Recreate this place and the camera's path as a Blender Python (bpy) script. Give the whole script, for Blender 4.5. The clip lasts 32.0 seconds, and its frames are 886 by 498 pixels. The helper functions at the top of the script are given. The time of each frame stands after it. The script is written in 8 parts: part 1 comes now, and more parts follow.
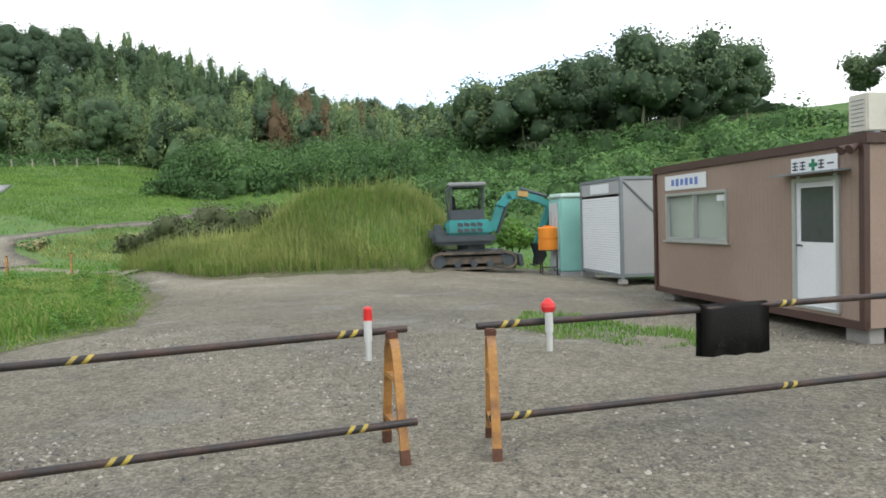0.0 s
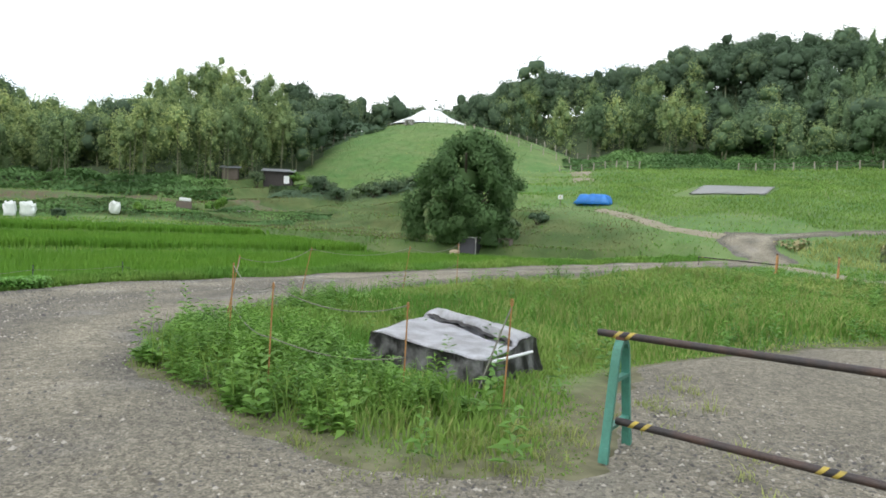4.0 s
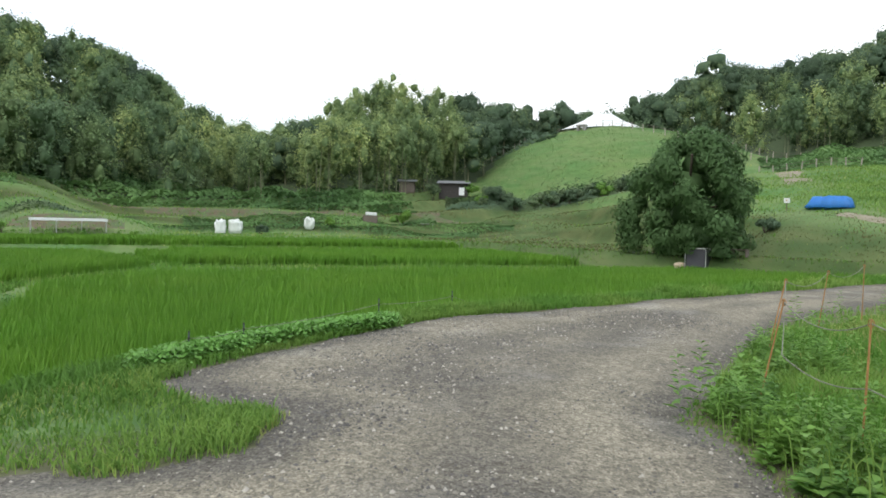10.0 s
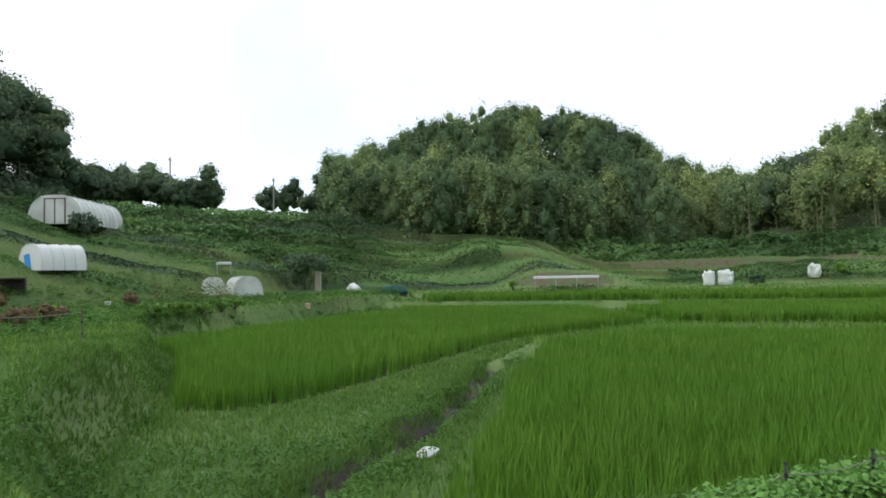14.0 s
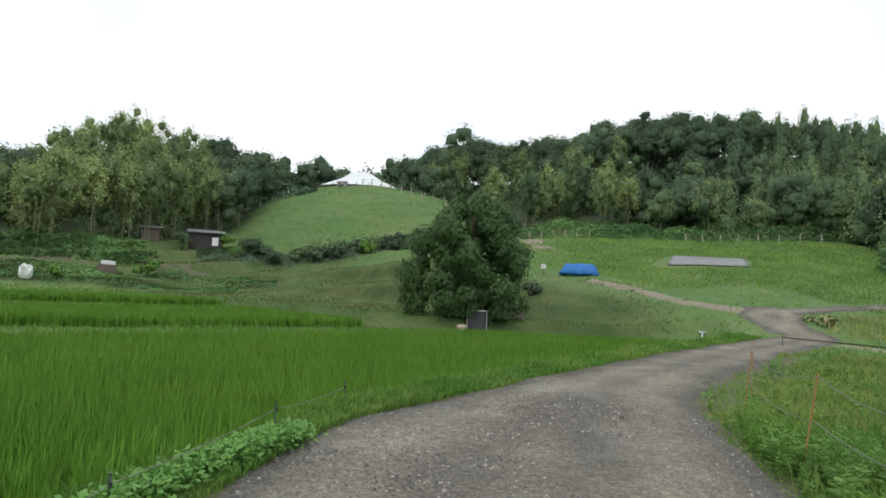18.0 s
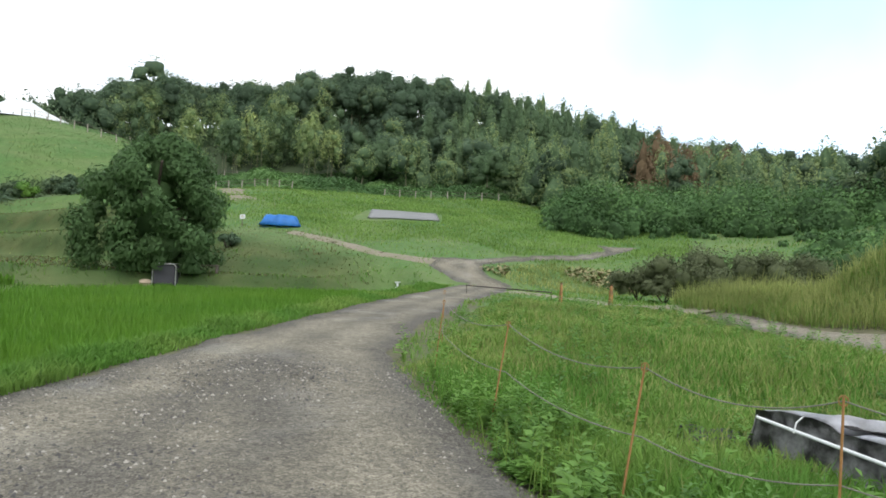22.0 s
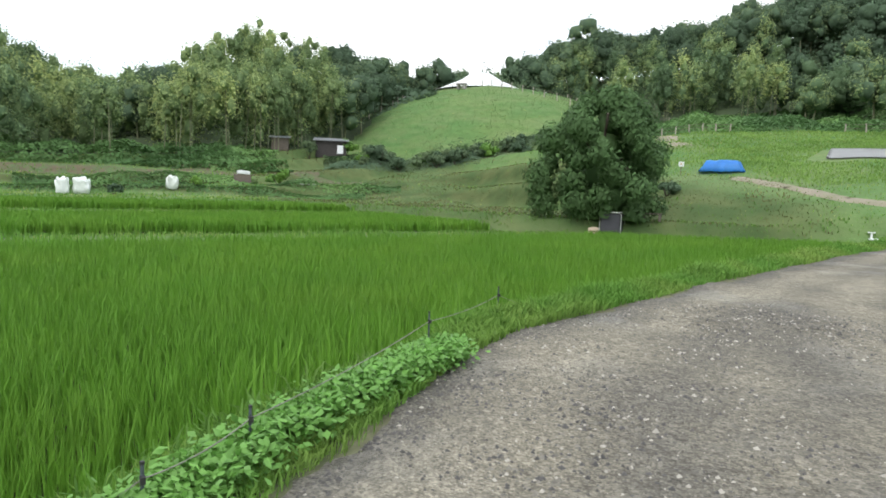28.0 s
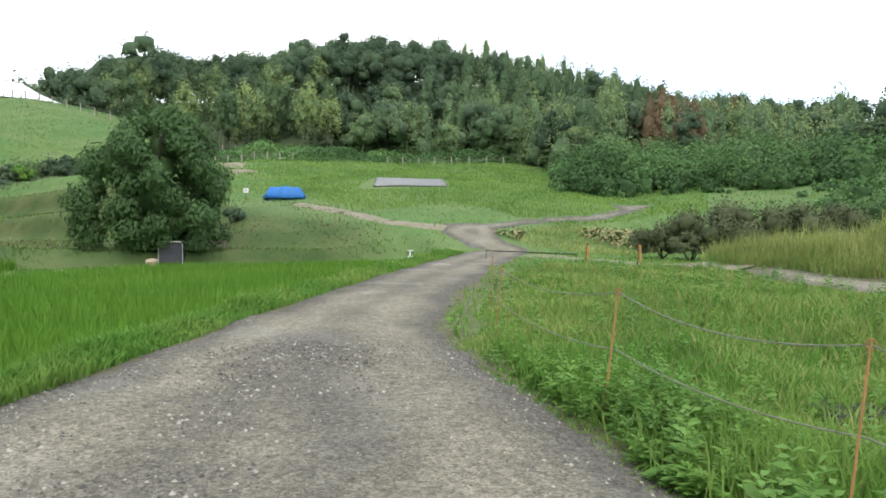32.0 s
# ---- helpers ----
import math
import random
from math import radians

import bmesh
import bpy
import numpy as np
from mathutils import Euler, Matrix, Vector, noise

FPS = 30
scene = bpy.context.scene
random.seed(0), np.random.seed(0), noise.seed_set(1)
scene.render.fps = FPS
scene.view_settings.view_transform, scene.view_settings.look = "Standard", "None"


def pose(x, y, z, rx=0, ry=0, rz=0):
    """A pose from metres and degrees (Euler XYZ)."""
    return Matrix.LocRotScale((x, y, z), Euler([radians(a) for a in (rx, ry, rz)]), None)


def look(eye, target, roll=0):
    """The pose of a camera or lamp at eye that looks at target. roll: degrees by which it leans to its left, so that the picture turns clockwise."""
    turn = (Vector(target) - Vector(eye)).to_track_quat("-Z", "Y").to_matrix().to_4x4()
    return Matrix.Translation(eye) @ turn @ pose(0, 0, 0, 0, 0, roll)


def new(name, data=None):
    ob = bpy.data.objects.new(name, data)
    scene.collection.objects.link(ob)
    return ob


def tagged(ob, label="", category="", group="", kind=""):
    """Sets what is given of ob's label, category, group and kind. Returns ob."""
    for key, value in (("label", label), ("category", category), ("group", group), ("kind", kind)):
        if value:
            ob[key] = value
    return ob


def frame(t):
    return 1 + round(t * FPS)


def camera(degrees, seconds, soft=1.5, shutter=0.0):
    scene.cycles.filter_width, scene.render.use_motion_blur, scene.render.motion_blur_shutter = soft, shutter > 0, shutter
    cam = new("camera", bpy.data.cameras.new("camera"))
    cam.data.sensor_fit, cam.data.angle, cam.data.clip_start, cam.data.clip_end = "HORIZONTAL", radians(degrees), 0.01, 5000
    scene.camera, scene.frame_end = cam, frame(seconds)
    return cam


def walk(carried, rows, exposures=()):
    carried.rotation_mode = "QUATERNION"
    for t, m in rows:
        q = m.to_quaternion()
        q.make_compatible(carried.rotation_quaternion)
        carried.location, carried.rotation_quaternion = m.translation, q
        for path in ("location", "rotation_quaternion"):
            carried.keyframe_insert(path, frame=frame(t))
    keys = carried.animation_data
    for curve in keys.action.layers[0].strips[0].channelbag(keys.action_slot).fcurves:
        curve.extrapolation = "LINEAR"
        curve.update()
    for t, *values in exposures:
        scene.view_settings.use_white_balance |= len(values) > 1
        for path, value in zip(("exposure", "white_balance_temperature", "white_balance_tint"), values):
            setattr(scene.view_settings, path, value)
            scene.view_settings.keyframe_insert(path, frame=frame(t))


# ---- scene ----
cam = camera(67.27, 32.0, soft=1.7)
PATH = [
    (0.0, pose(0.000, -0.000, 1.499, 87.55, 1.88, 0.10)),
    (0.5, pose(-0.099, 0.070, 1.501, 87.66, 1.18, 10.41)),
    (1.0, pose(-0.157, 0.075, 1.508, 87.53, 0.82, 16.12)),
    (1.5, pose(-0.233, 0.043, 1.506, 87.62, 0.53, 22.22)),
    (2.0, pose(-0.284, 0.059, 1.503, 87.56, 0.47, 29.82)),
    (2.5, pose(-0.304, 0.030, 1.498, 87.21, 0.11, 37.89)),
    (3.0, pose(-0.375, -0.001, 1.494, 86.83, -0.39, 46.31)),
    (3.5, pose(-0.551, -0.140, 1.492, 86.67, -1.65, 54.82)),
    (4.0, pose(-0.824, -0.333, 1.493, 87.38, -2.67, 58.35)),
    (4.5, pose(-1.226, -0.438, 1.497, 87.84, -3.10, 62.18)),
    (6.5, pose(-1.861, -1.493, 1.534, 86.11, -2.90, 61.29)),
    (7.0, pose(-2.343, -1.656, 1.521, 85.24, -2.33, 64.17)),
    (7.5, pose(-2.765, -1.846, 1.513, 84.94, -2.14, 64.40)),
    (8.0, pose(-3.226, -1.972, 1.517, 84.94, -2.09, 71.45)),
    (8.5, pose(-3.614, -2.155, 1.518, 87.59, -2.76, 69.65)),
    (9.0, pose(-4.055, -2.283, 1.497, 87.66, -1.96, 74.80)),
    (9.5, pose(-4.461, -2.463, 1.493, 87.77, -1.86, 74.31)),
    (10.0, pose(-4.933, -2.535, 1.472, 87.74, -1.44, 70.95)),
    (10.5, pose(-5.394, -2.690, 1.450, 87.39, -1.07, 66.53)),
    (11.0, pose(-5.849, -2.770, 1.430, 86.35, 0.26, 76.28)),
    (11.5, pose(-6.267, -2.884, 1.411, 85.86, 0.46, 88.90)),
    (12.0, pose(-6.611, -2.939, 1.430, 86.97, 0.41, 101.64)),
    (12.5, pose(-6.899, -2.990, 1.443, 90.70, -0.07, 113.01)),
    (13.0, pose(-7.128, -3.112, 1.447, 92.57, 0.56, 112.94)),
    (13.5, pose(-7.391, -3.146, 1.449, 92.70, 1.02, 112.53)),
    (15.5, pose(-8.054, -3.549, 1.571, 90.06, -1.44, 84.08)),
    (16.0, pose(-8.076, -3.499, 1.569, 90.33, -2.38, 68.03)),
    (16.5, pose(-8.100, -3.438, 1.558, 91.07, -2.51, 54.65)),
    (17.0, pose(-8.079, -3.438, 1.557, 91.57, -2.65, 48.34)),
    (17.5, pose(-8.065, -3.451, 1.562, 91.93, -2.74, 45.53)),
    (18.0, pose(-8.085, -3.447, 1.564, 93.36, -3.12, 48.98)),
    (18.5, pose(-8.066, -3.428, 1.552, 93.44, -3.07, 47.23)),
    (19.0, pose(-8.044, -3.356, 1.541, 93.15, -2.40, 42.56)),
    (19.5, pose(-8.061, -3.165, 1.544, 92.49, -1.88, 38.62)),
    (20.0, pose(-8.087, -3.113, 1.540, 92.32, -2.35, 34.85)),
    (20.5, pose(-8.185, -3.141, 1.535, 92.18, -2.50, 30.78)),
    (21.0, pose(-8.272, -2.970, 1.512, 91.81, -2.42, 27.20)),
    (21.5, pose(-8.388, -2.699, 1.514, 91.42, -3.10, 25.37)),
    (22.0, pose(-8.625, -2.432, 1.508, 90.70, -3.12, 23.87)),
    (22.5, pose(-8.753, -2.103, 1.503, 90.13, -2.02, 27.09)),
    (23.0, pose(-8.959, -1.838, 1.486, 89.64, -1.65, 29.99)),
    (23.5, pose(-9.117, -1.650, 1.499, 89.50, -0.79, 33.71)),
    (24.0, pose(-9.208, -1.550, 1.527, 92.28, -1.39, 41.84)),
    (24.5, pose(-9.330, -1.678, 1.514, 92.91, -2.36, 43.55)),
    (25.0, pose(-9.397, -1.874, 1.499, 91.36, -2.88, 44.48)),
    (25.5, pose(-9.347, -2.072, 1.458, 87.08, -2.97, 46.22)),
    (27.5, pose(-9.269, -2.854, 1.431, 85.70, -3.08, 48.96)),
    (28.0, pose(-9.318, -3.057, 1.419, 84.73, -1.92, 59.21)),
    (28.5, pose(-9.367, -3.197, 1.443, 85.06, -1.13, 57.39)),
    (29.0, pose(-9.321, -3.367, 1.455, 86.38, -1.38, 45.93)),
    (29.5, pose(-9.299, -3.340, 1.476, 87.42, -2.04, 43.66)),
    (30.0, pose(-9.228, -3.065, 1.470, 92.21, -1.66, 41.39)),
    (30.5, pose(-9.303, -2.790, 1.425, 87.95, -1.04, 32.92)),
    (31.0, pose(-9.406, -2.464, 1.424, 85.38, -1.33, 27.87)),
    (31.5, pose(-9.501, -2.070, 1.427, 86.77, -1.11, 25.59)),
    (32.0, pose(-9.685, -1.688, 1.422, 87.87, -0.66, 23.93)),
]
walk(cam, PATH, exposures=((0.0, 0.08), (4.0, 0.15), (6.5, 0.02), (7.0, 0.0), (8.0, 0.15), (9.0, 0.08), (10.0, 0.08), (11.0, 0.02), (12.0, 0.32), (12.5, 0.0), (13.0, -0.33), (13.5, -0.35), (15.5, -0.15), (16.0, -0.05), (17.0, -0.2), (18.0, -0.35), (19.0, -0.64), (20.0, -0.3), (21.0, -0.08), (22.0, 0.0), (23.0, 0.12), (24.0, 0.2), (25.0, -0.25), (25.5, -0.2), (28.0, 0.28), (29.0, 0.45), (30.0, 0.15), (31.0, 0.15), (32.0, 0.25),))

# ---- world, sun ----
world = bpy.data.worlds.new("world")
scene.world = world
world.use_nodes = True
wn, wl = world.node_tree.nodes, world.node_tree.links
bg = wn["Background"]
bg.inputs["Strength"].default_value = 1.12
sky = wn.new("ShaderNodeTexSky")
sky.sky_type = "NISHITA"
sky.sun_disc = False
sky.sun_elevation, sky.sun_rotation = radians(52), radians(150)
dim = wn.new("ShaderNodeVectorMath")
dim.operation = "SCALE"
dim.inputs["Scale"].default_value = 0.3
coord = wn.new("ShaderNodeTexCoord")
cloud = wn.new("ShaderNodeTexNoise")
cloud.inputs["Scale"].default_value, cloud.inputs["Detail"].default_value = 1.6, 6
ramp = wn.new("ShaderNodeValToRGB")
ramp.color_ramp.elements[0].position, ramp.color_ramp.elements[0].color = 0.36, (0.6, 0.6, 0.6, 1)
ramp.color_ramp.elements[1].position, ramp.color_ramp.elements[1].color = 0.5, (1, 1, 1, 1)
mixc = wn.new("ShaderNodeMix")
mixc.data_type = "RGBA"
mixc.inputs["B"].default_value = (1.32, 1.36, 1.42, 1)
wl.new(sky.outputs["Color"], dim.inputs[0])
wl.new(coord.outputs["Generated"], cloud.inputs["Vector"])
wl.new(cloud.outputs["Fac"], ramp.inputs["Fac"])
# a thinner stretch of cloud low over the eastern hills
toward = wn.new("ShaderNodeVectorMath")
toward.operation = "DOT_PRODUCT"
toward.inputs[1].default_value = (0.014, 0.918, 0.395)
wl.new(coord.outputs["Generated"], toward.inputs[0])
ragged = wn.new("ShaderNodeTexNoise")
ragged.inputs["Scale"].default_value, ragged.inputs["Detail"].default_value = 5.0, 4
wl.new(coord.outputs["Generated"], ragged.inputs["Vector"])
away = wn.new("ShaderNodeMath")
away.operation = "MULTIPLY_ADD"
away.inputs[1].default_value = 0.05
wl.new(ragged.outputs["Fac"], away.inputs[0])
wl.new(toward.outputs["Value"], away.inputs[2])
thin = wn.new("ShaderNodeMapRange")
thin.interpolation_type = "SMOOTHSTEP"
thin.inputs["From Min"].default_value, thin.inputs["From Max"].default_value = 0.95, 1.03
thin.inputs["To Min"].default_value, thin.inputs["To Max"].default_value = 1.0, 0.24
wl.new(away.outputs[0], thin.inputs["Value"])
both = wn.new("ShaderNodeMath")
both.operation = "MULTIPLY"
wl.new(ramp.outputs["Color"], both.inputs[0])
wl.new(thin.outputs[0], both.inputs[1])
wl.new(both.outputs[0], mixc.inputs["Factor"])
wl.new(dim.outputs["Vector"], mixc.inputs["A"])
wl.new(mixc.outputs["Result"], bg.inputs["Color"])
sun = new("sun", bpy.data.lights.new("sun", "SUN"))
sun.data.energy, sun.data.angle, sun.data.color = 1.1, radians(20), (1.0, 0.96, 0.9)
sun.matrix_world = look((0, 0, 60), (-28, 40, 0))

# ---- materials ----
MATS = {}


def mat(name, color, rough=0.7, vary=0.25, scale=3.0, fine=40.0, bump=0.2, metal=0.0, translucent=0.0, island=0.0, second=None, second_scale=0.6, tint=False, spec=0.5, warm=None):
    """A surface: base colour varied by coarse and fine noise, a second colour in patches, bump, translucency for leaves."""
    if name in MATS:
        return MATS[name]
    m = bpy.data.materials.new(name)
    m.use_nodes = True
    n, l = m.node_tree.nodes, m.node_tree.links
    p = n["Principled BSDF"]
    p.inputs["Roughness"].default_value, p.inputs["Metallic"].default_value = rough, metal
    p.inputs["Specular IOR Level"].default_value = spec
    pos = n.new("ShaderNodeNewGeometry")
    a, b = n.new("ShaderNodeTexNoise"), n.new("ShaderNodeTexNoise")
    a.inputs["Scale"].default_value, a.inputs["Detail"].default_value = scale, 4
    b.inputs["Scale"].default_value, b.inputs["Detail"].default_value = fine, 3
    for t in (a, b):
        l.new(pos.outputs["Position"], t.inputs["Vector"])
    add = n.new("ShaderNodeMath")
    add.operation = "ADD"
    l.new(a.outputs["Fac"], add.inputs[0])
    l.new(b.outputs["Fac"], add.inputs[1])
    last = add.outputs[0]
    if island:
        isl = n.new("ShaderNodeMath")
        isl.operation = "MULTIPLY_ADD"
        l.new(pos.outputs["Random Per Island"], isl.inputs[0])
        isl.inputs[1].default_value = island
        l.new(last, isl.inputs[2])
        last = isl.outputs[0]
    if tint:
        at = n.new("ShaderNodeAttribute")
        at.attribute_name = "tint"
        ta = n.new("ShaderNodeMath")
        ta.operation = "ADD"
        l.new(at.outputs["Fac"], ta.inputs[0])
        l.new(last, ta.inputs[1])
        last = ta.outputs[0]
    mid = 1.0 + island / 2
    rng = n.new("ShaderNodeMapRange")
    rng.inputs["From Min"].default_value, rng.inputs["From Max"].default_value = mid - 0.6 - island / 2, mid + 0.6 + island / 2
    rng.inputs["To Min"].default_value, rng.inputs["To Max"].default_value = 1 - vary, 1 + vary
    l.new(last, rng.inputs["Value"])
    col = n.new("ShaderNodeRGB")
    col.outputs[0].default_value = (*color, 1)
    src = col.outputs[0]
    if second:
        c = n.new("ShaderNodeTexNoise")
        c.inputs["Scale"].default_value, c.inputs["Detail"].default_value = second_scale, 5
        l.new(pos.outputs["Position"], c.inputs["Vector"])
        r = n.new("ShaderNodeMapRange")
        r.inputs["From Min"].default_value, r.inputs["From Max"].default_value = 0.42, 0.62
        l.new(c.outputs["Fac"], r.inputs["Value"])
        mx = n.new("ShaderNodeMix")
        mx.data_type = "RGBA"
        mx.inputs["B"].default_value = (*second, 1)
        l.new(r.outputs[0], mx.inputs["Factor"])
        l.new(src, mx.inputs["A"])
        src = mx.outputs["Result"]
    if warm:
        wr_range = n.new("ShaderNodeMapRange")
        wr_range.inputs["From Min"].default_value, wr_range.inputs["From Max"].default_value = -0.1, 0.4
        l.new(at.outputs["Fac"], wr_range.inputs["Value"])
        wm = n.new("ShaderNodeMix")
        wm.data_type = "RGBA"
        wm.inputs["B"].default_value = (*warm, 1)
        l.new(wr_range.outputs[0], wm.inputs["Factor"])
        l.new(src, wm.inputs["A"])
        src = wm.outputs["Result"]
    mul = n.new("ShaderNodeVectorMath")
    mul.operation = "SCALE"
    l.new(src, mul.inputs[0])
    l.new(rng.outputs[0], mul.inputs["Scale"])
    l.new(mul.outputs["Vector"], p.inputs["Base Color"])
    if bump:
        bp = n.new("ShaderNodeBump")
        bp.inputs["Strength"].default_value, bp.inputs["Distance"].default_value = bump, 0.02
        l.new(b.outputs["Fac"], bp.inputs["Height"])
        l.new(bp.outputs["Normal"], p.inputs["Normal"])
    if translucent:
        tr = n.new("ShaderNodeBsdfTranslucent")
        l.new(mul.outputs["Vector"], tr.inputs["Color"])
        ms = n.new("ShaderNodeMixShader")
        ms.inputs["Fac"].default_value = translucent
        l.new(p.outputs[0], ms.inputs[1])
        l.new(tr.outputs[0], ms.inputs[2])
        l.new(ms.outputs[0], n["Material Output"].inputs["Surface"])
    MATS[name] = m
    return m


GRASSLAND = mat("grassland", (0.088, 0.172, 0.056), 0.95, 0.4, 1.2, 14, 0.6, second=(0.115, 0.185, 0.062), second_scale=0.16, spec=0.1)
gn, gl = GRASSLAND.node_tree.nodes, GRASSLAND.node_tree.links
gp = gn["Principled BSDF"]
base_link = gp.inputs["Base Color"].links[0].from_socket
gpos = gn.new("ShaderNodeNewGeometry")
flat = gn.new("ShaderNodeMapping")
flat.inputs["Scale"].default_value = (0.11, 0.11, 0.6)
gl.new(gpos.outputs["Position"], flat.inputs["Vector"])
nz = gn.new("ShaderNodeTexNoise")
nz.inputs["Scale"].default_value, nz.inputs["Detail"].default_value, nz.inputs["Roughness"].default_value = 1.4, 7, 0.65
gl.new(flat.outputs["Vector"], nz.inputs["Vector"])
rp = gn.new("ShaderNodeMapRange")
rp.inputs["From Min"].default_value, rp.inputs["From Max"].default_value, rp.inputs["To Max"].default_value = 0.42, 0.7, 0.6
gl.new(nz.outputs["Fac"], rp.inputs["Value"])
mx = gn.new("ShaderNodeMix")
mx.data_type = "RGBA"
mx.inputs["B"].default_value = (0.19, 0.225, 0.105, 1)
gl.new(rp.outputs[0], mx.inputs["Factor"])
gl.new(base_link, mx.inputs["A"])
base_link = mx.outputs["Result"]
for attr, c0, c1, size in (("bank", (0.036, 0.06, 0.02), (0.092, 0.105, 0.042), 0.45), ("soil", (0.085, 0.072, 0.05), (0.16, 0.145, 0.095), 5.0)):
    nz = gn.new("ShaderNodeTexNoise")
    nz.inputs["Scale"].default_value, nz.inputs["Detail"].default_value = size, 8
    gl.new(gpos.outputs["Position"], nz.inputs["Vector"])
    rp = gn.new("ShaderNodeValToRGB")
    rp.color_ramp.elements[0].position, rp.color_ramp.elements[0].color = 0.35, (*c0, 1)
    rp.color_ramp.elements[1].position, rp.color_ramp.elements[1].color = 0.65, (*c1, 1)
    gl.new(nz.outputs["Fac"], rp.inputs["Fac"])
    at = gn.new("ShaderNodeAttribute")
    at.attribute_name = attr
    mx = gn.new("ShaderNodeMix")
    mx.data_type = "RGBA"
    gl.new(at.outputs["Fac"], mx.inputs["Factor"])
    gl.new(base_link, mx.inputs["A"])
    gl.new(rp.outputs["Color"], mx.inputs["B"])
    base_link = mx.outputs["Result"]
gl.new(base_link, gp.inputs["Base Color"])
GRAVEL = mat("gravel", (0.137, 0.132, 0.108), 0.95, 0.38, 0.9, 55, 0.8, second=(0.205, 0.184, 0.131), second_scale=0.55, spec=0.2)
# stones pressed into the surface: light and dark specks of two sizes
gn, gl = GRAVEL.node_tree.nodes, GRAVEL.node_tree.links
gp = gn["Principled BSDF"]
gpos = gn.new("ShaderNodeNewGeometry")
at = gn.new("ShaderNodeAttribute")
at.attribute_name = "tone"
nz = gn.new("ShaderNodeTexNoise")
nz.inputs["Scale"].default_value, nz.inputs["Detail"].default_value, nz.inputs["Roughness"].default_value = 3.0, 9, 0.75
gl.new(gpos.outputs["Position"], nz.inputs["Vector"])
sm = gn.new("ShaderNodeMath")
sm.operation = "MULTIPLY_ADD"
sm.inputs[1].default_value = 0.7
gl.new(nz.outputs["Fac"], sm.inputs[0])
gl.new(at.outputs["Fac"], sm.inputs[2])
rp = gn.new("ShaderNodeValToRGB")
rp.color_ramp.elements[0].position, rp.color_ramp.elements[0].color = 0.2, (0.108, 0.101, 0.084, 1)
rp.color_ramp.elements[1].position, rp.color_ramp.elements[1].color = 0.9, (0.225, 0.206, 0.156, 1)
rp.color_ramp.elements.new(0.55).color = (0.162, 0.149, 0.115, 1)
dv = gn.new("ShaderNodeMath")
dv.operation = "SUBTRACT"
dv.inputs[1].default_value = 0.3
gl.new(sm.outputs[0], dv.inputs[0])
gl.new(dv.outputs[0], rp.inputs["Fac"])
base_link = rp.outputs["Color"]
for size, lo, hi in ((13.0, 0.88, 1.12), (34.0, 0.76, 1.26), (75.0, 0.66, 1.4)):
    vor = gn.new("ShaderNodeTexVoronoi")
    vor.inputs["Scale"].default_value = size
    gl.new(gpos.outputs["Position"], vor.inputs["Vector"])
    sep = gn.new("ShaderNodeSeparateColor")
    gl.new(vor.outputs["Color"], sep.inputs[0])
    vr = gn.new("ShaderNodeMapRange")
    vr.inputs["To Min"].default_value, vr.inputs["To Max"].default_value = lo, hi
    gl.new(sep.outputs[0], vr.inputs["Value"])
    sc = gn.new("ShaderNodeVectorMath")
    sc.operation = "SCALE"
    gl.new(base_link, sc.inputs[0])
    gl.new(vr.outputs[0], sc.inputs["Scale"])
    base_link = sc.outputs["Vector"]
gl.new(base_link, gp.inputs["Base Color"])
# damp patches shine a little
wet = gn.new("ShaderNodeTexNoise")
wet.inputs["Scale"].default_value, wet.inputs["Detail"].default_value = 0.7, 4
gl.new(gpos.outputs["Position"], wet.inputs["Vector"])
wr = gn.new("ShaderNodeMapRange")
wr.inputs["From Min"].default_value, wr.inputs["From Max"].default_value = 0.52, 0.68
wr.inputs["To Min"].default_value, wr.inputs["To Max"].default_value = 0.95, 0.42
gl.new(wet.outputs["Fac"], wr.inputs["Value"])
gl.new(wr.outputs[0], gp.inputs["Roughness"])
STONE = mat("stone", (0.152, 0.142, 0.116), 0.9, 0.75, 4, 60, 0.3, island=0.8)
MUD = mat("paddy_mud", (0.034, 0.042, 0.018), 0.95, 0.3, 2, 30, 0.3, spec=0.1)
RICE = mat("rice_blade", (0.11, 0.252, 0.026), 0.6, 0.3, 0.5, 6, 0, translucent=0.24, island=0.5, second=(0.13, 0.27, 0.03), second_scale=0.3, spec=0.25)
BLADE = mat("grass_blade", (0.125, 0.27, 0.046), 0.7, 0.35, 0.5, 6, 0, translucent=0.42, island=0.7, second=(0.21, 0.325, 0.072), second_scale=0.35, spec=0.2)
DRY = mat("dry_grass", (0.36, 0.4, 0.14), 0.8, 0.35, 0.5, 6, 0, translucent=0.4, island=0.7, second=(0.2, 0.25, 0.075), second_scale=0.4, spec=0.2)
WEED = mat("weed_leaf", (0.165, 0.31, 0.056), 0.6, 0.35, 1, 8, 0, translucent=0.34, island=0.7, second=(0.125, 0.26, 0.06), second_scale=0.8, spec=0.25)
BROAD = mat("broadleaf_foliage", (0.108, 0.172, 0.1), 0.8, 0.42, 0.35, 3, 0, translucent=0.3, island=0.35, tint=True, spec=0.2, warm=(0.165, 0.22, 0.1))
BAMBOO = mat("bamboo_foliage", (0.205, 0.3, 0.13), 0.8, 0.36, 0.3, 3, 0, translucent=0.35, island=0.3, tint=True, spec=0.2, warm=(0.36, 0.42, 0.16))
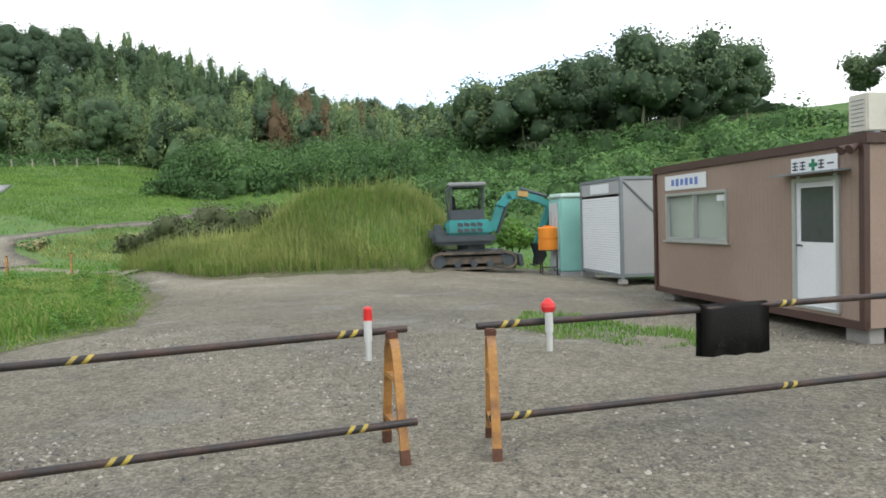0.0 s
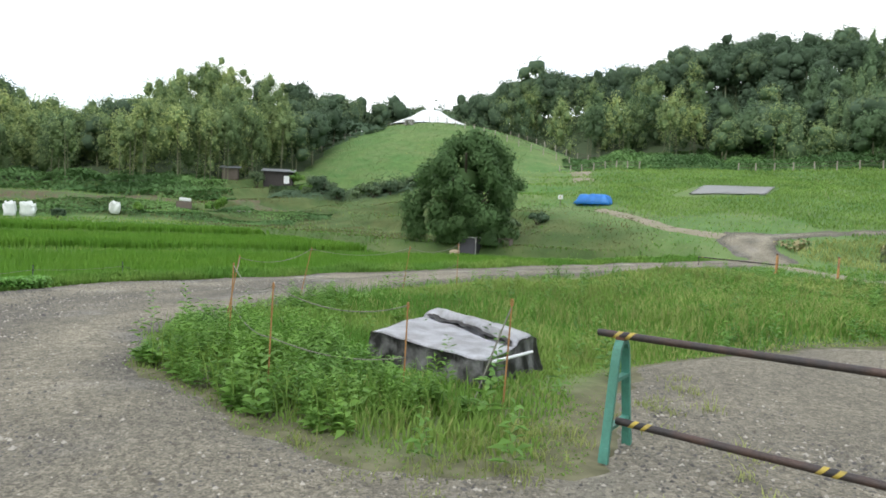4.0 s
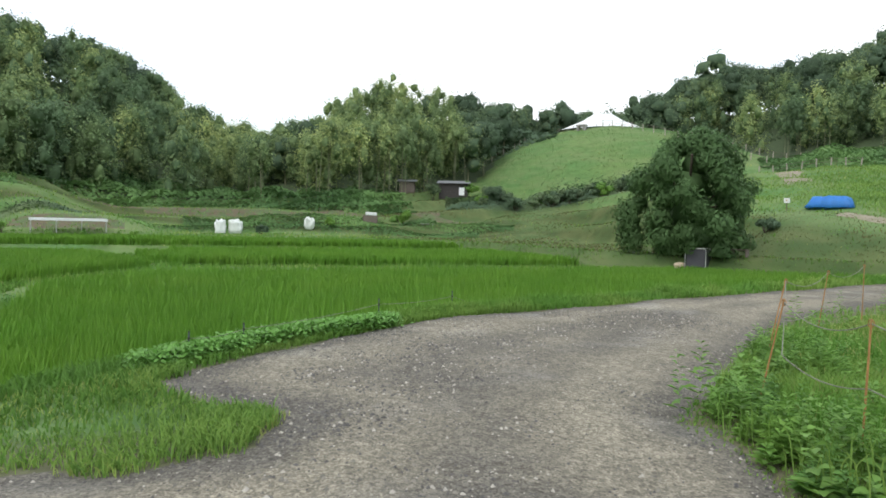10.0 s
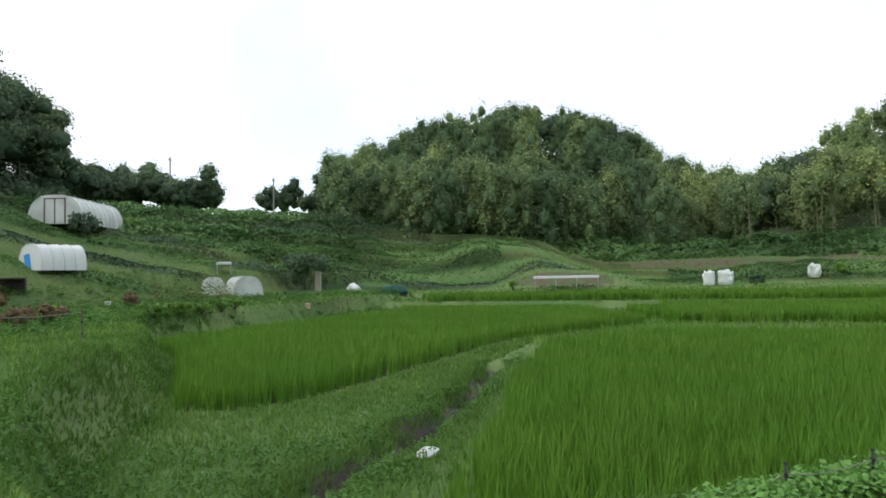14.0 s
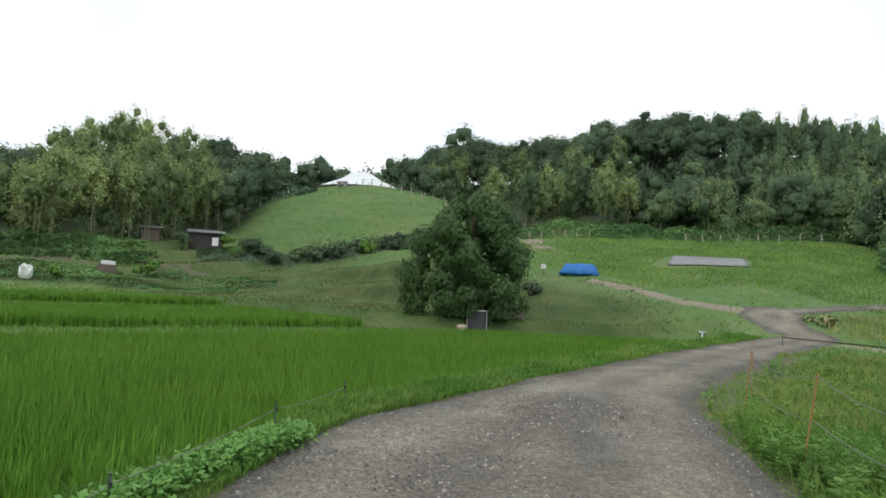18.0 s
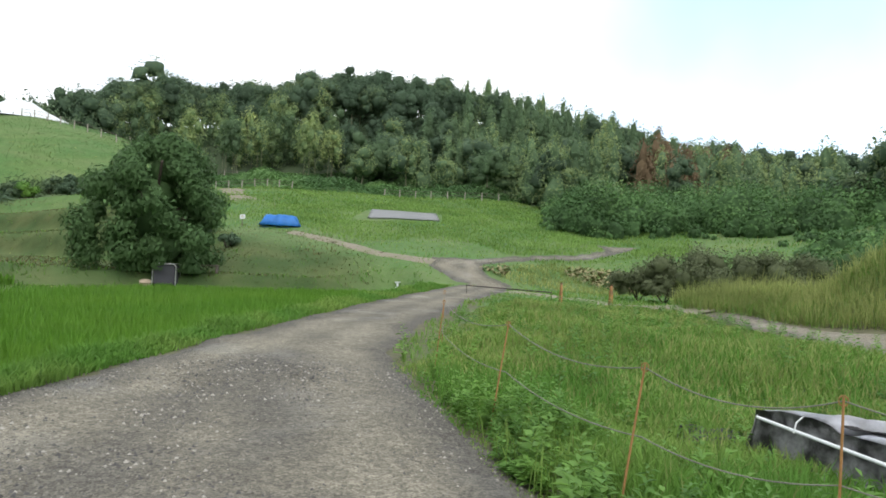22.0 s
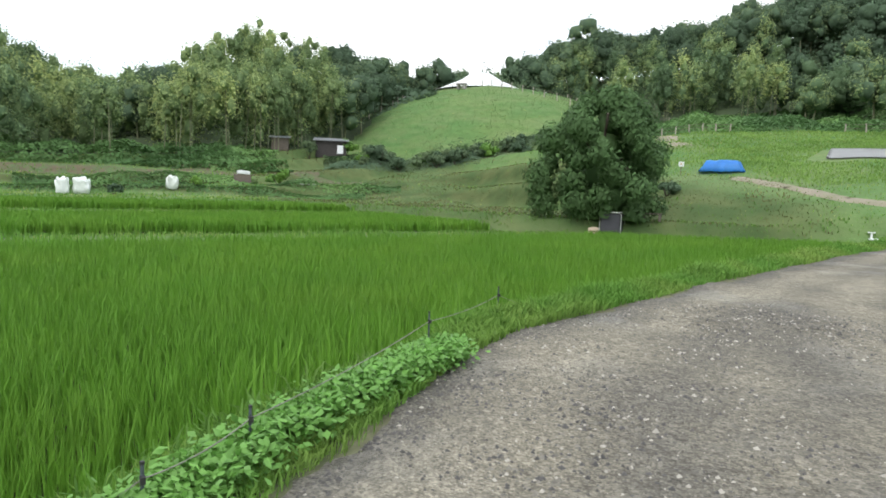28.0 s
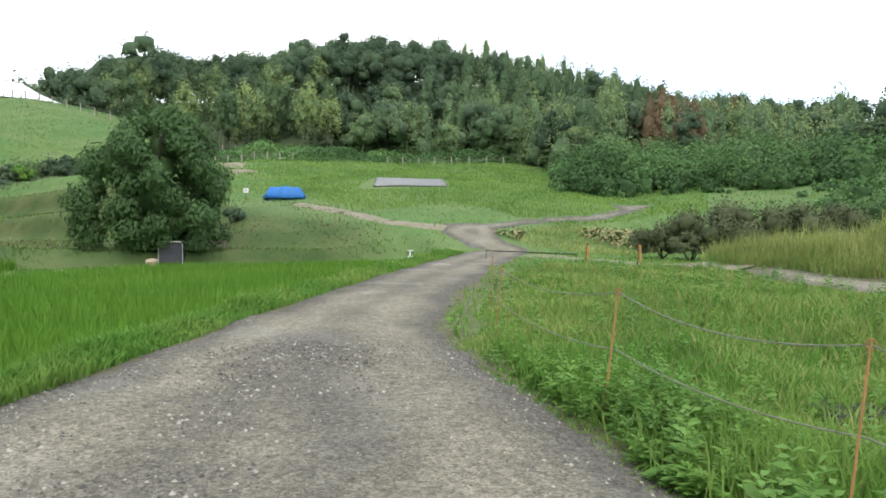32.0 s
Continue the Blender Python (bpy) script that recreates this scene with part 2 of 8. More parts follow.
BAMBOO_DARK = mat("dark_bamboo_foliage", (0.145, 0.232, 0.115), 0.8, 0.38, 0.3, 3, 0, translucent=0.32, island=0.3, tint=True, spec=0.2, warm=(0.25, 0.315, 0.125))
KUDZU = mat("kudzu_leaf", (0.1, 0.2, 0.068), 0.75, 0.5, 0.4, 3, 0, translucent=0.35, island=0.4, tint=True, spec=0.25, warm=(0.16, 0.28, 0.09))
BROWN_LEAF = mat("withered_foliage", (0.2, 0.145, 0.085), 0.8, 0.4, 0.4, 3, 0, translucent=0.2, island=0.8, tint=True, spec=0.1)
CULM = mat("bamboo_culm", (0.17, 0.18, 0.10), 0.6, 0.3, 1, 8, 0, island=0.6)
BARK = mat("bark", (0.07, 0.055, 0.04), 0.95, 0.4, 4, 30, 0.6)
FOREST_FLOOR = mat("forest_floor", (0.06, 0.09, 0.04), 1.0, 0.4, 0.5, 5, 0.4)
STEEL_DARK = mat("rusty_pipe", (0.034, 0.029, 0.028), 0.5, 0.5, 6, 60, 0.15, metal=0.2, second=(0.062, 0.038, 0.03), second_scale=5)
YELLOW = mat("yellow_tape", (0.42, 0.32, 0.05), 0.6, 0.35, 10, 60, 0.1, second=(0.3, 0.24, 0.06), second_scale=12)
BLACK = mat("black_tape", (0.02, 0.02, 0.02), 0.6, 0.3, 10, 60, 0.1)
ORANGE_PAINT = mat("ochre_painted_steel", (0.40, 0.20, 0.055), 0.55, 0.35, 8, 50, 0.15, second=(0.24, 0.12, 0.05), second_scale=7)
RUST = mat("rust", (0.11, 0.05, 0.03), 0.9, 0.4, 8, 50, 0.3)
GREEN_PAINT = mat("green_painted_steel", (0.045, 0.17, 0.12), 0.5, 0.3, 8, 50, 0.12, second=(0.06, 0.21, 0.16), second_scale=5)
RED_LENS = mat("red_lens", (0.65, 0.03, 0.03), 0.3, 0.15, 8, 40, 0)
PALE_PLASTIC = mat("pale_plastic", (0.55, 0.56, 0.54), 0.5, 0.15, 8, 40, 0.05)
RUBBER = mat("black_rubber", (0.022, 0.021, 0.02), 0.8, 0.3, 5, 60, 0.2)
BROWN_WALL = mat("brown_cladding", (0.315, 0.232, 0.182), 0.65, 0.14, 0.8, 25, 0.1, second=(0.285, 0.207, 0.16), second_scale=0.9)
BROWN_TRIM = mat("dark_brown_trim", (0.075, 0.04, 0.032), 0.5, 0.25, 3, 30, 0.1)
WHITE_PAINT = mat("white_paint", (0.72, 0.74, 0.74), 0.5, 0.08, 2, 30, 0.05)
ALUMINIUM = mat("aluminium", (0.55, 0.56, 0.55), 0.35, 0.12, 4, 40, 0.05, metal=0.6)
GREY_PANEL = mat("grey_panel", (0.36, 0.37, 0.37), 0.6, 0.12, 1.5, 30, 0.05)
GREY_FRAME = mat("grey_frame", (0.22, 0.25, 0.26), 0.5, 0.2, 3, 30, 0.1, metal=0.2)
MINT = mat("mint_plastic", (0.28, 0.58, 0.51), 0.5, 0.12, 2, 30, 0.05)
TEAL = mat("teal_paint", (0.04, 0.3, 0.3), 0.4, 0.25, 3, 30, 0.05, second=(0.05, 0.24, 0.23), second_scale=2.0)
CHARCOAL = mat("charcoal_paint", (0.06, 0.075, 0.085), 0.5, 0.25, 4, 40, 0.1)
TRACK = mat("muddy_track", (0.16, 0.13, 0.1), 0.9, 0.4, 6, 40, 0.4, second=(0.07, 0.065, 0.06), second_scale=4)
ORANGE_PLASTIC = mat("orange_plastic", (0.75, 0.25, 0.02), 0.45, 0.12, 3, 30, 0.03)
CONCRETE = mat("concrete", (0.32, 0.31, 0.29), 0.9, 0.25, 5, 50, 0.3)
CURTAIN = mat("pale_curtain", (0.62, 0.64, 0.52), 0.9, 0.1, 3, 30, 0.1)
TARP = mat("weathered_silver_tarp", (0.42, 0.42, 0.42), 0.45, 0.3, 3, 20, 0.25, second=(0.07, 0.068, 0.065), second_scale=2.6)
TARP_DARK = mat("dark_tarp", (0.05, 0.048, 0.045), 0.5, 0.4, 4, 30, 0.3)
BLUE_TARP = mat("blue_tarp", (0.06, 0.32, 0.8), 0.45, 0.25, 2, 15, 0.2)
STAKE = mat("rusty_stake", (0.33, 0.17, 0.06), 0.75, 0.35, 6, 40, 0.2)
ROPE = mat("rope", (0.2, 0.2, 0.16), 0.9, 0.35, 30, 120, 0.4)
WHITE_SHEET = mat("white_sheet", (0.68, 0.71, 0.70), 0.6, 0.12, 0.6, 8, 0.1)
PLASTIC_FILM = mat("clouded_plastic_film", (0.62, 0.66, 0.62), 0.4, 0.2, 1, 12, 0.1, second=(0.5, 0.54, 0.5), second_scale=0.9)
OLD_WOOD = mat("weathered_wood", (0.14, 0.115, 0.095), 0.9, 0.35, 3, 30, 0.3)
DARK_WOOD = mat("dark_boards", (0.045, 0.04, 0.037), 0.85, 0.35, 3, 30, 0.3)
METAL_ROOF = mat("grey_metal_roof", (0.30, 0.31, 0.33), 0.45, 0.2, 1, 10, 0.1, metal=0.3)
SACK = mat("beige_sack", (0.52, 0.42, 0.31), 0.9, 0.2, 4, 40, 0.2)
GREY_CLOTH = mat("grey_mesh_cloth", (0.055, 0.056, 0.065), 0.8, 0.25, 3, 30, 0.2)
GREY_SHEET = mat("grey_ground_sheet", (0.44, 0.45, 0.44), 0.7, 0.15, 0.5, 6, 0.1)
RED_SOIL = mat("red_soil", (0.105, 0.085, 0.05), 0.95, 0.35, 0.8, 8, 0.5, second=(0.075, 0.12, 0.04), second_scale=1.1)
WATER = mat("ditch_water", (0.05, 0.045, 0.035), 0.08, 0.2, 2, 10, 0.02)
GLASS_DARK = mat("dusky_glass", (0.07, 0.08, 0.08), 0.08, 0.2, 1, 10, 0)
SIGN_YELLOW = mat("yellow_sign", (0.75, 0.55, 0.03), 0.5, 0.1, 3, 20, 0.03)
INK = mat("dark_ink", (0.04, 0.04, 0.06), 0.6, 0.1, 3, 20, 0)
BLUE_INK = mat("blue_ink", (0.12, 0.2, 0.5), 0.6, 0.1, 3, 20, 0)
GREEN_INK = mat("green_ink", (0.02, 0.2, 0.1), 0.6, 0.1, 3, 20, 0)

# ---- mesh helpers ----
RNG = np.random.default_rng(7)


def mesh_of(name, verts, faces, material, smooth=False):
    me = bpy.data.meshes.new(name)
    me.from_pydata(verts, [], faces)
    me.materials.append(material)
    if smooth:
        me.polygons.foreach_set("use_smooth", [True] * len(me.polygons))
    me.update()
    return me


def quick_mesh(name, verts, faces, material, tint=None):
    """A large mesh of equal-sided faces from numpy arrays; tint: a value for each vertex."""
    me = bpy.data.meshes.new(name)
    nv, (nf, k) = len(verts), faces.shape
    me.vertices.add(nv)
    me.vertices.foreach_set("co", np.ascontiguousarray(verts, dtype=np.float32).ravel())
    me.loops.add(nf * k)
    me.loops.foreach_set("vertex_index", np.ascontiguousarray(faces, dtype=np.int32).ravel())
    me.polygons.add(nf)
    me.polygons.foreach_set("loop_start", np.arange(0, nf * k, k, dtype=np.int32))
    me.materials.append(material)
    me.update(calc_edges=True)
    if tint is not None:
        at = me.attributes.new("tint", "FLOAT", "POINT")
        at.data.foreach_set("value", np.ascontiguousarray(tint, dtype=np.float32))
    return me


def box(bm, sx, sy, sz, at=(0, 0, 0), rot=None, bevel=0.0):
    """A box of that size centred at the place, added to bm."""
    made = bmesh.ops.create_cube(bm, size=1)["verts"]
    bmesh.ops.scale(bm, vec=(sx, sy, sz), verts=made)
    if bevel:
        edges = {e for v in made for e in v.link_edges}
        out = bmesh.ops.bevel(bm, geom=list(edges), offset=bevel, segments=2, affect="EDGES")
        made = list({v for f in out["faces"] for v in f.verts} | {v for v in made if v.is_valid})
    if rot is not None:
        bmesh.ops.rotate(bm, verts=made, matrix=rot, cent=(0, 0, 0))
    bmesh.ops.translate(bm, verts=made, vec=at)
    return made


def rod(bm, a, b, r, r2=None, sides=10):
    """A round bar from a to b."""
    a, b = Vector(a), Vector(b)
    d = b - a
    made = bmesh.ops.create_cone(bm, cap_ends=True, segments=sides, radius1=r, radius2=r if r2 is None else r2, depth=d.length)["verts"]
    m = Matrix.Translation((a + b) / 2) @ d.to_track_quat("Z", "Y").to_matrix().to_4x4()
    bmesh.ops.transform(bm, matrix=m, verts=made)
    return made


def tube(bm, pts, r, sides=6):
    """A round bar along a line of points."""
    pts = [Vector(p) for p in pts]
    rings = []
    for i, p in enumerate(pts):
        d = (pts[min(i + 1, len(pts) - 1)] - pts[max(i - 1, 0)]).normalized()
        q = d.to_track_quat("Z", "Y")
        rings.append([bm.verts.new(p + q @ Vector((r * math.cos(6.2832 * k / sides), r * math.sin(6.2832 * k / sides), 0))) for k in range(sides)])
    for a, b in zip(rings, rings[1:]):
        for k in range(sides):
            bm.faces.new((a[k], a[(k + 1) % sides], b[(k + 1) % sides], b[k]))
    bm.faces.new(rings[0][::-1])
    bm.faces.new(rings[-1])


def part(name, bm, material, parent=None, label="", smooth=False):
    """Links a bmesh or mesh as one mesh object, under a thing or a part."""
    if isinstance(bm, bmesh.types.BMesh):
        me = bpy.data.meshes.new(name)
        bm.normal_update()
        bm.to_mesh(me)
        bm.free()
        me.materials.append(material)
        if smooth:
            me.polygons.foreach_set("use_smooth", [True] * len(me.polygons))
    else:
        me = bm
    ob = new(name, me)
    if parent:
        ob.parent = parent
    if label:
        ob["label"] = label
    return ob


def thing(name, m, label, category, group=""):
    ob = new(name)
    ob.matrix_basis = m
    ob.empty_display_size = 0.2
    return tagged(ob, label, category, group)


def solo(name, bm, material, m, label, category, group="", smooth=False):
    """A thing that is one mesh."""
    ob = part(name, bm, material, None, "", smooth)
    ob.matrix_basis = m
    return tagged(ob, label, category, group)


def B():
    return bmesh.new()


# ---- the lie of the land ----
CX, CY = -9.0, -3.0
# azimuth to the left of the y axis, foot radius, foot height, ridge height
HILLS = ((-180, 60, 2, 8), (-75, 60, 4, 9), (-36, 58, 7, 12.5), (-30, 58, 6.8, 12.5), (-26, 58, 7, 13.2), (-18, 60, 6.6, 12.8), (-9, 60, 6, 10.5), (-4, 60, 5, 12.5),
         (3, 60, 4.5, 15.8), (11, 64, 5, 21.4), (20, 85, 9.5, 27.4), (30, 95, 10.5, 28.8), (43, 100, 11, 23), (48, 108.93, 11.71, 22.6), (57, 125, 13, 15), (63, 107, 10, 15), (66, 95, 8, 15.3), (70, 87.44, 6.44, 16),
         (75, 78, 4.5, 16.5), (86, 76, 3.8, 7.5), (92, 75, 3.4, 11.5), (97, 74, 3.2, 19), (104, 70, 5, 21), (113, 70, 6, 17.5), (120, 70, 7, 11), (139, 72, 8.5, 11.5), (148, 58, 7.5, 15), (180, 58, 4, 12))
HAZ, HRB, HZB, HZT = (np.array(c, float) for c in zip(*HILLS))
BASIN = ((-10.75, -5.2), (-11.1, -4.65), (-12.0, -3.95), (-12.75, -3.15), (-13.7, -1.9), (-14.4, -0.8), (-15.1, 0.4), (-15.7, 1.9), (-16.7, 4.7), (-17.8, 8), (-19.6, 14.5), (-21.5, 22), (-23.4, 29), (-26, 32), (-30.5, 27.5), (-35, 23.4), (-39, 19), (-52.5, 17.5),
         (-59, 14), (-60.5, -8), (-57, -24), (-48, -25.5), (-27, -23), (-24, -19), (-16.6, -12.4), (-13.9, -11.0), (-11.7, -8.6), (-10.7, -6.4))


def sdf(poly, x, y):
    """Distance to the outline of poly, positive inside."""
    d = np.full(np.shape(x), 1e9)
    inside = np.zeros(np.shape(x), bool)
    for (x0, y0), (x1, y1) in zip(poly, poly[1:] + poly[:1]):
        ex, ey = x1 - x0, y1 - y0
        t = np.clip(((x - x0) * ex + (y - y0) * ey) / (ex * ex + ey * ey), 0, 1)
        d = np.minimum(d, np.hypot(x - x0 - t * ex, y - y0 - t * ey))
        cross = (y0 > y) != (y1 > y)
        inside ^= cross & (x < ex * (y - y0) / (ey if ey else 1e-9) + x0)
    return np.where(inside, d, -d)


def smooth01(t):
    t = np.clip(t, 0, 1)
    return t * t * (3 - 2 * t)


def waves(x, y, s):
    """Soft unevenness between -1 and 1."""
    return (np.sin(x / s + 1.7 * np.sin(y / (1.9 * s))) + np.sin(y / (0.83 * s) + 1.3 * np.sin(x / (1.4 * s) + 2)) + np.sin((x + y) / (1.31 * s) + 0.7)) / 3


def terraces(az, u):
    """Steps of the field terraces: the stepped share of the slope, how far they apply, and where the risers are."""
    weight = np.interp(az, (39, 46, 57, 61, 63, 66, 76, 96, 125, 140), (0, 0.95, 0.95, 0, 0, 0.7, 0.7, 0.7, 0.7, 0))
    steps = np.where(az < 62, 8.0, 4.0)
    uu = u * steps
    part_up = smooth01((uu - np.floor(uu) - np.where(az < 62, 0.74, 0.62)) / np.where(az < 62, 0.26, 0.38))
    return (np.floor(uu) + part_up) / steps, weight, np.clip(4 * part_up * (1 - part_up), 0, 1)


DITCH = ((-13.2, -7.5), (-15, -7.5), (-17, -7.38), (-19, -7.5), (-21.5, -7.85), (-24.5, -8.3))


def off_ditch(x, y):
    """Distance from the winding middle of the ditch."""
    return np.abs(y - np.interp(-x, [-p[0] for p in DITCH], [p[1] for p in DITCH]) + 0.14 * waves(x, y, 0.35))


def height(x, y):
    x, y = np.asarray(x, float), np.asarray(y, float)
    dx, dy = x - CX, y - CY
    r, az = np.hypot(dx, dy), np.degrees(np.arctan2(-dx, dy))
    rb, zb, zt = (np.interp(az, HAZ, c) for c in (HRB, HZB, HZT))
    rt = np.interp(az, (-180, -12, -4, 58, 68, 140, 147, 180), (95, 95, 130, 132, 112, 107, 86, 86))
    rs = np.interp(az, (-180, -75, -10, 3, 30, 52, 62, 100, 112, 124, 131, 145, 155, 180), (30, 28, 30, 36, 38, 42, 57, 57, 57, 56, 47, 38, 34, 30))
    pw = np.interp(az, (-180, -10, 8, 24, 50, 62, 110, 125, 180), (1, 1, 1, 0.75, 0.75, 1.3, 1.2, 1, 1))
    u = np.clip((r - rs) / (rb - rs), 0, 1)
    v = smooth01((r - rb) / (rt - rb))
    terr, step, _ = terraces(az, u)
    u = u * (1 - step) + terr * step
    z = zb * u ** pw + (zt - zb) * v
    z = z * (1 - smooth01((r - 240) / 400))
    # the basin of the paddies
    sd = sdf(BASIN, x, y)
    low = smooth01((sd + 0.35) / 0.8)
    z = z - low * np.where(x < -51.6, 0.5, np.where((x < -36.6) & (y > -5), 0.86, 1.05))
    # the dome hill
    ex, ey = x + 101, y - 58
    s1, s2 = ex * 0.93 + ey * 0.37, -ex * 0.37 + ey * 0.93
    dome = 17.5 - np.where(s1 > 0, 0.0085, 0.0165) * s1 ** 2 - 0.0165 * s2 ** 2
    k = np.clip(0.5 + 0.5 * (dome - z) / 1.2, 0, 1)
    z = z * (1 - k) + dome * k + 1.2 * k * (1 - k)
    # the grassy earth mound beside the yard
    z = z + 2.3 * np.exp(-((x + 2.6) / 2.9) ** 4 - ((y - 21.5) / 2.25) ** 2) + 0.85 * np.exp(-((x + 7.3) / 2.8) ** 2 - ((y - 22.3) / 2.4) ** 2)
    # the red-earth mound behind the cold frame, and the one with undergrowth
    z = z + 1.5 * np.exp(-((x + 65) / 3.6) ** 2 - ((y + 13) / 5.2) ** 4) + 1.8 * np.exp(-((x + 70) / 4) ** 2 - ((y + 20) / 6) ** 4)
    # the ditch
    dd = off_ditch(x, y)
    z = z - 0.5 * (1 - smooth01(dd / 0.5)) * smooth01((-12.2 - x) / 0.8) * smooth01((x + 26) / 1.5)
    # grass hump beside the ditch
    z = z + 0.35 * np.exp(-((x + 15.5) / 2.2) ** 2 - ((y + 13) / 2.4) ** 2)
    rough = np.clip((r - 12) / 60, 0, 1)
    z = z + 0.03 * waves(x, y, 0.6) * (1 - low) + rough * (0.35 * waves(x, y, 6) + 0.12 * waves(x, y, 1.7)) * np.clip(u * 6, 0, 1)
    # a shallow hollow in the verge
    z = z - 0.3 * np.exp(-((x + 8.0) / 1.9) ** 4 - ((y - 6.0) / 2.9) ** 4)
    # the yard falls a little towards the cabin
    z = z - 0.16 * smooth01((x - 0.5) / 4) * smooth01((y - 3) / 5) * (1 - smooth01((r - 26) / 8))
    return z


def hz(x, y):
    return float(height(x, y))


def on(x, y, rz=0.0, dz=0.0):
    """A pose on the ground."""
    return pose(x, y, hz(x, y) + dz, 0, 0, rz)


# ---- ground sheet ----
radii = np.concatenate([np.arange(0, 30, 0.32), np.arange(30, 70, 0.65), np.geomspace(70, 150, 60), np.geomspace(155, 4500, 24)])
turns = 500
ang = np.linspace(0, 2 * np.pi, turns, endpoint=False)
gx = CX + radii[:, None] * np.cos(ang)
gy = CY + radii[:, None] * np.sin(ang)
gv = np.stack([gx, gy, height(gx, gy)], -1).reshape(-1, 3)
ii, jj = np.meshgrid(np.arange(0, len(radii) - 1), np.arange(turns), indexing="ij")
i0, i1 = ii * turns + jj, ii * turns + (jj + 1) % turns
gf = np.stack([i0, i0 + turns, i1 + turns, i1], -1).reshape(-1, 4)
me = quick_mesh("ground", gv, gf, GRASSLAND)
me.polygons.foreach_set("use_smooth", [True] * len(me.polygons))
ground = tagged(new("ground", me), "uneven grassland with patches of paler grass", "ground", kind="structure")
me.materials.append(FOREST_FLOOR)
me.materials.append(MUD)
me.materials.append(RED_SOIL)
cen = gv[gf].mean(1)
cr, caz = np.hypot(cen[:, 0] - CX, cen[:, 1] - CY), np.degrees(np.arctan2(-(cen[:, 0] - CX), cen[:, 1] - CY))
wooded = (cr > np.interp(caz, HAZ, HRB) + 1.0) & (((caz > -29) & (caz < 52)) | ((caz > 63) & (caz < 121)) | (caz > 141))
kind = np.where(wooded, 1, 0)
PADDY_1 = ((-14.2, -5.6), (-13.0, -5.0), (-12.85, -3.9), (-13.85, -1.75), (-14.6, -0.5), (-15.4, 0.7), (-16.1, 2.1), (-17.3, 4.9), (-18.4, 8.2), (-20.2, 14.7), (-22.1, 22), (-24.0, 28.6), (-26.2, 30.5), (-30.4, 26.6), (-34.2, 22.4), (-34.4, 21.0), (-34.0, -3.9), (-29, -7.6), (-21.6, -6.8))
PADDY_2 = ((-38.3, -4.2), (-39.0, 17.8), (-50.2, 16.8), (-49.6, -7.0))
PADDY_3 = ((-52.6, 15.6), (-52.6, -5.0), (-51.8, -20.5), (-56, -23), (-59.4, -9), (-58.6, 13))
PADDY_4 = ((-16.9, -11.7), (-19.7, -10.6), (-31.2, -9.8), (-40.0, -5.2), (-48.5, -9.5), (-48.5, -21.5), (-44.0, -19.5), (-26.5, -21.5), (-24.3, -18.2))
for poly in (PADDY_1, PADDY_2, PADDY_4):
    kind = np.where(sdf(poly, cen[:, 0], cen[:, 1]) > 0.1, 2, kind)
wob = 2.2 * waves(cen[:, 0], cen[:, 1], 2.0)
kind = np.where((kind == 0) & (caz > 66) & (caz < 100) & (np.abs(cr - 70 + 0.3 * wob) < 1.0), 3, kind)
kind = np.where((np.hypot((cen[:, 0] + 62.2) / 1.6, (cen[:, 1] + 13) / 4.2) < 1), 3, kind)
me.polygons.foreach_set("material_index", kind.astype(np.int32))

# ---- gravel road and yard ----
ROAD_L = ((-9.2, -3.1), (-9.35, -2.45), (-9.95, -2.1), (-10.5, -2.5), (-11.15, -3.1), (-11.7, -2.85), (-12.2, -2.3), (-13.1, -1.1), (-13.8, -0.3), (-14.5, 0.8), (-15.0, 2.1), (-15.9, 4.7), (-16.9, 8.0), (-18.7, 14.5), (-20.6, 22), (-22.0, 28.5), (-22.7, 31.7), (-25.4, 33.4), (-25.8, 35.0), (-23.4, 36.6),
          (-21.4, 39.2), (-18.7, 43.2), (-17.4, 46.5), (-18.5, 48.5), (-15.5, 50.0))
ROAD_R = ((-15.9, 47.0), (-17.6, 42.0), (-20.8, 38.0), (-22.7, 35.6), (-21.9, 33.9), (-19.6, 32.6), (-18.4, 26), (-16.8, 18.2), (-14.5, 9.7), (-13.4, 6.6), (-11.7, 4.3), (-10.1, 2.2), (-9.0, 1.0), (-7.6, 0.5), (-5.8, 0.9), (-4.2, 1.4), (-3.7, 2.4))
YARD = ((-4.8, 3.8), (-5.9, 5.3), (-5.8, 8.6), (-4.9, 10.4), (-5.7, 12.8), (-6.4, 14.9), (-9.5, 19.7), (-8.7, 20.0), (-6.6, 18.5), (-4.0, 17.8), (-0.6, 17.9), (1.2, 20.6), (4.2, 20), (5.5, 13), (9, 6), (12, 0), (8, -12), (-6, -14), (-8.4, -9), (-9.3, -4.7))
SURFACE = ROAD_L + ROAD_R + YARD
cell = 0.2
ax, ay = np.arange(-27, 14, cell), np.arange(-16, 52, cell)
X, Y = np.meshgrid(ax, ay, indexing="ij")
edge = lambda x, y: sdf(SURFACE, x, y) + 0.16 * waves(x, y, 0.33) + 0.1 * waves(y, x, 0.12)
S = edge(X, Y)
S = np.minimum(S, 60)
near = S > -cell * 1.2
e = 0.05
GX, GY = (edge(X + e, Y) - edge(X - e, Y)) / (2 * e), (edge(X, Y + e) - edge(X, Y - e)) / (2 * e)
GL = np.maximum(np.hypot(GX, GY), 0.4)
push = np.where((S < 0) & near, -S, 0)
VX, VY = X + GX / GL * push, Y + GY / GL * push
lift = np.where(S < 0.02, -0.01, 0.025 * smooth01(S / 0.5) + 0.004)
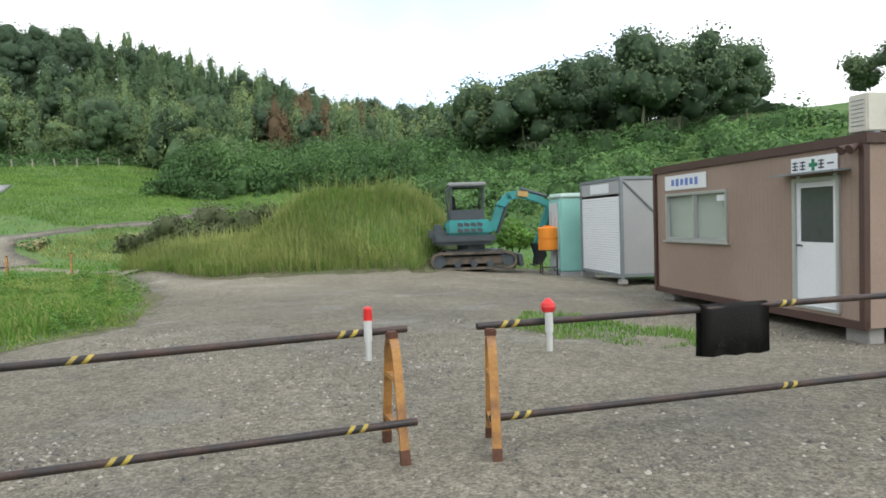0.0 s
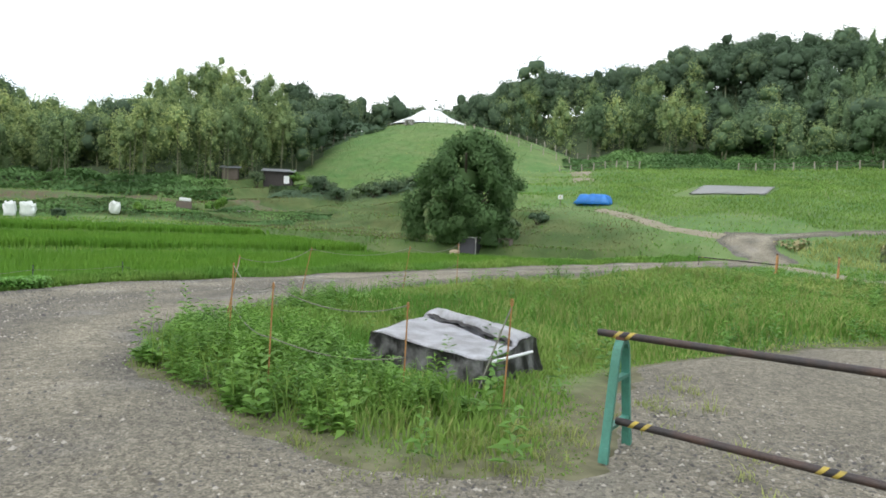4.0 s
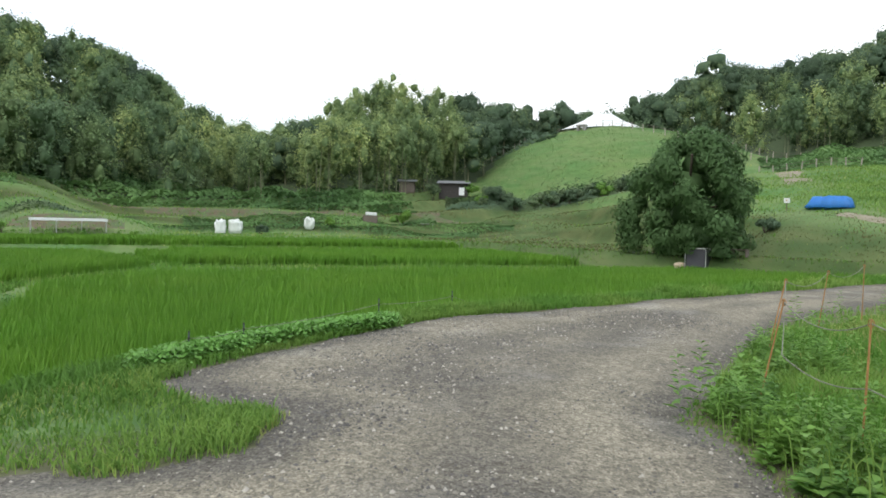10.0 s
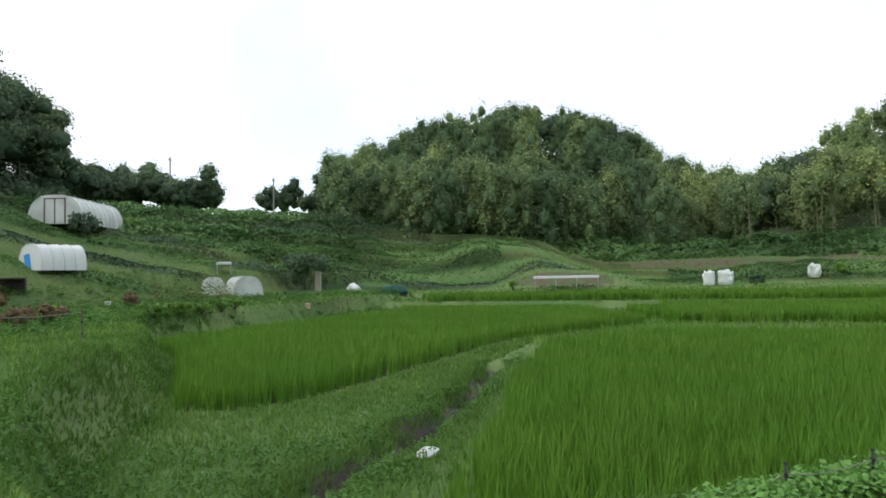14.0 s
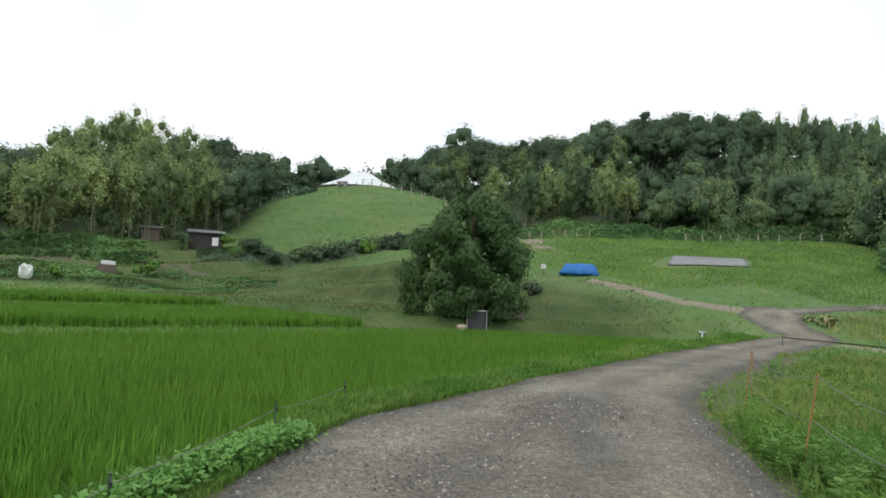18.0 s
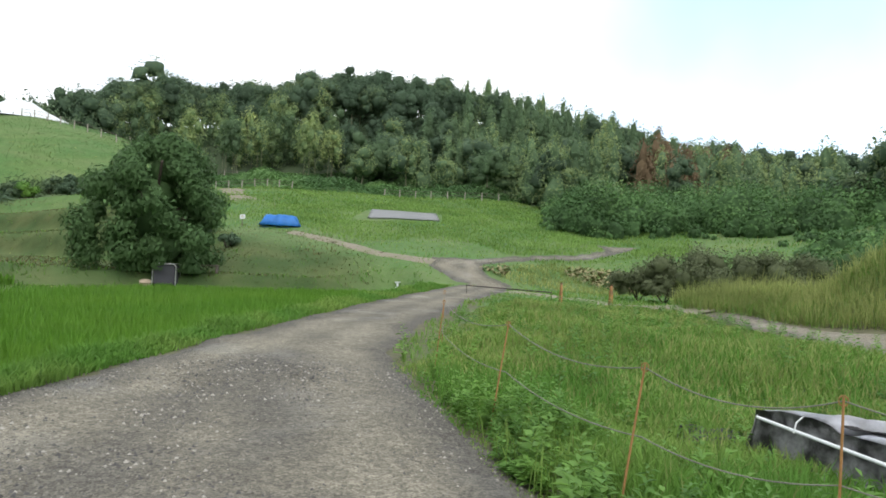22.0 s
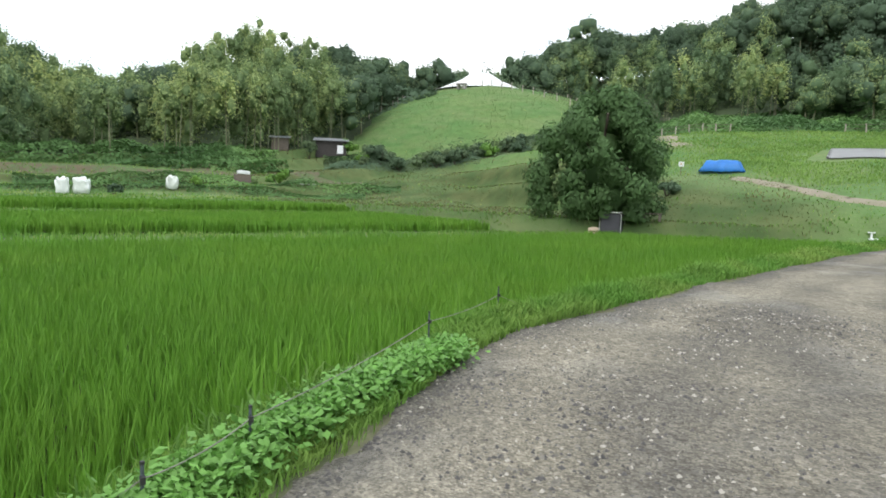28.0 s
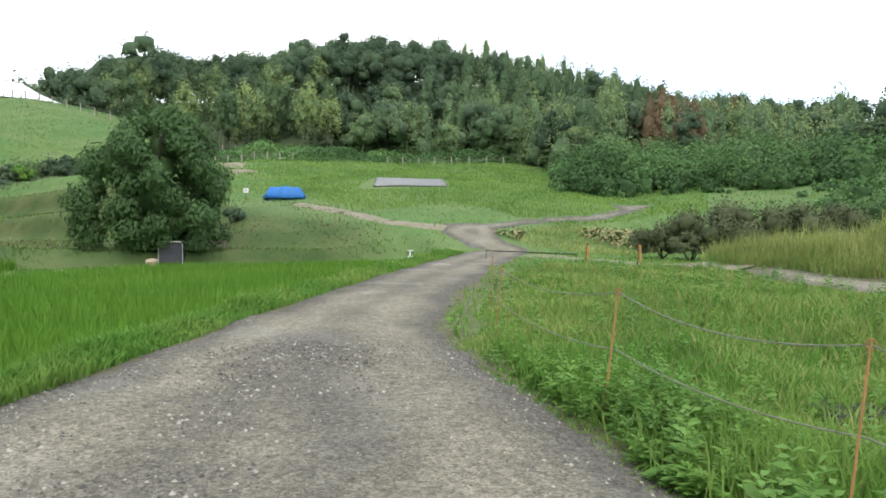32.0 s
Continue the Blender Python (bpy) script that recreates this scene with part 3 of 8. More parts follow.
rut = 0.012 * waves(VX, VY, 0.9) + 0.008 * waves(VX, VY, 0.21)
VZ = height(VX, VY) + lift + rut * np.clip(S, 0, 1)
num = np.arange(X.size).reshape(X.shape)
q = np.stack([num[:-1, :-1], num[1:, :-1], num[1:, 1:], num[:-1, 1:]], -1).reshape(-1, 4)
keep = near.ravel()[q].all(1) & (S.ravel()[q] > -cell * 0.6).any(1)
q = q[keep]
used, inv = np.unique(q, return_inverse=True)
rv = np.stack([VX, VY, VZ], -1).reshape(-1, 3)[used]
me = quick_mesh("road", rv, inv.reshape(-1, 4), GRAVEL)
me.polygons.foreach_set("use_smooth", [True] * len(me.polygons))
def tone_at(x, y, s):
    """Light wheel tracks and dark stony edges along the track, soft patches in the yard."""
    w = np.exp(-(np.clip(s, 0, 9) / 2.6) ** 2) * smooth01((-5.0 - x) / 3)
    return w * (0.44 - 0.32 * np.cos(2 * np.pi * np.clip(s + 0.12 * waves(x, y, 0.8), 0, 9) / 1.75)) + (1 - w) * 0.5 + 0.3 * smooth01((y - 13.5) / 4) * (x > -10) - 0.18 * w * np.exp(-(np.clip(s, 0, 9) / 0.45) ** 2) + 0.14 * waves(x, y, 1.3) + 0.12 * waves(y, x, 0.45)


at = me.attributes.new("tone", "FLOAT", "POINT")
at.data.foreach_set("value", np.ascontiguousarray(tone_at(rv[:, 0], rv[:, 1], edge(rv[:, 0], rv[:, 1])), dtype=np.float32))
# areas of mown bank and of bare soil in the grassland
vx, vy = gv[:, 0], gv[:, 1]
vr, va = np.hypot(vx - CX, vy - CY), np.degrees(np.arctan2(-(vx - CX), vy - CY))
wa = va + 3.0 * waves(vy, vx, 3.1)
wr_ = vr + 1.6 * waves(vx, vy, 2.0)
# inner edge reaches the paddy rim, where the dark olive also paints shadow
bank = smooth01((wa - 28) / 6) * smooth01((78 - wa) / 10) * smooth01((wr_ - 33) / 2.5) * smooth01((np.interp(va, (30, 40, 50, 57, 70), (44, 50, 62, 78, 86)) - wr_) / 5) * (0.88 + 0.12 * waves(vx, vy, 4))
_u = np.clip((vr - np.interp(va, (30, 52, 62), (38, 42, 57))) / (np.interp(va, HAZ, HRB) - np.interp(va, (30, 52, 62), (38, 42, 57))), 0, 1)
bank = bank * np.where(va > 42, 0.62 + 0.38 * terraces(va, _u)[2], 0.8)
bank = np.maximum(bank, smooth01((wa - 58) / 6) * smooth01((140 - wa) / 8) * smooth01((wr_ - 58) / 2) * smooth01((76 - wr_) / 4) * smooth01((np.sin(vr * 1.75) + 0.5) / 0.8) * 0.9)
bank = np.maximum(bank, 0.6 * smooth01((wa - 117) / 8) * smooth01((wr_ - 36) / 5) * smooth01((98 - wr_) / 10) * (0.75 + 0.35 * waves(vx, vy, 3.3)))
sd = -sdf(SURFACE, vx, vy)
soil = smooth01((1.3 + 0.6 * waves(vx, vy, 0.5) - sd) / 1.2) * (((vy < 18.5) & (vy > 0)) | ((vx > -9.0) & (vy > -3))) * (vr < 45) * 0.85
soil = np.maximum(soil, smooth01((0.5 + 0.3 * waves(vx, vy, 0.4) - sd) / 0.4) * (vr < 30) * (vy < 30) * 0.8)
for attr, val in (("bank", bank), ("soil", soil)):
    at = ground.data.attributes.new(attr, "FLOAT", "POINT")
    at.data.foreach_set("value", np.ascontiguousarray(val, dtype=np.float32))
road = tagged(new("road", me), "damp grey gravel track and yard with wheel ruts", "road", kind="structure")


def stones(name, n, boxes, size, label, material=None, near_edge=9.0):
    """Loose stones strewn over the gravel."""
    xs, ys = [], []
    for x0, y0, x1, y1, share in boxes:
        k = int(n * share)
        xs.append(RNG.uniform(x0, x1, k)), ys.append(RNG.uniform(y0, y1, k))
    x, y = np.concatenate(xs), np.concatenate(ys)
    se = edge(x, y)
    ok = (se > 0.12) & (RNG.random(len(x)) < np.clip(1.0 - 0.8 * tone_at(x, y, se), 0.1, 1)) & (RNG.random(len(x)) < np.exp(-(se / near_edge) ** 2))
    x, y = x[ok], y[ok]
    s = size * np.clip(RNG.lognormal(0, 0.38, len(x)), 0.4, 1.9)
    base = np.array([(1, 0, 0), (0.2, 0.95, 0), (-0.9, 0.35, 0), (-0.5, -0.85, 0), (0.6, -0.7, 0), (0.05, 0.05, 0.75)])
    v = np.repeat(base[None], len(x), 0) * RNG.uniform(0.6, 1.3, (len(x), 6, 3))
    a = RNG.uniform(0, 6.28, len(x))
    c, sn = np.cos(a)[:, None], np.sin(a)[:, None]
    vx, vy = v[:, :, 0] * c - v[:, :, 1] * sn, v[:, :, 0] * sn + v[:, :, 1] * c
    z = height(x, y) + 0.004 + 0.022 * smooth01(edge(x, y) / 0.5)
    V = np.stack([x[:, None] + vx * s[:, None], y[:, None] + vy * s[:, None], z[:, None] + v[:, :, 2] * s[:, None] * 1.1 - 0.004], -1)
    tri = np.array([(0, 1, 5), (1, 2, 5), (2, 3, 5), (3, 4, 5), (4, 0, 5)])
    F = (np.arange(len(x))[:, None, None] * 6 + tri).reshape(-1, 3)
    tagged(new(name, quick_mesh(name, V.reshape(-1, 3), F, material or STONE)), label, "gravel", kind="stuff")


stones("gravel_stones", 90000, ((-15.5, -4.6, -2, 5, 0.66), (-18, 4, -11, 12, 0.12), (-5, 1.5, 5, 10, 0.22)), 0.0125, "loose grey gravel stones on the track")
stones("pebbles", 16000, ((-15, -4, 3, 9, 1.0),), 0.013, "larger stones scattered on the track")
stones("dark_gravel", 34000, ((-15, -4, -2, 5, 0.7), (-18, 4, -11, 12, 0.1), (-5, 1.5, 5, 10, 0.2)), 0.0125, "dark stones strewn over the track and the yard", mat("dark_stone", (0.055, 0.052, 0.046), 0.6, 0.7, 4, 60, 0.3, island=0.8))
stones("pale_gravel", 17000, ((-15, -4, -2, 5, 0.6), (-5, 1.5, 5, 10, 0.4)), 0.013, "pale stones strewn over the track and the yard", mat("pale_stone", (0.34, 0.32, 0.27), 0.85, 0.3, 4, 60, 0.3, island=0.6))
stones("dark_pebbles", 22000, ((-13.4, -3.4, -9.2, 1.2, 0.75), (-5.6, 1.2, 1.0, 6, 0.25)), 0.0125, "dark wet stones lying along the edge of the track", mat("dark_stone", (0.055, 0.052, 0.046), 0.6, 0.7, 4, 60, 0.3, island=0.8), 0.9)


def path_strip(name, pts, w, label):
    """A trodden path laid on the ground along a line."""
    b = B()
    rowsv = []
    k = 0
    for (x0, y0), (x1, y1) in zip(pts, pts[1:]):
        d = Vector((x1 - x0, y1 - y0, 0))
        steps = max(int(d.length / 0.4), 1)
        nrm = Vector((-d.y, d.x, 0)).normalized()
        for i in range(steps + 1):
            c = Vector((x0, y0, 0)) + d * (i / steps)
            ww = w / 2 * (1 + 0.25 * noise.noise(Vector((k * 0.23, 0, 3))))
            k += 1
            rowsv.append([b.verts.new((p.x, p.y, hz(p.x, p.y) + (0.05 if abs(f) < 1 else -0.02))) for f in (-1, -0.5, 0, 0.5, 1) for p in (c + nrm * ww * f,)])
    for r0, r1 in zip(rowsv, rowsv[1:]):
        for i in range(4):
            b.faces.new((r0[i], r0[i + 1], r1[i + 1], r1[i]))
    tagged(part(name, b, mat("trodden_earth", (0.24, 0.21, 0.155), 0.95, 0.3, 1.2, 25, 0.4, second=(0.2, 0.19, 0.12), second_scale=0.7), smooth=True), label, "path", kind="structure")


path_strip("bank_path", [(-25.4, 34.2), (-29, 33.9), (-33, 35.0), (-37.3, 35.9)], 1.1, "pale trodden path along the bank")
path_strip("side_path", [(-18.6, 28.5), (-15.2, 26.2), (-12.2, 23.2), (-9.3, 20.0)], 1.3, "pale side path through the meadow")
path_strip("hill_path", [(-52, 48), (-56, 51.5), (-60, 55)], 2.6, "pale worn patch on the terrace")

# ---- plants as masses ----


def blades(name, x, y, h, width, lean, material, label, category="grass", z=None, tufts=1, spread=0.05):
    """Bent grass blades, each of two quads narrowing to a tip."""
    if tufts > 1:
        x, y, h = (np.repeat(c, tufts) for c in (x, y, np.broadcast_to(h, np.shape(x))))
        width = np.repeat(np.broadcast_to(width, (len(x) // tufts,)), tufts)
        if z is not None:
            z = np.repeat(z, tufts)
        x, y = x + RNG.normal(0, spread, len(x)), y + RNG.normal(0, spread, len(y))
    n = len(x)
    if z is None:
        z = height(x, y)
    h = h * RNG.uniform(0.65, 1.15, n)
    a = RNG.uniform(0, 6.283, n)
    lx, ly = np.cos(a), np.sin(a)
    b = h * lean * RNG.uniform(0.2, 1.2, n)
    turn = a + 1.57 + RNG.normal(0, 0.5, n)
    wx, wy = np.cos(turn) * width / 2, np.sin(turn) * width / 2
    V = np.empty((n, 5, 3))
    for k, (up, out, w) in enumerate(((0, 0, 0.8), (0, 0, -0.8), (0.6, 0.35, -1), (0.6, 0.35, 1), (1, 1, 0))):
        V[:, k, 0] = x + lx * b * out + wx * w
        V[:, k, 1] = y + ly * b * out + wy * w
        V[:, k, 2] = z - 0.02 + h * up * (1 - 0.25 * (out == 1) * lean)
    i = np.arange(n)[:, None] * 5
    F = np.concatenate([i + np.array([0, 1, 2]), i + np.array([0, 2, 3]), i + np.array([3, 2, 4])])
    ob = new(name, quick_mesh(name, V.reshape(-1, 3), F, material))
    return tagged(ob, label, category, kind="stuff")


def strew(poly, per_m2):
    """Random places inside an outline."""
    p = np.array(poly)
    (x0, y0), (x1, y1) = p.min(0), p.max(0)
    n = int((x1 - x0) * (y1 - y0) * per_m2)
    x, y = RNG.uniform(x0, x1, n), RNG.uniform(y0, y1, n)
    ok = sdf(poly, x, y) > 0
    return x[ok], y[ok]


def rows_in(poly, gap, jitter=0.06):
    """Places on a planted grid inside an outline."""
    p = np.array(poly)
    (x0, y0), (x1, y1) = p.min(0), p.max(0)
    x, y = np.meshgrid(np.arange(x0, x1, gap), np.arange(y0, y1, gap * 0.75), indexing="ij")
    x, y = x.ravel() + RNG.normal(0, jitter, x.size), y.ravel() + RNG.normal(0, jitter, x.size)
    ok = sdf(poly, x, y) > 0
    return x[ok], y[ok]


# rice, one paddy at a time; the hills near the track in full, those far off with fewer, broader blades
RICE_FIELDS = ((PADDY_1, 0.3, 13, 0.62, 0.017, "dense young green rice in the flooded paddy beside the track"), (PADDY_4, 0.34, 16, 0.62, 0.018, "green rice in the paddy across the ditch"),
               (PADDY_2, 0.36, 14, 0.6, 0.03, "green rice in a narrow middle paddy"), (PADDY_3, 0.38, 14, 0.6, 0.034, "green rice in the far terrace paddy"))
for poly, gap, tufts, h, w, label in RICE_FIELDS:
    x, y = rows_in(poly, gap)
    if poly is PADDY_1:
        ex, ey = rows_in([(px_ + 0.32, py_ - 0.1) if -19 < px_ and py_ > -5.2 else (px_, py_) for px_, py_ in poly], gap)
        more = sdf(poly, ex, ey) <= 0
        x, y = np.concatenate([x, ex[more]]), np.concatenate([y, ey[more]])
    far = np.hypot(x - CX, y - CY)
    close = far < 15
    for sel, count, wide in ((close, tufts + 13, 0.8), (~close, tufts, 1.0)):
        if sel.any():
            blades("rice_plants", x[sel], y[sel], h * (1 + 0.07 * waves(x[sel], y[sel], 2.5)), w * wide * (1 + far[sel] / 40), 0.26, RICE, label, "rice", tufts=count, spread=0.065)

# grass of the verge between track and yard, and the banks
VERGE = ((-7.6, 0.4), (-5.8, 0.75), (-4.1, 1.2), (-3.7, 2.5), (-4.7, 3.7), (-6.0, 5.4), (-5.9, 8.6), (-5.0, 10.5), (-5.8, 12.9), (-6.5, 15.0), (-9.6, 19.9), (-12.0, 23.5), (-16.6, 22), (-16.2, 18.5),
         (-14.0, 9.0), (-12.8, 5.2), (-11.3, 3.6), (-10.1, 2.0), (-9.1, 0.8))
x, y = strew(VERGE, 900)
far = np.hypot(x - CX, y - CY)
sel = RNG.random(len(x)) < np.clip(7 / far, 0.2, 1)
x, y, far = x[sel], y[sel], far[sel]
patch = waves(x, y, 1.6)
hgt = (0.3 + 0.12 * patch + 0.1 * waves(x, y, 0.5)) * np.clip((sdf(VERGE, x, y) + 0.25 * waves(x, y, 0.3) - 0.1) / 1.0, 0.16, 1) * np.where((y > 9) & (patch < 0), 0.7, 1) * (1 - 0.5 * np.exp(-((x + 6.4) / 1.6) ** 4 - ((y - 3.1) / 1.5) ** 4))
dry = RNG.random(len(x)) < np.clip(0.16 + 0.3 * waves(x, y, 2.7) + 0.22 * smooth01((y - 4) / 4), 0.03, 0.65)
blades("verge_grass", x[~dry], y[~dry], hgt[~dry], 0.0085 * (1 + far[~dry] / 10), 0.55, BLADE, "tall fresh green grass between track and yard")
blades("verge_dry_grass", x[dry], y[dry], hgt[dry] * 1.05, 0.0075 * (1 + far[dry] / 10), 0.5, DRY, "yellowing grass stalks among the green verge")

# grass over the banks and meadows, thinning with distance
def meadow(name, n, r0, r1, a0, a1, h, w, material, label, where=None, lean=0.6):
    r = r0 * (r1 / r0) ** RNG.random(n)
    a = np.radians(RNG.uniform(a0, a1, n))
    x, y = CX - r * np.sin(a), CY + r * np.cos(a)
    ok = (edge(x, y) < -0.02) & (sdf(PADDY_1, x, y) < 0) & (sdf(PADDY_2, x, y) < 0) & (sdf(PADDY_3, x, y) < 0) & (sdf(PADDY_4, x, y) < 0)
    ok &= (x < 3.2) | (y > 21) | ((x < 4.0) & (y > 8) & (y < 11))
    if where is not None:
        ok &= where(x, y)
    x, y, r, az = x[ok], y[ok], r[ok], np.degrees(a[ok])
    mown = (az > 30) & (az < 74) & (r > 36) & (r < np.interp(az, (30, 40, 50, 57, 70), (44, 50, 62, 78, 86)))
    keep = (~mown | (RNG.random(len(x)) < 0.12)) & (sdf(((-37.4, 43.6), (-30.0, 45.2), (-33.2, 52.4), (-40.2, 51.4)), x, y) < 0)
    x, y, r = x[keep], y[keep], r[keep]
    blades(name, x, y, h * (1 + 0.4 * waves(x, y, 1.3)) * (0.6 + r / (r1 * 0.8)), w * (0.5 + r / 9), lean, material, label)


near_bank = lambda x, y: np.hypot(x - CX, y - CY) < 32
meadow("bank_grass", 60000, 3.0, 32, 20, 175, 0.17, 0.010, BLADE, "short green grass on the field banks", near_bank)
meadow("meadow_grass", 90000, 22, 72, -40, 150, 0.13, 0.009, BLADE, "rough green grass on the terraces and slopes")
meadow("meadow_dry_grass", 18000, 22, 90, -40, 150, 0.15, 0.008, DRY, "pale dry grass on the terraces")
MOUND = ((-10.2, 20.6), (-6.6, 18.7), (-4.0, 18.0), (-0.7, 18.0), (0.3, 20.6), (1.6, 22.5), (1.2, 26), (-7, 27), (-11, 25))
x, y = strew(MOUND, 300)
blades("mound_grass", x, y, (0.55 + 0.25 * waves(x, y, 0.8)) * RNG.lognormal(0, 0.25, len(x)), 0.016, 0.6, DRY, "tall yellow-green grass covering the earth mound")
x, y = strew(MOUND, 110)
blades("mound_green_grass", x, y, 0.45, 0.022, 0.6, BLADE, "green grass among the tall growth of the mound")
x, y = strew(MOUND, 16)
blades("mound_stalks", x, y, 1.0 + 0.3 * waves(x, y, 0.5), 0.012, 0.35, DRY, "tall seeding stalks standing out of the mound")
TUFTS = ((-5.6, 0.9), (-3.6, 0.9), (-1.6, 1.8), (-2.6, 3.0), (-3.7, 4.0), (-5.2, 5.2), (-4.4, 3.4), (-4.6, 1.6))
x, y = strew(TUFTS, 9)
blades("yard_tufts", x, y, 0.11 + 0.06 * waves(x, y, 0.4), 0.007, 0.8, DRY, "sparse grass tufts growing in the gravel", tufts=34, spread=0.07)
CABIN_GRASS = ((0.8, 8.3), (1.3, 11.0), (2.8, 10.0), (3.6, 8.4), (3.5, 7.6), (2.2, 7.5))
x, y = strew(CABIN_GRASS, 520)
sel = waves(x, y, 0.42) + 0.6 * waves(y, x, 0.17) > 0.25 - 1.1 * np.clip(sdf(CABIN_GRASS, x, y), 0, 0.7)
cabin_x, cabin_y = x[sel], y[sel]
FIELD = ((-9.5, -4.4), (-10.5, -3.0), (-12.5, -3.3), (-12.9, -5.2), (-14.6, -5.8), (-22, -7.4), (-29, -8.2), (-36, -7.0), (-31, -9.5), (-19.7, -10.4), (-16.8, -11.6), (-16.2, -13), (-24, -20), (-22, -23), (-12, -17), (-8.6, -8))
fx, fy = strew(FIELD, 250)
ok = off_ditch(fx, fy) > 0.3
fx, fy = fx[ok], fy[ok]
nx, ny = strew(((-8.7, -4.6), (-8.9, -2.6), (-9.9, -1.9), (-10.8, -2.4), (-11.9, -2.9), (-12.9, -4.6), (-13.6, -6.2), (-12.8, -8.4), (-8.4, -8.2)), 520)
ok = edge(nx, ny) < 0.04 + 0.1 * waves(nx, ny, 0.3)
nx, ny = nx[ok], ny[ok]
fx, fy = np.concatenate([fx, nx]), np.concatenate([fy, ny])
ok = np.hypot(fx + 10.75, fy + 5.45) > 0.55
fx, fy = fx[ok], fy[ok]
blades("field_grass", fx, fy, 0.15 + 0.06 * waves(fx, fy, 0.7), 0.012 + 0.001 * np.hypot(fx - CX, fy - CY), 0.7, mat("field_blade", (0.1, 0.215, 0.038), 0.7, 0.4, 0.5, 6, 0, translucent=0.4, island=0.7, second=(0.13, 0.235, 0.05), second_scale=0.5, spec=0.2), "short thick grass between the paddies and the track")
n = 90000
ex, ey = RNG.uniform(-32, -9, n), RNG.uniform(-26, 8, n)
ok = (np.abs(sdf(BASIN, ex, ey) - 0.1) < 0.75) & (edge(ex, ey) < -0.05) & (off_ditch(ex, ey) > 0.3)
for poly in (PADDY_1, PADDY_4):
    ok &= sdf(poly, ex, ey) < 0.05
ex, ey = ex[ok], ey[ok]
blades("basin_grass", ex, ey, 0.17 + 0.08 * waves(ex, ey, 0.6), 0.012 + 0.001 * np.hypot(ex - CX, ey - CY), 0.75, MATS["field_blade"], "long grass hanging over the edge of the paddies", tufts=2, spread=0.08)
n = 60000
ex, ey = RNG.uniform(-61, -20, n), RNG.uniform(-26, 32, n)
ok = (sdf(BASIN, ex, ey) > -0.6) & (off_ditch(ex, ey) > 0.4)
for poly in (PADDY_1, PADDY_2, PADDY_3, PADDY_4):
    ok &= sdf(poly, ex, ey) < 0
ex, ey = ex[ok], ey[ok]
blades("balk_grass", ex, ey, 0.2 + 0.08 * waves(ex, ey, 0.9), 0.0012 * np.hypot(ex - CX, ey - CY), 0.7, MATS["field_blade"], "rough grass on the balks between the paddies")
n = 16000
ex = RNG.uniform(-26, -12.6, n)
ey = np.interp(-ex, [-p[0] for p in DITCH], [p[1] for p in DITCH]) + RNG.normal(0, 0.5, n)
ok = off_ditch(ex, ey) > 0.2 + 0.1 * waves(ex, ey, 0.25)
ex, ey = ex[ok], ey[ok]
blades("ditch_grass", ex, ey, 0.2 + 0.08 * waves(ex, ey, 0.4), 0.012, 0.9, MATS["field_blade"], "grass overhanging the banks of the ditch")
blades("cabin_grass", cabin_x, cabin_y, 0.17 + 0.1 * waves(cabin_x, cabin_y, 0.5), 0.013, 0.6, BLADE, "patch of fresh grass in front of the cabin")


BALL_V = np.array([(i, j, k) for i in (-1, 0, 1) for j in (-1, 0, 1) for k in (-1, 0, 1) if (i, j, k) != (0, 0, 0)], float)
BALL_V /= np.linalg.norm(BALL_V, axis=1)[:, None]
BALL_F = []
for axis in range(3):
    for side in (-1, 1):
        u, v = np.eye(3)[(axis + 1) % 3], np.eye(3)[(axis + 2) % 3]
        for p in (-1, 0):
            for q in (-1, 0):
                quad = [side * np.eye(3)[axis] + u * (p + a) + v * (q + b) for a, b in ((0, 0), (1, 0), (1, 1), (0, 1))]
                if side < 0:
                    quad.reverse()
                BALL_F.append([int(np.argmin(np.linalg.norm(BALL_V - c / np.linalg.norm(c), axis=1))) for c in quad])
BALL_F = np.array(BALL_F)


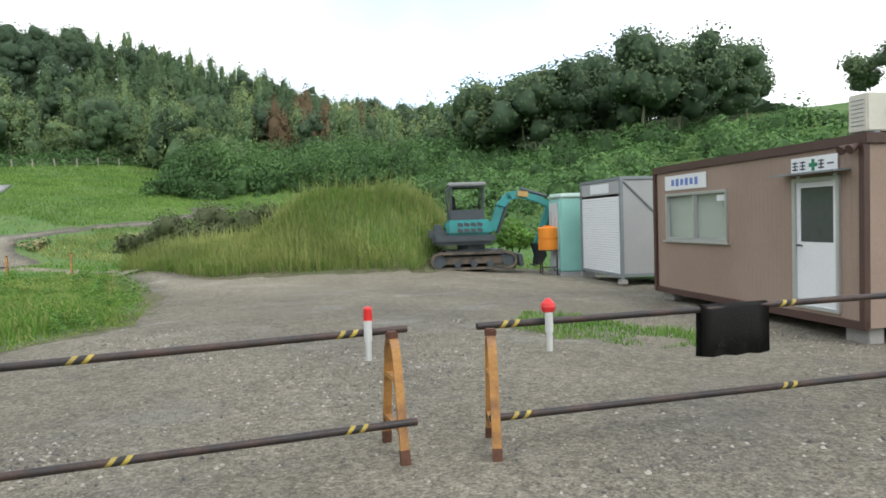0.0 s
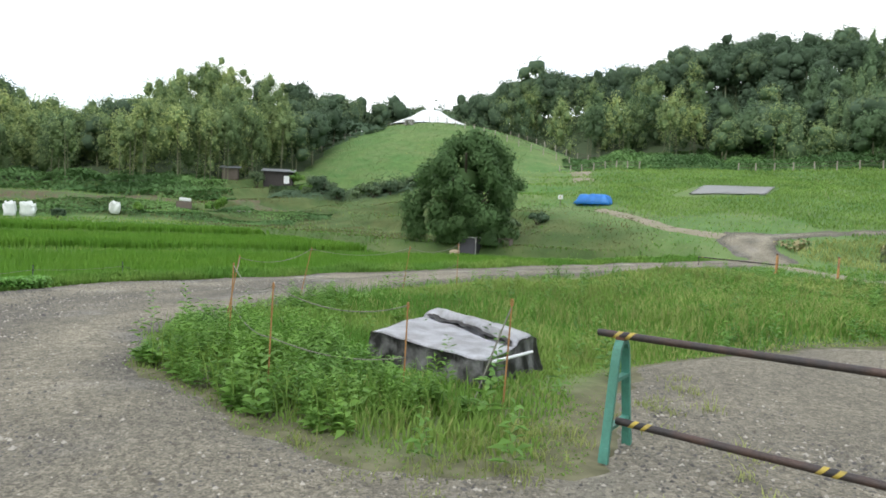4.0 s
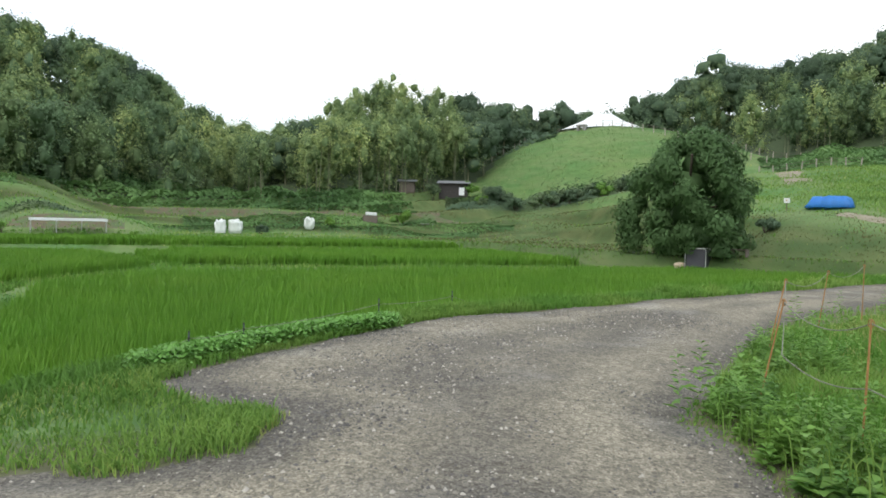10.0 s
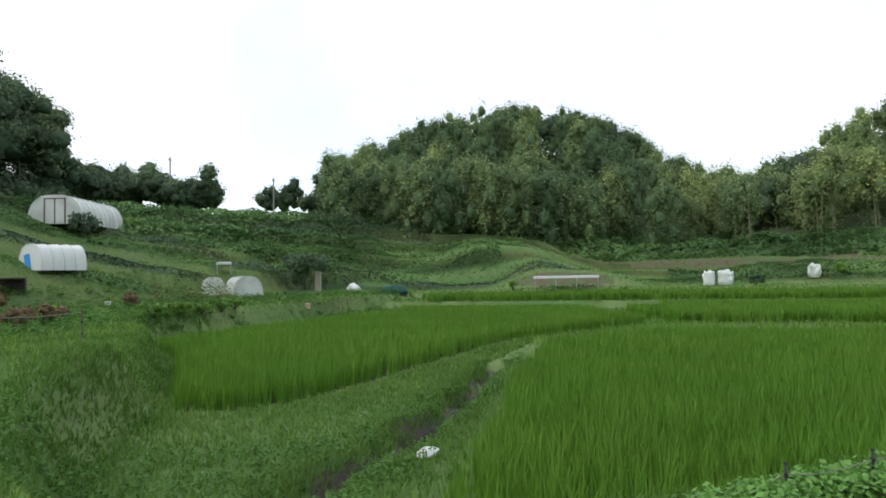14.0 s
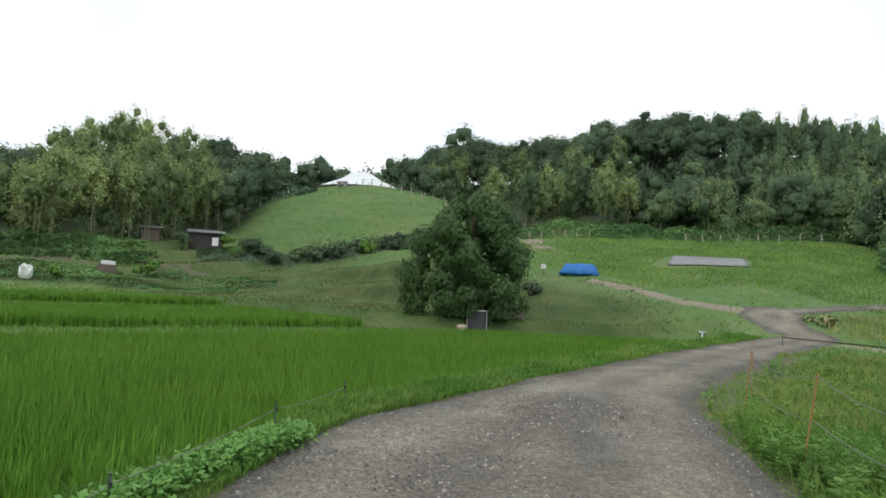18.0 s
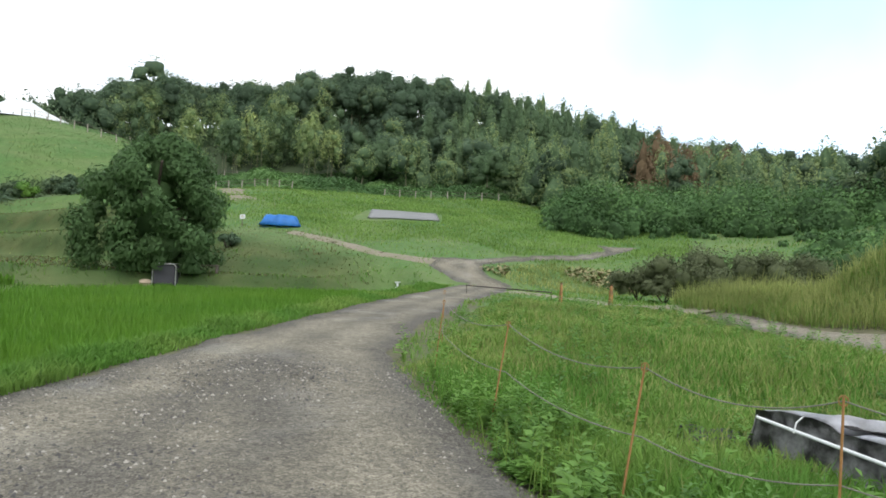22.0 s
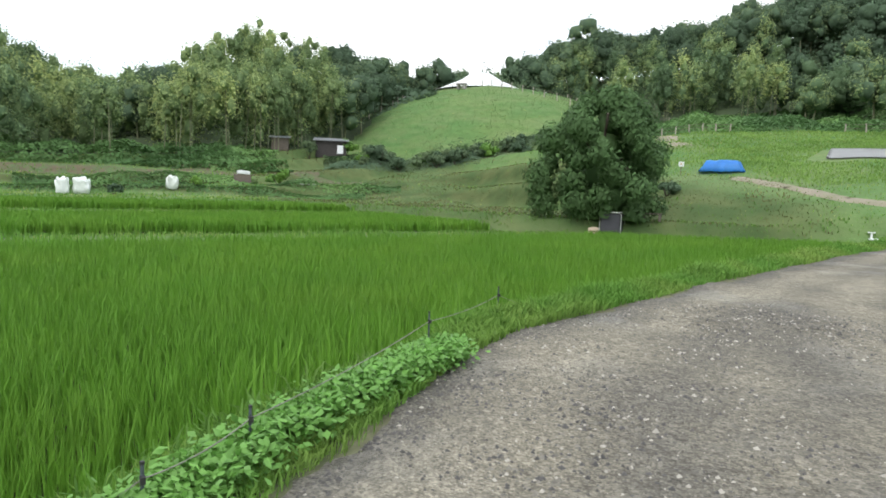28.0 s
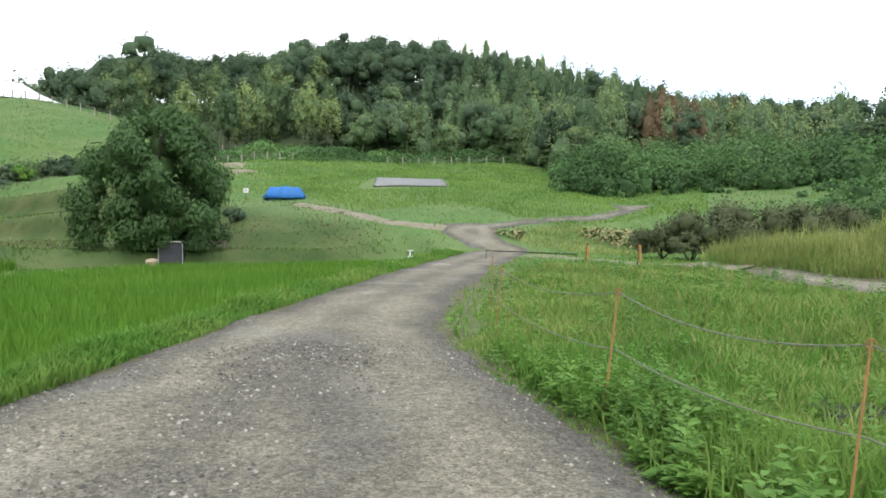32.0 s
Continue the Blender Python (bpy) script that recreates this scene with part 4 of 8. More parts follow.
def leaves(name, P, N, size, material, label, category, tint=None, kind="stuff", droop=0.0, aspect=0.6, cores=None):
    """Leaf-shaped quads at places P, facing about N; cores: centres, radii and tints of the dense inside of a crown,
    painted darker as its inner shade.
    """
    n = len(P)
    shade = N / (np.linalg.norm(N, axis=1)[:, None] + 1e-9)
    N = N + RNG.normal(0, 0.55, (n, 3))
    N[:, 2] += 0.25
    N /= np.linalg.norm(N, axis=1)[:, None] + 1e-9
    up = RNG.normal(0, 1, (n, 3))
    up[:, 2] -= droop
    T = np.cross(N, up)
    T /= np.linalg.norm(T, axis=1)[:, None] + 1e-9
    U = np.cross(T, N)
    size = np.broadcast_to(size, (n,)) * RNG.uniform(0.6, 1.4, n)
    a, b = U * (size / 2)[:, None], T * (size * aspect / 2)[:, None]
    V = np.stack([P - a, P - a * 0.1 - b, P + a, P - a * 0.1 + b], 1)
    F = np.arange(n * 4).reshape(n, 4)
    V = V.reshape(-1, 3)
    vt = None if tint is None else np.repeat(tint, 4)
    # leaves of a crown shade as its rounded outside does
    shade = shade * 0.8 + N * 0.45
    shade /= np.linalg.norm(shade, axis=1)[:, None] + 1e-9
    VN = np.repeat(shade, 4, axis=0)
    if cores is not None:
        C, R, T = cores
        m, k = len(C), len(BALL_V)
        ball = C[:, None] + BALL_V * R[:, None] * RNG.uniform(0.55, 1.2, (m, k, 1))
        F = np.concatenate([F, len(V) + (np.arange(m)[:, None, None] * k + BALL_F).reshape(-1, 4)])
        V = np.concatenate([V, ball.reshape(-1, 3)])
        bn = np.broadcast_to(BALL_V, (m, k, 3)) + RNG.normal(0, 0.15, (m, k, 3))
        bn = bn / np.linalg.norm(bn, axis=2)[:, :, None]
        VN = np.concatenate([VN, bn.reshape(-1, 3)])
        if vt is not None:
            # lower tint on the cores paints the shade deep inside the crown
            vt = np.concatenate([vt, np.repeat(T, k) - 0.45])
    me = quick_mesh(name, V, F, material, vt)
    me.polygons.foreach_set("use_smooth", np.ones(len(F), dtype=bool))
    me.normals_split_custom_set_from_vertices(VN.astype(np.float32))
    ob = new(name, me)
    if kind:
        tagged(ob, label, category, kind=kind)
    return ob


LUMPS = [None, None]


def crown(center, rx, rz, n, lumps, low=0.32, high=0.55):
    """Leaf places and normals on the outside of a lumpy crown."""
    c = np.array(center)
    d = RNG.normal(0, 1, (lumps, 3))
    d /= np.linalg.norm(d, axis=1)[:, None]
    lc = d * np.array([rx, rx, rz]) * RNG.uniform(0.3, 0.66, (lumps, 1))
    lr = RNG.uniform(low, high, lumps) * min(rx, rz)
    LUMPS[:] = [c + lc, np.repeat(lr[:, None] * 0.68, 3, 1)]
    which = RNG.integers(0, lumps, n)
    s = RNG.normal(0, 1, (n, 3))
    s /= np.linalg.norm(s, axis=1)[:, None]
    s[:, 2] = np.where(s[:, 2] < -0.4, -s[:, 2], s[:, 2])
    rad = lr[which] * RNG.uniform(0.6, 1.22, n)
    return c + lc[which] + s * rad[:, None], s


# ---- woods on the hills ----
def wood_places(a0, a1, gap, inset0, inset1):
    """Tree places between the foot and the ridge of the hills."""
    out = []
    for az in np.arange(a0, a1, 0.25):
        rb = np.interp(az, HAZ, HRB)
        rt = np.interp(az, (-180, -12, -4, 58, 68, 140, 147, 180), (95, 95, 130, 132, 112, 107, 86, 86))
        lo, hi = rb + inset0, rt + inset1
        want = (hi * hi - lo * lo) / 2 * math.radians(0.25) / gap ** 2
        k = int(want) + (RNG.random() < want - int(want))
        for _ in range(k):
            r = math.sqrt(RNG.uniform(lo * lo, hi * hi))
            a = math.radians(az + RNG.uniform(0, 0.25))
            out.append((CX - r * math.sin(a), CY + r * math.cos(a), az, (r - lo) / (hi - lo)))
    return out


WOOD = {"broad": [], "bamboo": [], "dark": [], "brown": []}
INSIDE = {"broad": [], "bamboo": [], "dark": [], "brown": []}
CULMS = []


def broad_tree(x, y, H, R, n=720, kind="broad", leaf=0.3):
    z = hz(x, y)
    P, N = crown((x, y, z + H * 0.55), R, H * 0.46, int(n * 1.5), 14, 0.34, 0.58)
    tone = RNG.uniform(-0.4, 0.4)
    WOOD[kind].append((P, N, np.full(len(P), leaf), np.full(len(P), tone)))
    INSIDE[kind].append((LUMPS[0], LUMPS[1], np.full(len(LUMPS[0]), tone)))
    if RNG.random() < 0.4:
        CULMS.append(((x, y, z - 0.3), (x + RNG.normal(0, 0.3), y + RNG.normal(0, 0.3), z + H * 0.5), 0.14))


def bamboo_plant(x, y, H, kind="bamboo", n=300, R=1.7, leaf=0.3, nod=1.0, bare=0.1, culms=0):
    """A group of culms with hanging feathery plumes, one over another, the topmost nodding over."""
    z = hz(x, y)
    a = RNG.uniform(0, 6.28)
    k = 8
    lev = np.linspace(bare + 0.1, 0.82, k) + RNG.normal(0, 0.02, k)
    turn = a + 2.4 * np.arange(k)
    out = R * 0.55 * (1 - np.clip(lev - 0.5, 0, 1) * 1.3) * RNG.uniform(0.7, 1.2, k)
    bend = nod * 0.08 * H * np.clip(lev - 0.6, 0, 1) ** 2 * 2
    C = np.stack([x + np.cos(turn) * out + math.cos(a) * bend, y + np.sin(turn) * out + math.sin(a) * bend, z + H * lev - 0.06 * H], 1)
    rad = R * RNG.uniform(0.36, 0.56, k) * 1.05
    rz = rad * RNG.uniform(1.4, 2.1, k)
    rz[-2:] = rad[-2:] * 1.3
    which = RNG.integers(0, k, n)
    d = RNG.normal(0, 1, (n, 3))
    d /= np.linalg.norm(d, axis=1)[:, None]
    d[:, 2] = np.where(d[:, 2] < -0.5, -d[:, 2], d[:, 2])
    P = C[which] + d * np.stack([rad, rad, rz], 1)[which] * RNG.uniform(0.5, 1.3, (n, 1))
    P[:, 2] -= 0.35 * np.hypot(P[:, 0] - C[which, 0], P[:, 1] - C[which, 1]) ** 1.5
    tone = RNG.uniform(-0.4, 0.4)
    tones = tone + RNG.uniform(-0.1, 0.1, k)
    WOOD[kind].append((P, d + np.array([0, 0, 0.25]), np.full(n, leaf), tones[which]))
    INSIDE[kind].append((C, np.stack([rad, rad, rz], 1) * 0.52, tones))
    for _ in range(culms):
        ox, oy = RNG.normal(0, 0.7, 2)
        CULMS.append(((x + ox, y + oy, z - 0.2), (x + ox * 0.7, y + oy * 0.7, z + H * 0.66), 0.05))


def pointed_tree(x, y, H, R, kind, n=420, leaf=0.3):
    """A narrow tree whose leafy outline tapers to a point."""
    z = hz(x, y)
    t = RNG.beta(1.0, 1.35, n)
    b = RNG.uniform(0, 6.28, n)
    rr = R * (1 - t) ** 0.6 * np.sqrt(RNG.uniform(0.6, 1.1, n)) * (1 + 0.22 * np.sin(16 * t + 2 * b)) + 0.05
    P = np.stack([x + np.cos(b) * rr, y + np.sin(b) * rr, z + 0.6 + (H - 0.6) * t], 1)
    N = np.stack([np.cos(b), np.sin(b), 0.25 + 0.9 * t], 1)
    tone = RNG.uniform(-0.4, 0.4)
    WOOD[kind].append((P, N, np.full(n, leaf), np.full(n, tone)))
    tc = np.array([0.16, 0.45, 0.7])
    ec = R * (1 - tc) ** 0.7 * 0.62
    INSIDE[kind].append((np.stack([np.full(3, x), np.full(3, y), z + 0.6 + (H - 0.6) * tc], 1), np.stack([ec, ec, np.array([0.26, 0.24, 0.2]) * H], 1), np.full(3, tone)))


def edge_bamboo(x, y, f, H, kind, nod):
    """Bare culms show only along the front of the grove."""
    front = f < 0.1
    bamboo_plant(x, y, H, kind, 1050, 2.2, 0.32, nod, 0.4 if front else 0.08, 3 if front else 0)


for x, y, az, f in wood_places(-29.5, 62, 3.7, 0.5, 5):
    if az < -7:
        low_end = smooth01((az + 13) / 6)
        broad_tree(x, y, RNG.uniform(6.5, 9.0) * (1 - 0.45 * low_end), RNG.uniform(2.6, 3.6) * (1 - 0.3 * low_end), 1250, leaf=0.28)
    elif az < 25 + 3 * RNG.normal():
        if az < 2 and f > 0.6:
            broad_tree(x, y, RNG.uniform(7, 10), RNG.uniform(2.4, 3.4))
        elif f > 0.12 or az > 12:
            kind = "brown" if (-1 < az < 8 and 0.25 < f < 0.6 and RNG.random() < 0.45) else "dark"
            if RNG.random() < 0.22:
                broad_tree(x, y, RNG.uniform(6.5, 9), RNG.uniform(2.0, 2.9), 480)
            else:
                pointed_tree(x, y, RNG.uniform(6.8, 9.4), RNG.uniform(1.7, 2.5), kind, 760)
    elif f > 0.5 or az > 50:
        broad_tree(x, y, RNG.uniform(7.5, 10.5), RNG.uniform(2.9, 4.2), 720)
    elif az > 33:
        edge_bamboo(x, y, f, RNG.uniform(9.0, 11.5), "bamboo" if RNG.random() < 0.4 else "dark", 0.7)
    else:
        broad_tree(x, y, RNG.uniform(6, 9), RNG.uniform(2.2, 3.4), 480, "broad" if RNG.random() < 0.6 else "dark")
for x, y, az, f in wood_places(63, 121, 3.5, 0.0, 4):
    if az < 68.5 or (az > 91 and f > 0.82) or (f > 0.88 and RNG.random() < 0.8):
        broad_tree(x, y, RNG.uniform(7.5, 10), RNG.uniform(2.6, 3.6))
    elif az < 80 and f < 0.9:
        edge_bamboo(x, y, f, RNG.uniform(9.5, 12), "bamboo", 0.8)
    elif az < 91:
        if RNG.random() < 0.88:
            edge_bamboo(x, y, f, RNG.uniform(7.5, 9.5), "bamboo" if RNG.random() < 0.8 else "dark", 0.8)
        else:
            broad_tree(x, y, RNG.uniform(7, 9), RNG.uniform(2.4, 3.2))
    else:
        bamboo_plant(x, y, RNG.uniform(8, 10.5), "bamboo" if RNG.random() < 0.32 else "dark", 1050, 2.4, 0.32, 1.1, 0.05)
for x, y, az, f in wood_places(141.5, 165, 4.0, 2, 4):
    broad_tree(x, y, RNG.uniform(10.5, 14.5), RNG.uniform(3, 4.2), 1000)
for x, y, az, f in wood_places(130, 143, 3.2, 20, 6):
    broad_tree(x, y, RNG.uniform(4.5, 7.5), RNG.uniform(2.2, 3.2), 460)
for x, y, az, f in wood_places(119, 126, 4.5, 24, 6):
    broad_tree(x, y, RNG.uniform(3.5, 6), RNG.uniform(1.5, 2.4), 400)
for a, r, H, R in ((1.4, 120, 9, 4.0), (-0.4, 121, 8.5, 3.6), (-2.3, 121, 8, 3.4), (-4.4, 120, 8.5, 3.2), (-36, 92, 5.5, 2.4), (-38, 90, 6.5, 2.8), (48.9, 126, 12, 4.2), (47.6, 127, 12.5, 4.4), (46.6, 127, 11.5, 4.2), (45.4, 127, 11, 3.6), (50.2, 126, 11, 3.4), (51.6, 126, 9.5, 3.4), (104.3, 106, 8.5, 3.2), (91.2, 104, 7.5, 3.0), (88, 102, 7, 2.8)):
    broad_tree(CX - r * math.sin(math.radians(a)), CY + r * math.cos(math.radians(a)), H, R, 1300)
# creeper-hung trees standing out along the foot of the wood, and the withered clump above the thicket
for a, r, H, R in ((14.2, 80, 9.6, 2.5), (13.2, 79, 6.0, 2.2), (27, 92, 8.8, 3.0), (20, 84, 6.0, 2.8), (18.4, 84, 4.8, 2.2), (23.5, 88, 5.2, 2.4), (31, 96, 7.0, 2.6), (10.5, 74, 5.5, 2.6)):
    broad_tree(CX - r * math.sin(math.radians(a)), CY + r * math.cos(math.radians(a)), H, R, 1100, "dark", 0.28)
for k in range(11):
    a, r = (7.2, 6.8, 5.4, 5.0, 3.9, 3.5, 3.2, 2.0, 1.5, 4.4, 0.6)[k], 84 + 3 * (k % 3)
    pointed_tree(CX - r * math.sin(math.radians(a)), CY + r * math.cos(math.radians(a)), RNG.uniform(6.0, 7.6), RNG.uniform(1.1, 1.6), "brown", 420)
WOOD_TAGS = {"broad": ("broadleaf_wood", BROAD, "dark green broadleaf wood on the hillsides"), "bamboo": ("bamboo_grove", BAMBOO, "pale green bamboo grove with nodding feathery tops"),
             "dark": ("dark_bamboo_grove", BAMBOO_DARK, "darker bamboo and evergreens on the hillside"), "brown": ("withered_bamboo", BROWN_LEAF, "withered brown bamboo in the grove")}
for kind, (name, material, label) in WOOD_TAGS.items():
    if WOOD[kind]:
        P, N, s, t = (np.concatenate(c) for c in zip(*WOOD[kind]))
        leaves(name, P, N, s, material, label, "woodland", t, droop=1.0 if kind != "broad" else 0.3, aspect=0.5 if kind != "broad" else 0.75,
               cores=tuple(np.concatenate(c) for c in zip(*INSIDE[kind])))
V, F = [], []
for a, b, r in CULMS:
    i = len(V)
    for k in range(4):
        V.append((a[0] + r * math.cos(1.571 * k), a[1] + r * math.sin(1.571 * k), a[2]))
    for k in range(4):
        V.append((b[0] + r * 0.6 * math.cos(1.571 * k), b[1] + r * 0.6 * math.sin(1.571 * k), b[2]))
    F += [(i + k, i + (k + 1) % 4, i + 4 + (k + 1) % 4, i + 4 + k) for k in range(4)]
tagged(new("wood_stems", quick_mesh("wood_stems", np.array(V), np.array(F), CULM)), "pale bamboo culms and trunks at the foot of the woods", "tree stems", kind="stuff")


# creeper-covered thicket on the slopes
def thicket(name, n, a0, a1, r0, r1, hump, leaf, material, label, wave=2.2, soft=4.0):
    aa, r = RNG.uniform(a0, a1, n), RNG.uniform(r0, r1, n)
    a = np.radians(aa)
    x, y = CX - r * np.sin(a), CY + r * np.cos(a)
    wob = 1.5 * waves(x, y, 4.0)
    fade = np.minimum.reduce([smooth01((aa - a0 + wob) / 5), smooth01((a1 - aa + wob) / 5), smooth01((r - r0 + 2 * wob) / soft), smooth01((r1 - r) / 3)])
    lump = (np.abs(waves(x, y, wave)) ** 0.6 * hump + 0.35 * hump * np.abs(waves(y, x, wave * 0.41))) * fade
    z = height(x, y) + lump * RNG.uniform(0.3, 1, n) ** 0.5
    ok = fade > 0.04
    x, y, z = x[ok], y[ok], z[ok]
    top = lambda x, y: np.abs(waves(x, y, wave)) ** 0.6 * hump + 0.35 * hump * np.abs(waves(y, x, wave * 0.41))
    e = 0.25
    N = np.stack([np.clip((top(x - e, y) - top(x + e, y)) / (2 * e), -1.5, 1.5), np.clip((top(x, y - e) - top(x, y + e)) / (2 * e), -1.5, 1.5), np.ones(len(x))], 1)
    leaves(name, np.stack([x, y, z], 1), N, leaf, material, label, "thicket", 0.35 * waves(x, y, wave * 1.7), droop=0.5, aspect=0.8)


def creeper(name, count, a0, a1, r0, r1, small, large, leaf, per, material, label, lift=0.25):
    """Shrubs buried under creeper: overlapping soft mounds of small leaves."""
    aa, r = RNG.uniform(a0, a1, count), np.sqrt(RNG.uniform(r0 * r0, r1 * r1, count))
    a = np.radians(aa)
    x, y = CX - r * np.sin(a), CY + r * np.cos(a)
    fade = np.minimum.reduce([smooth01((aa - a0) / 4), smooth01((a1 - aa) / 4), smooth01((r - r0) / 5), smooth01((r1 - r) / 3)])
    R = (small + (large - small) * RNG.random(count) ** 2) * (0.45 + 0.55 * fade)
    C = np.stack([x, y, height(x, y) + lift * R], 1)
    S = np.stack([R * 0.85, R * 0.85, R * RNG.uniform(0.7, 1.35, count)], 1)
    tone = RNG.uniform(-0.55, 0.25, count)
    which = np.repeat(np.arange(count), np.maximum((per * R ** 2).astype(int), 8))
    d = RNG.normal(0, 1, (len(which), 3))
    d /= np.linalg.norm(d, axis=1)[:, None]
    d[:, 2] = np.where(d[:, 2] < -0.2, -d[:, 2], d[:, 2])
    P = C[which] + d * S[which] * RNG.uniform(0.7, 1.18, (len(which), 1))
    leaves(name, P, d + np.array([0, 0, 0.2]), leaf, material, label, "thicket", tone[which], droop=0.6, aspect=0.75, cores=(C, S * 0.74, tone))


creeper("kudzu_thicket", 480, -12, 15, 57, 86, 0.8, 3.4, 0.24, 100, KUDZU, "mass of green creeper burying the shrubs on the slope")
creeper("slope_creeper", 420, -44, -3, 36, 74, 0.5, 1.7, 0.22, 90, KUDZU, "creeper mounds on the slope behind the cabin", 0.1)
thicket("slope_weeds", 30000, -44, -4, 31, 74, 0.7, 0.24, KUDZU, "creeper and weeds on the slope behind the cabin")
thicket("wood_undergrowth", 50000, 10, 44, 79, 106, 1.5, 0.3, KUDZU, "green undergrowth along the edge of the wood", 1.7)
thicket("grove_undergrowth", 46000, 72, 123, 71, 85, 1.3, 0.34, KUDZU, "undergrowth at the foot of the bamboo grove", 1.7)
thicket("hill_undergrowth", 26000, 118, 152, 60, 92, 1.1, 0.36, KUDZU, "bushes and creeper on the far terraces", 1.9)
thicket("ridge_undergrowth", 34000, -14, 66, 112, 142, 5.0, 0.5, BROAD, "dark undergrowth below the trees of the ridge", 3.0)
thicket("west_undergrowth", 24000, 60, 123, 98, 120, 3.5, 0.6, BROAD, "dark undergrowth below the trees of the near ridge", 3.0)
thicket("east_undergrowth", 12000, -33, -6, 84, 104, 3.0, 0.6, BROAD, "dark undergrowth below the trees of the small hill", 3.0)


def hedge_band(name, a0, a1, r, width, hump, n, leaf, material, label):
    """A low uneven hedge along a terrace edge."""
    a = np.radians(RNG.uniform(a0, a1, n))
    rr = r + RNG.normal(0, width / 2, n) + 0.5 * np.sin(a * 19)
    x, y = CX - rr * np.sin(a), CY + rr * np.cos(a)
    lump = hump * np.clip(0.45 + 0.75 * waves(x, y, 1.1) + 0.3 * waves(y, x, 3.0), 0.08, 1.3)
    off = (rr - r - 0.5 * np.sin(a * 19)) / width
    z = height(x, y) + lump * np.clip(1 - off ** 2, 0, 1) * RNG.uniform(0.5, 1, n)
    N = np.stack([-np.sin(a) * off * 1.4, np.cos(a) * off * 1.4, np.ones(n)], 1)
    leaves(name, np.stack([x, y, z], 1), N, leaf, material, label, "hedge", 0.4 * waves(x, y, 2.0), droop=0.4, aspect=0.7)


for k, (a0, a1, r, w, hump, n) in enumerate(((99, 134, 58.6, 1.2, 0.7, 6500), (106, 136, 62, 1.6, 1.1, 8500), (104, 138, 65.6, 1.6, 1.2, 8500), (112, 140, 69.5, 2.0, 1.5, 9000), (66, 99, 61.5, 1.2, 0.6, 6000), (63, 92, 65.2, 1.4, 0.8, 7000), (121, 150, 52, 1.1, 0.6, 5000), (124, 152, 47, 1.0, 0.5, 4500), (130, 152, 57, 1.3, 0.8, 5500), (133, 152, 61, 1.3, 0.9, 5500))):
    hedge_band("terrace_hedge", a0, a1, r, w, hump, n, 0.2, KUDZU if k % 3 else BROAD, "overgrown dark edge of a field terrace")

hedge_band("hill_hedge", 50, 69.5, 80.0, 3.4, 1.5, 15000, 0.2, BROAD, "uneven dark bushes along the foot of the round hill")

# fringe of grass between the rice and the track, and the rough patch beyond the fork
line = np.array(ROAD_L[6:16])
k = RNG.integers(0, len(line) - 1, 26000)
f = RNG.random(len(k))[:, None]
p = line[k] * (1 - f) + line[k + 1] * f
d = line[k + 1] - line[k]
nrm = np.stack([-d[:, 1], d[:, 0]], 1) / np.linalg.norm(d, axis=1)[:, None]
off = RNG.uniform(-0.08, 0.9, len(k))
p = p + nrm * off[:, None]
low_part = (p[:, 1] > 0.4) | (off < 0.35)
p, off = p[low_part], off[low_part]
blades("fringe_grass", p[:, 0], p[:, 1], 0.16 + 0.24 * np.clip(off, 0, 1) + 0.08 * waves(p[:, 0], p[:, 1], 0.4), 0.011 + 0.0008 * np.hypot(p[:, 0] - CX, p[:, 1] - CY), 0.6, BLADE, "fresh grass fringe along the paddy bank")
SCRUB = ((-22.8, 34.6), (-19.5, 33.2), (-15, 32.2), (-11.5, 33.5), (-11, 37), (-15.5, 38.6), (-19.3, 38.2))
x, y = strew(SCRUB, 60)
brown = waves(x, y, 1.3) > 0.05
blades("scrub_grass", x[~brown], y[~brown], 0.3, 0.04, 0.7, DRY, "yellowed rough grass beyond the fork")
x, y = x[brown], y[brown]
n = len(x)
leaves("brown_scrub", np.stack([x, y, height(x, y) + RNG.uniform(0.02, 0.25, n)], 1), np.stack([np.zeros(n), np.zeros(n), np.ones(n)], 1), 0.22, mat("straw_scrub_leaf", (0.27, 0.24, 0.125), 0.9, 0.4, 0.6, 4, 0, island=0.8, tint=True, spec=0.1), "low straw-coloured cut stalks beyond the fork", "scrub", np.zeros(n))

# short stubble on the mown banks, fresh grass on the meadow
n = 34000
az, r = RNG.uniform(29, 76, n), RNG.uniform(36, 86, n)
ok = (r < np.interp(az, (30, 40, 50, 57, 70), (45, 51, 63, 79, 86)))
az, r = np.radians(az[ok]), r[ok]
x, y = CX - r * np.sin(az), CY + r * np.cos(az)
ok = (sdf(PADDY_1, x, y) < 0) & (sdf(PADDY_2, x, y) < 0) & (sdf(PADDY_3, x, y) < 0) & (edge(x, y) < -0.1)
x, y, r = x[ok], y[ok], r[ok]
blades("bank_stubble", x, y, 0.12 * (1 + 0.6 * waves(x, y, 1.4)), 0.0011 * r, 0.9, mat("stubble_blade", (0.11, 0.14, 0.05), 0.8, 0.45, 0.4, 5, 0, translucent=0.3, island=0.8, second=(0.15, 0.13, 0.06), second_scale=0.3, spec=0.1), "short olive stubble on the mown banks")
n = 56000
az, r = np.radians(3 + 43 * RNG.random(n)), RNG.uniform(41, 80, n)
x, y = CX - r * np.sin(az), CY + r * np.cos(az)
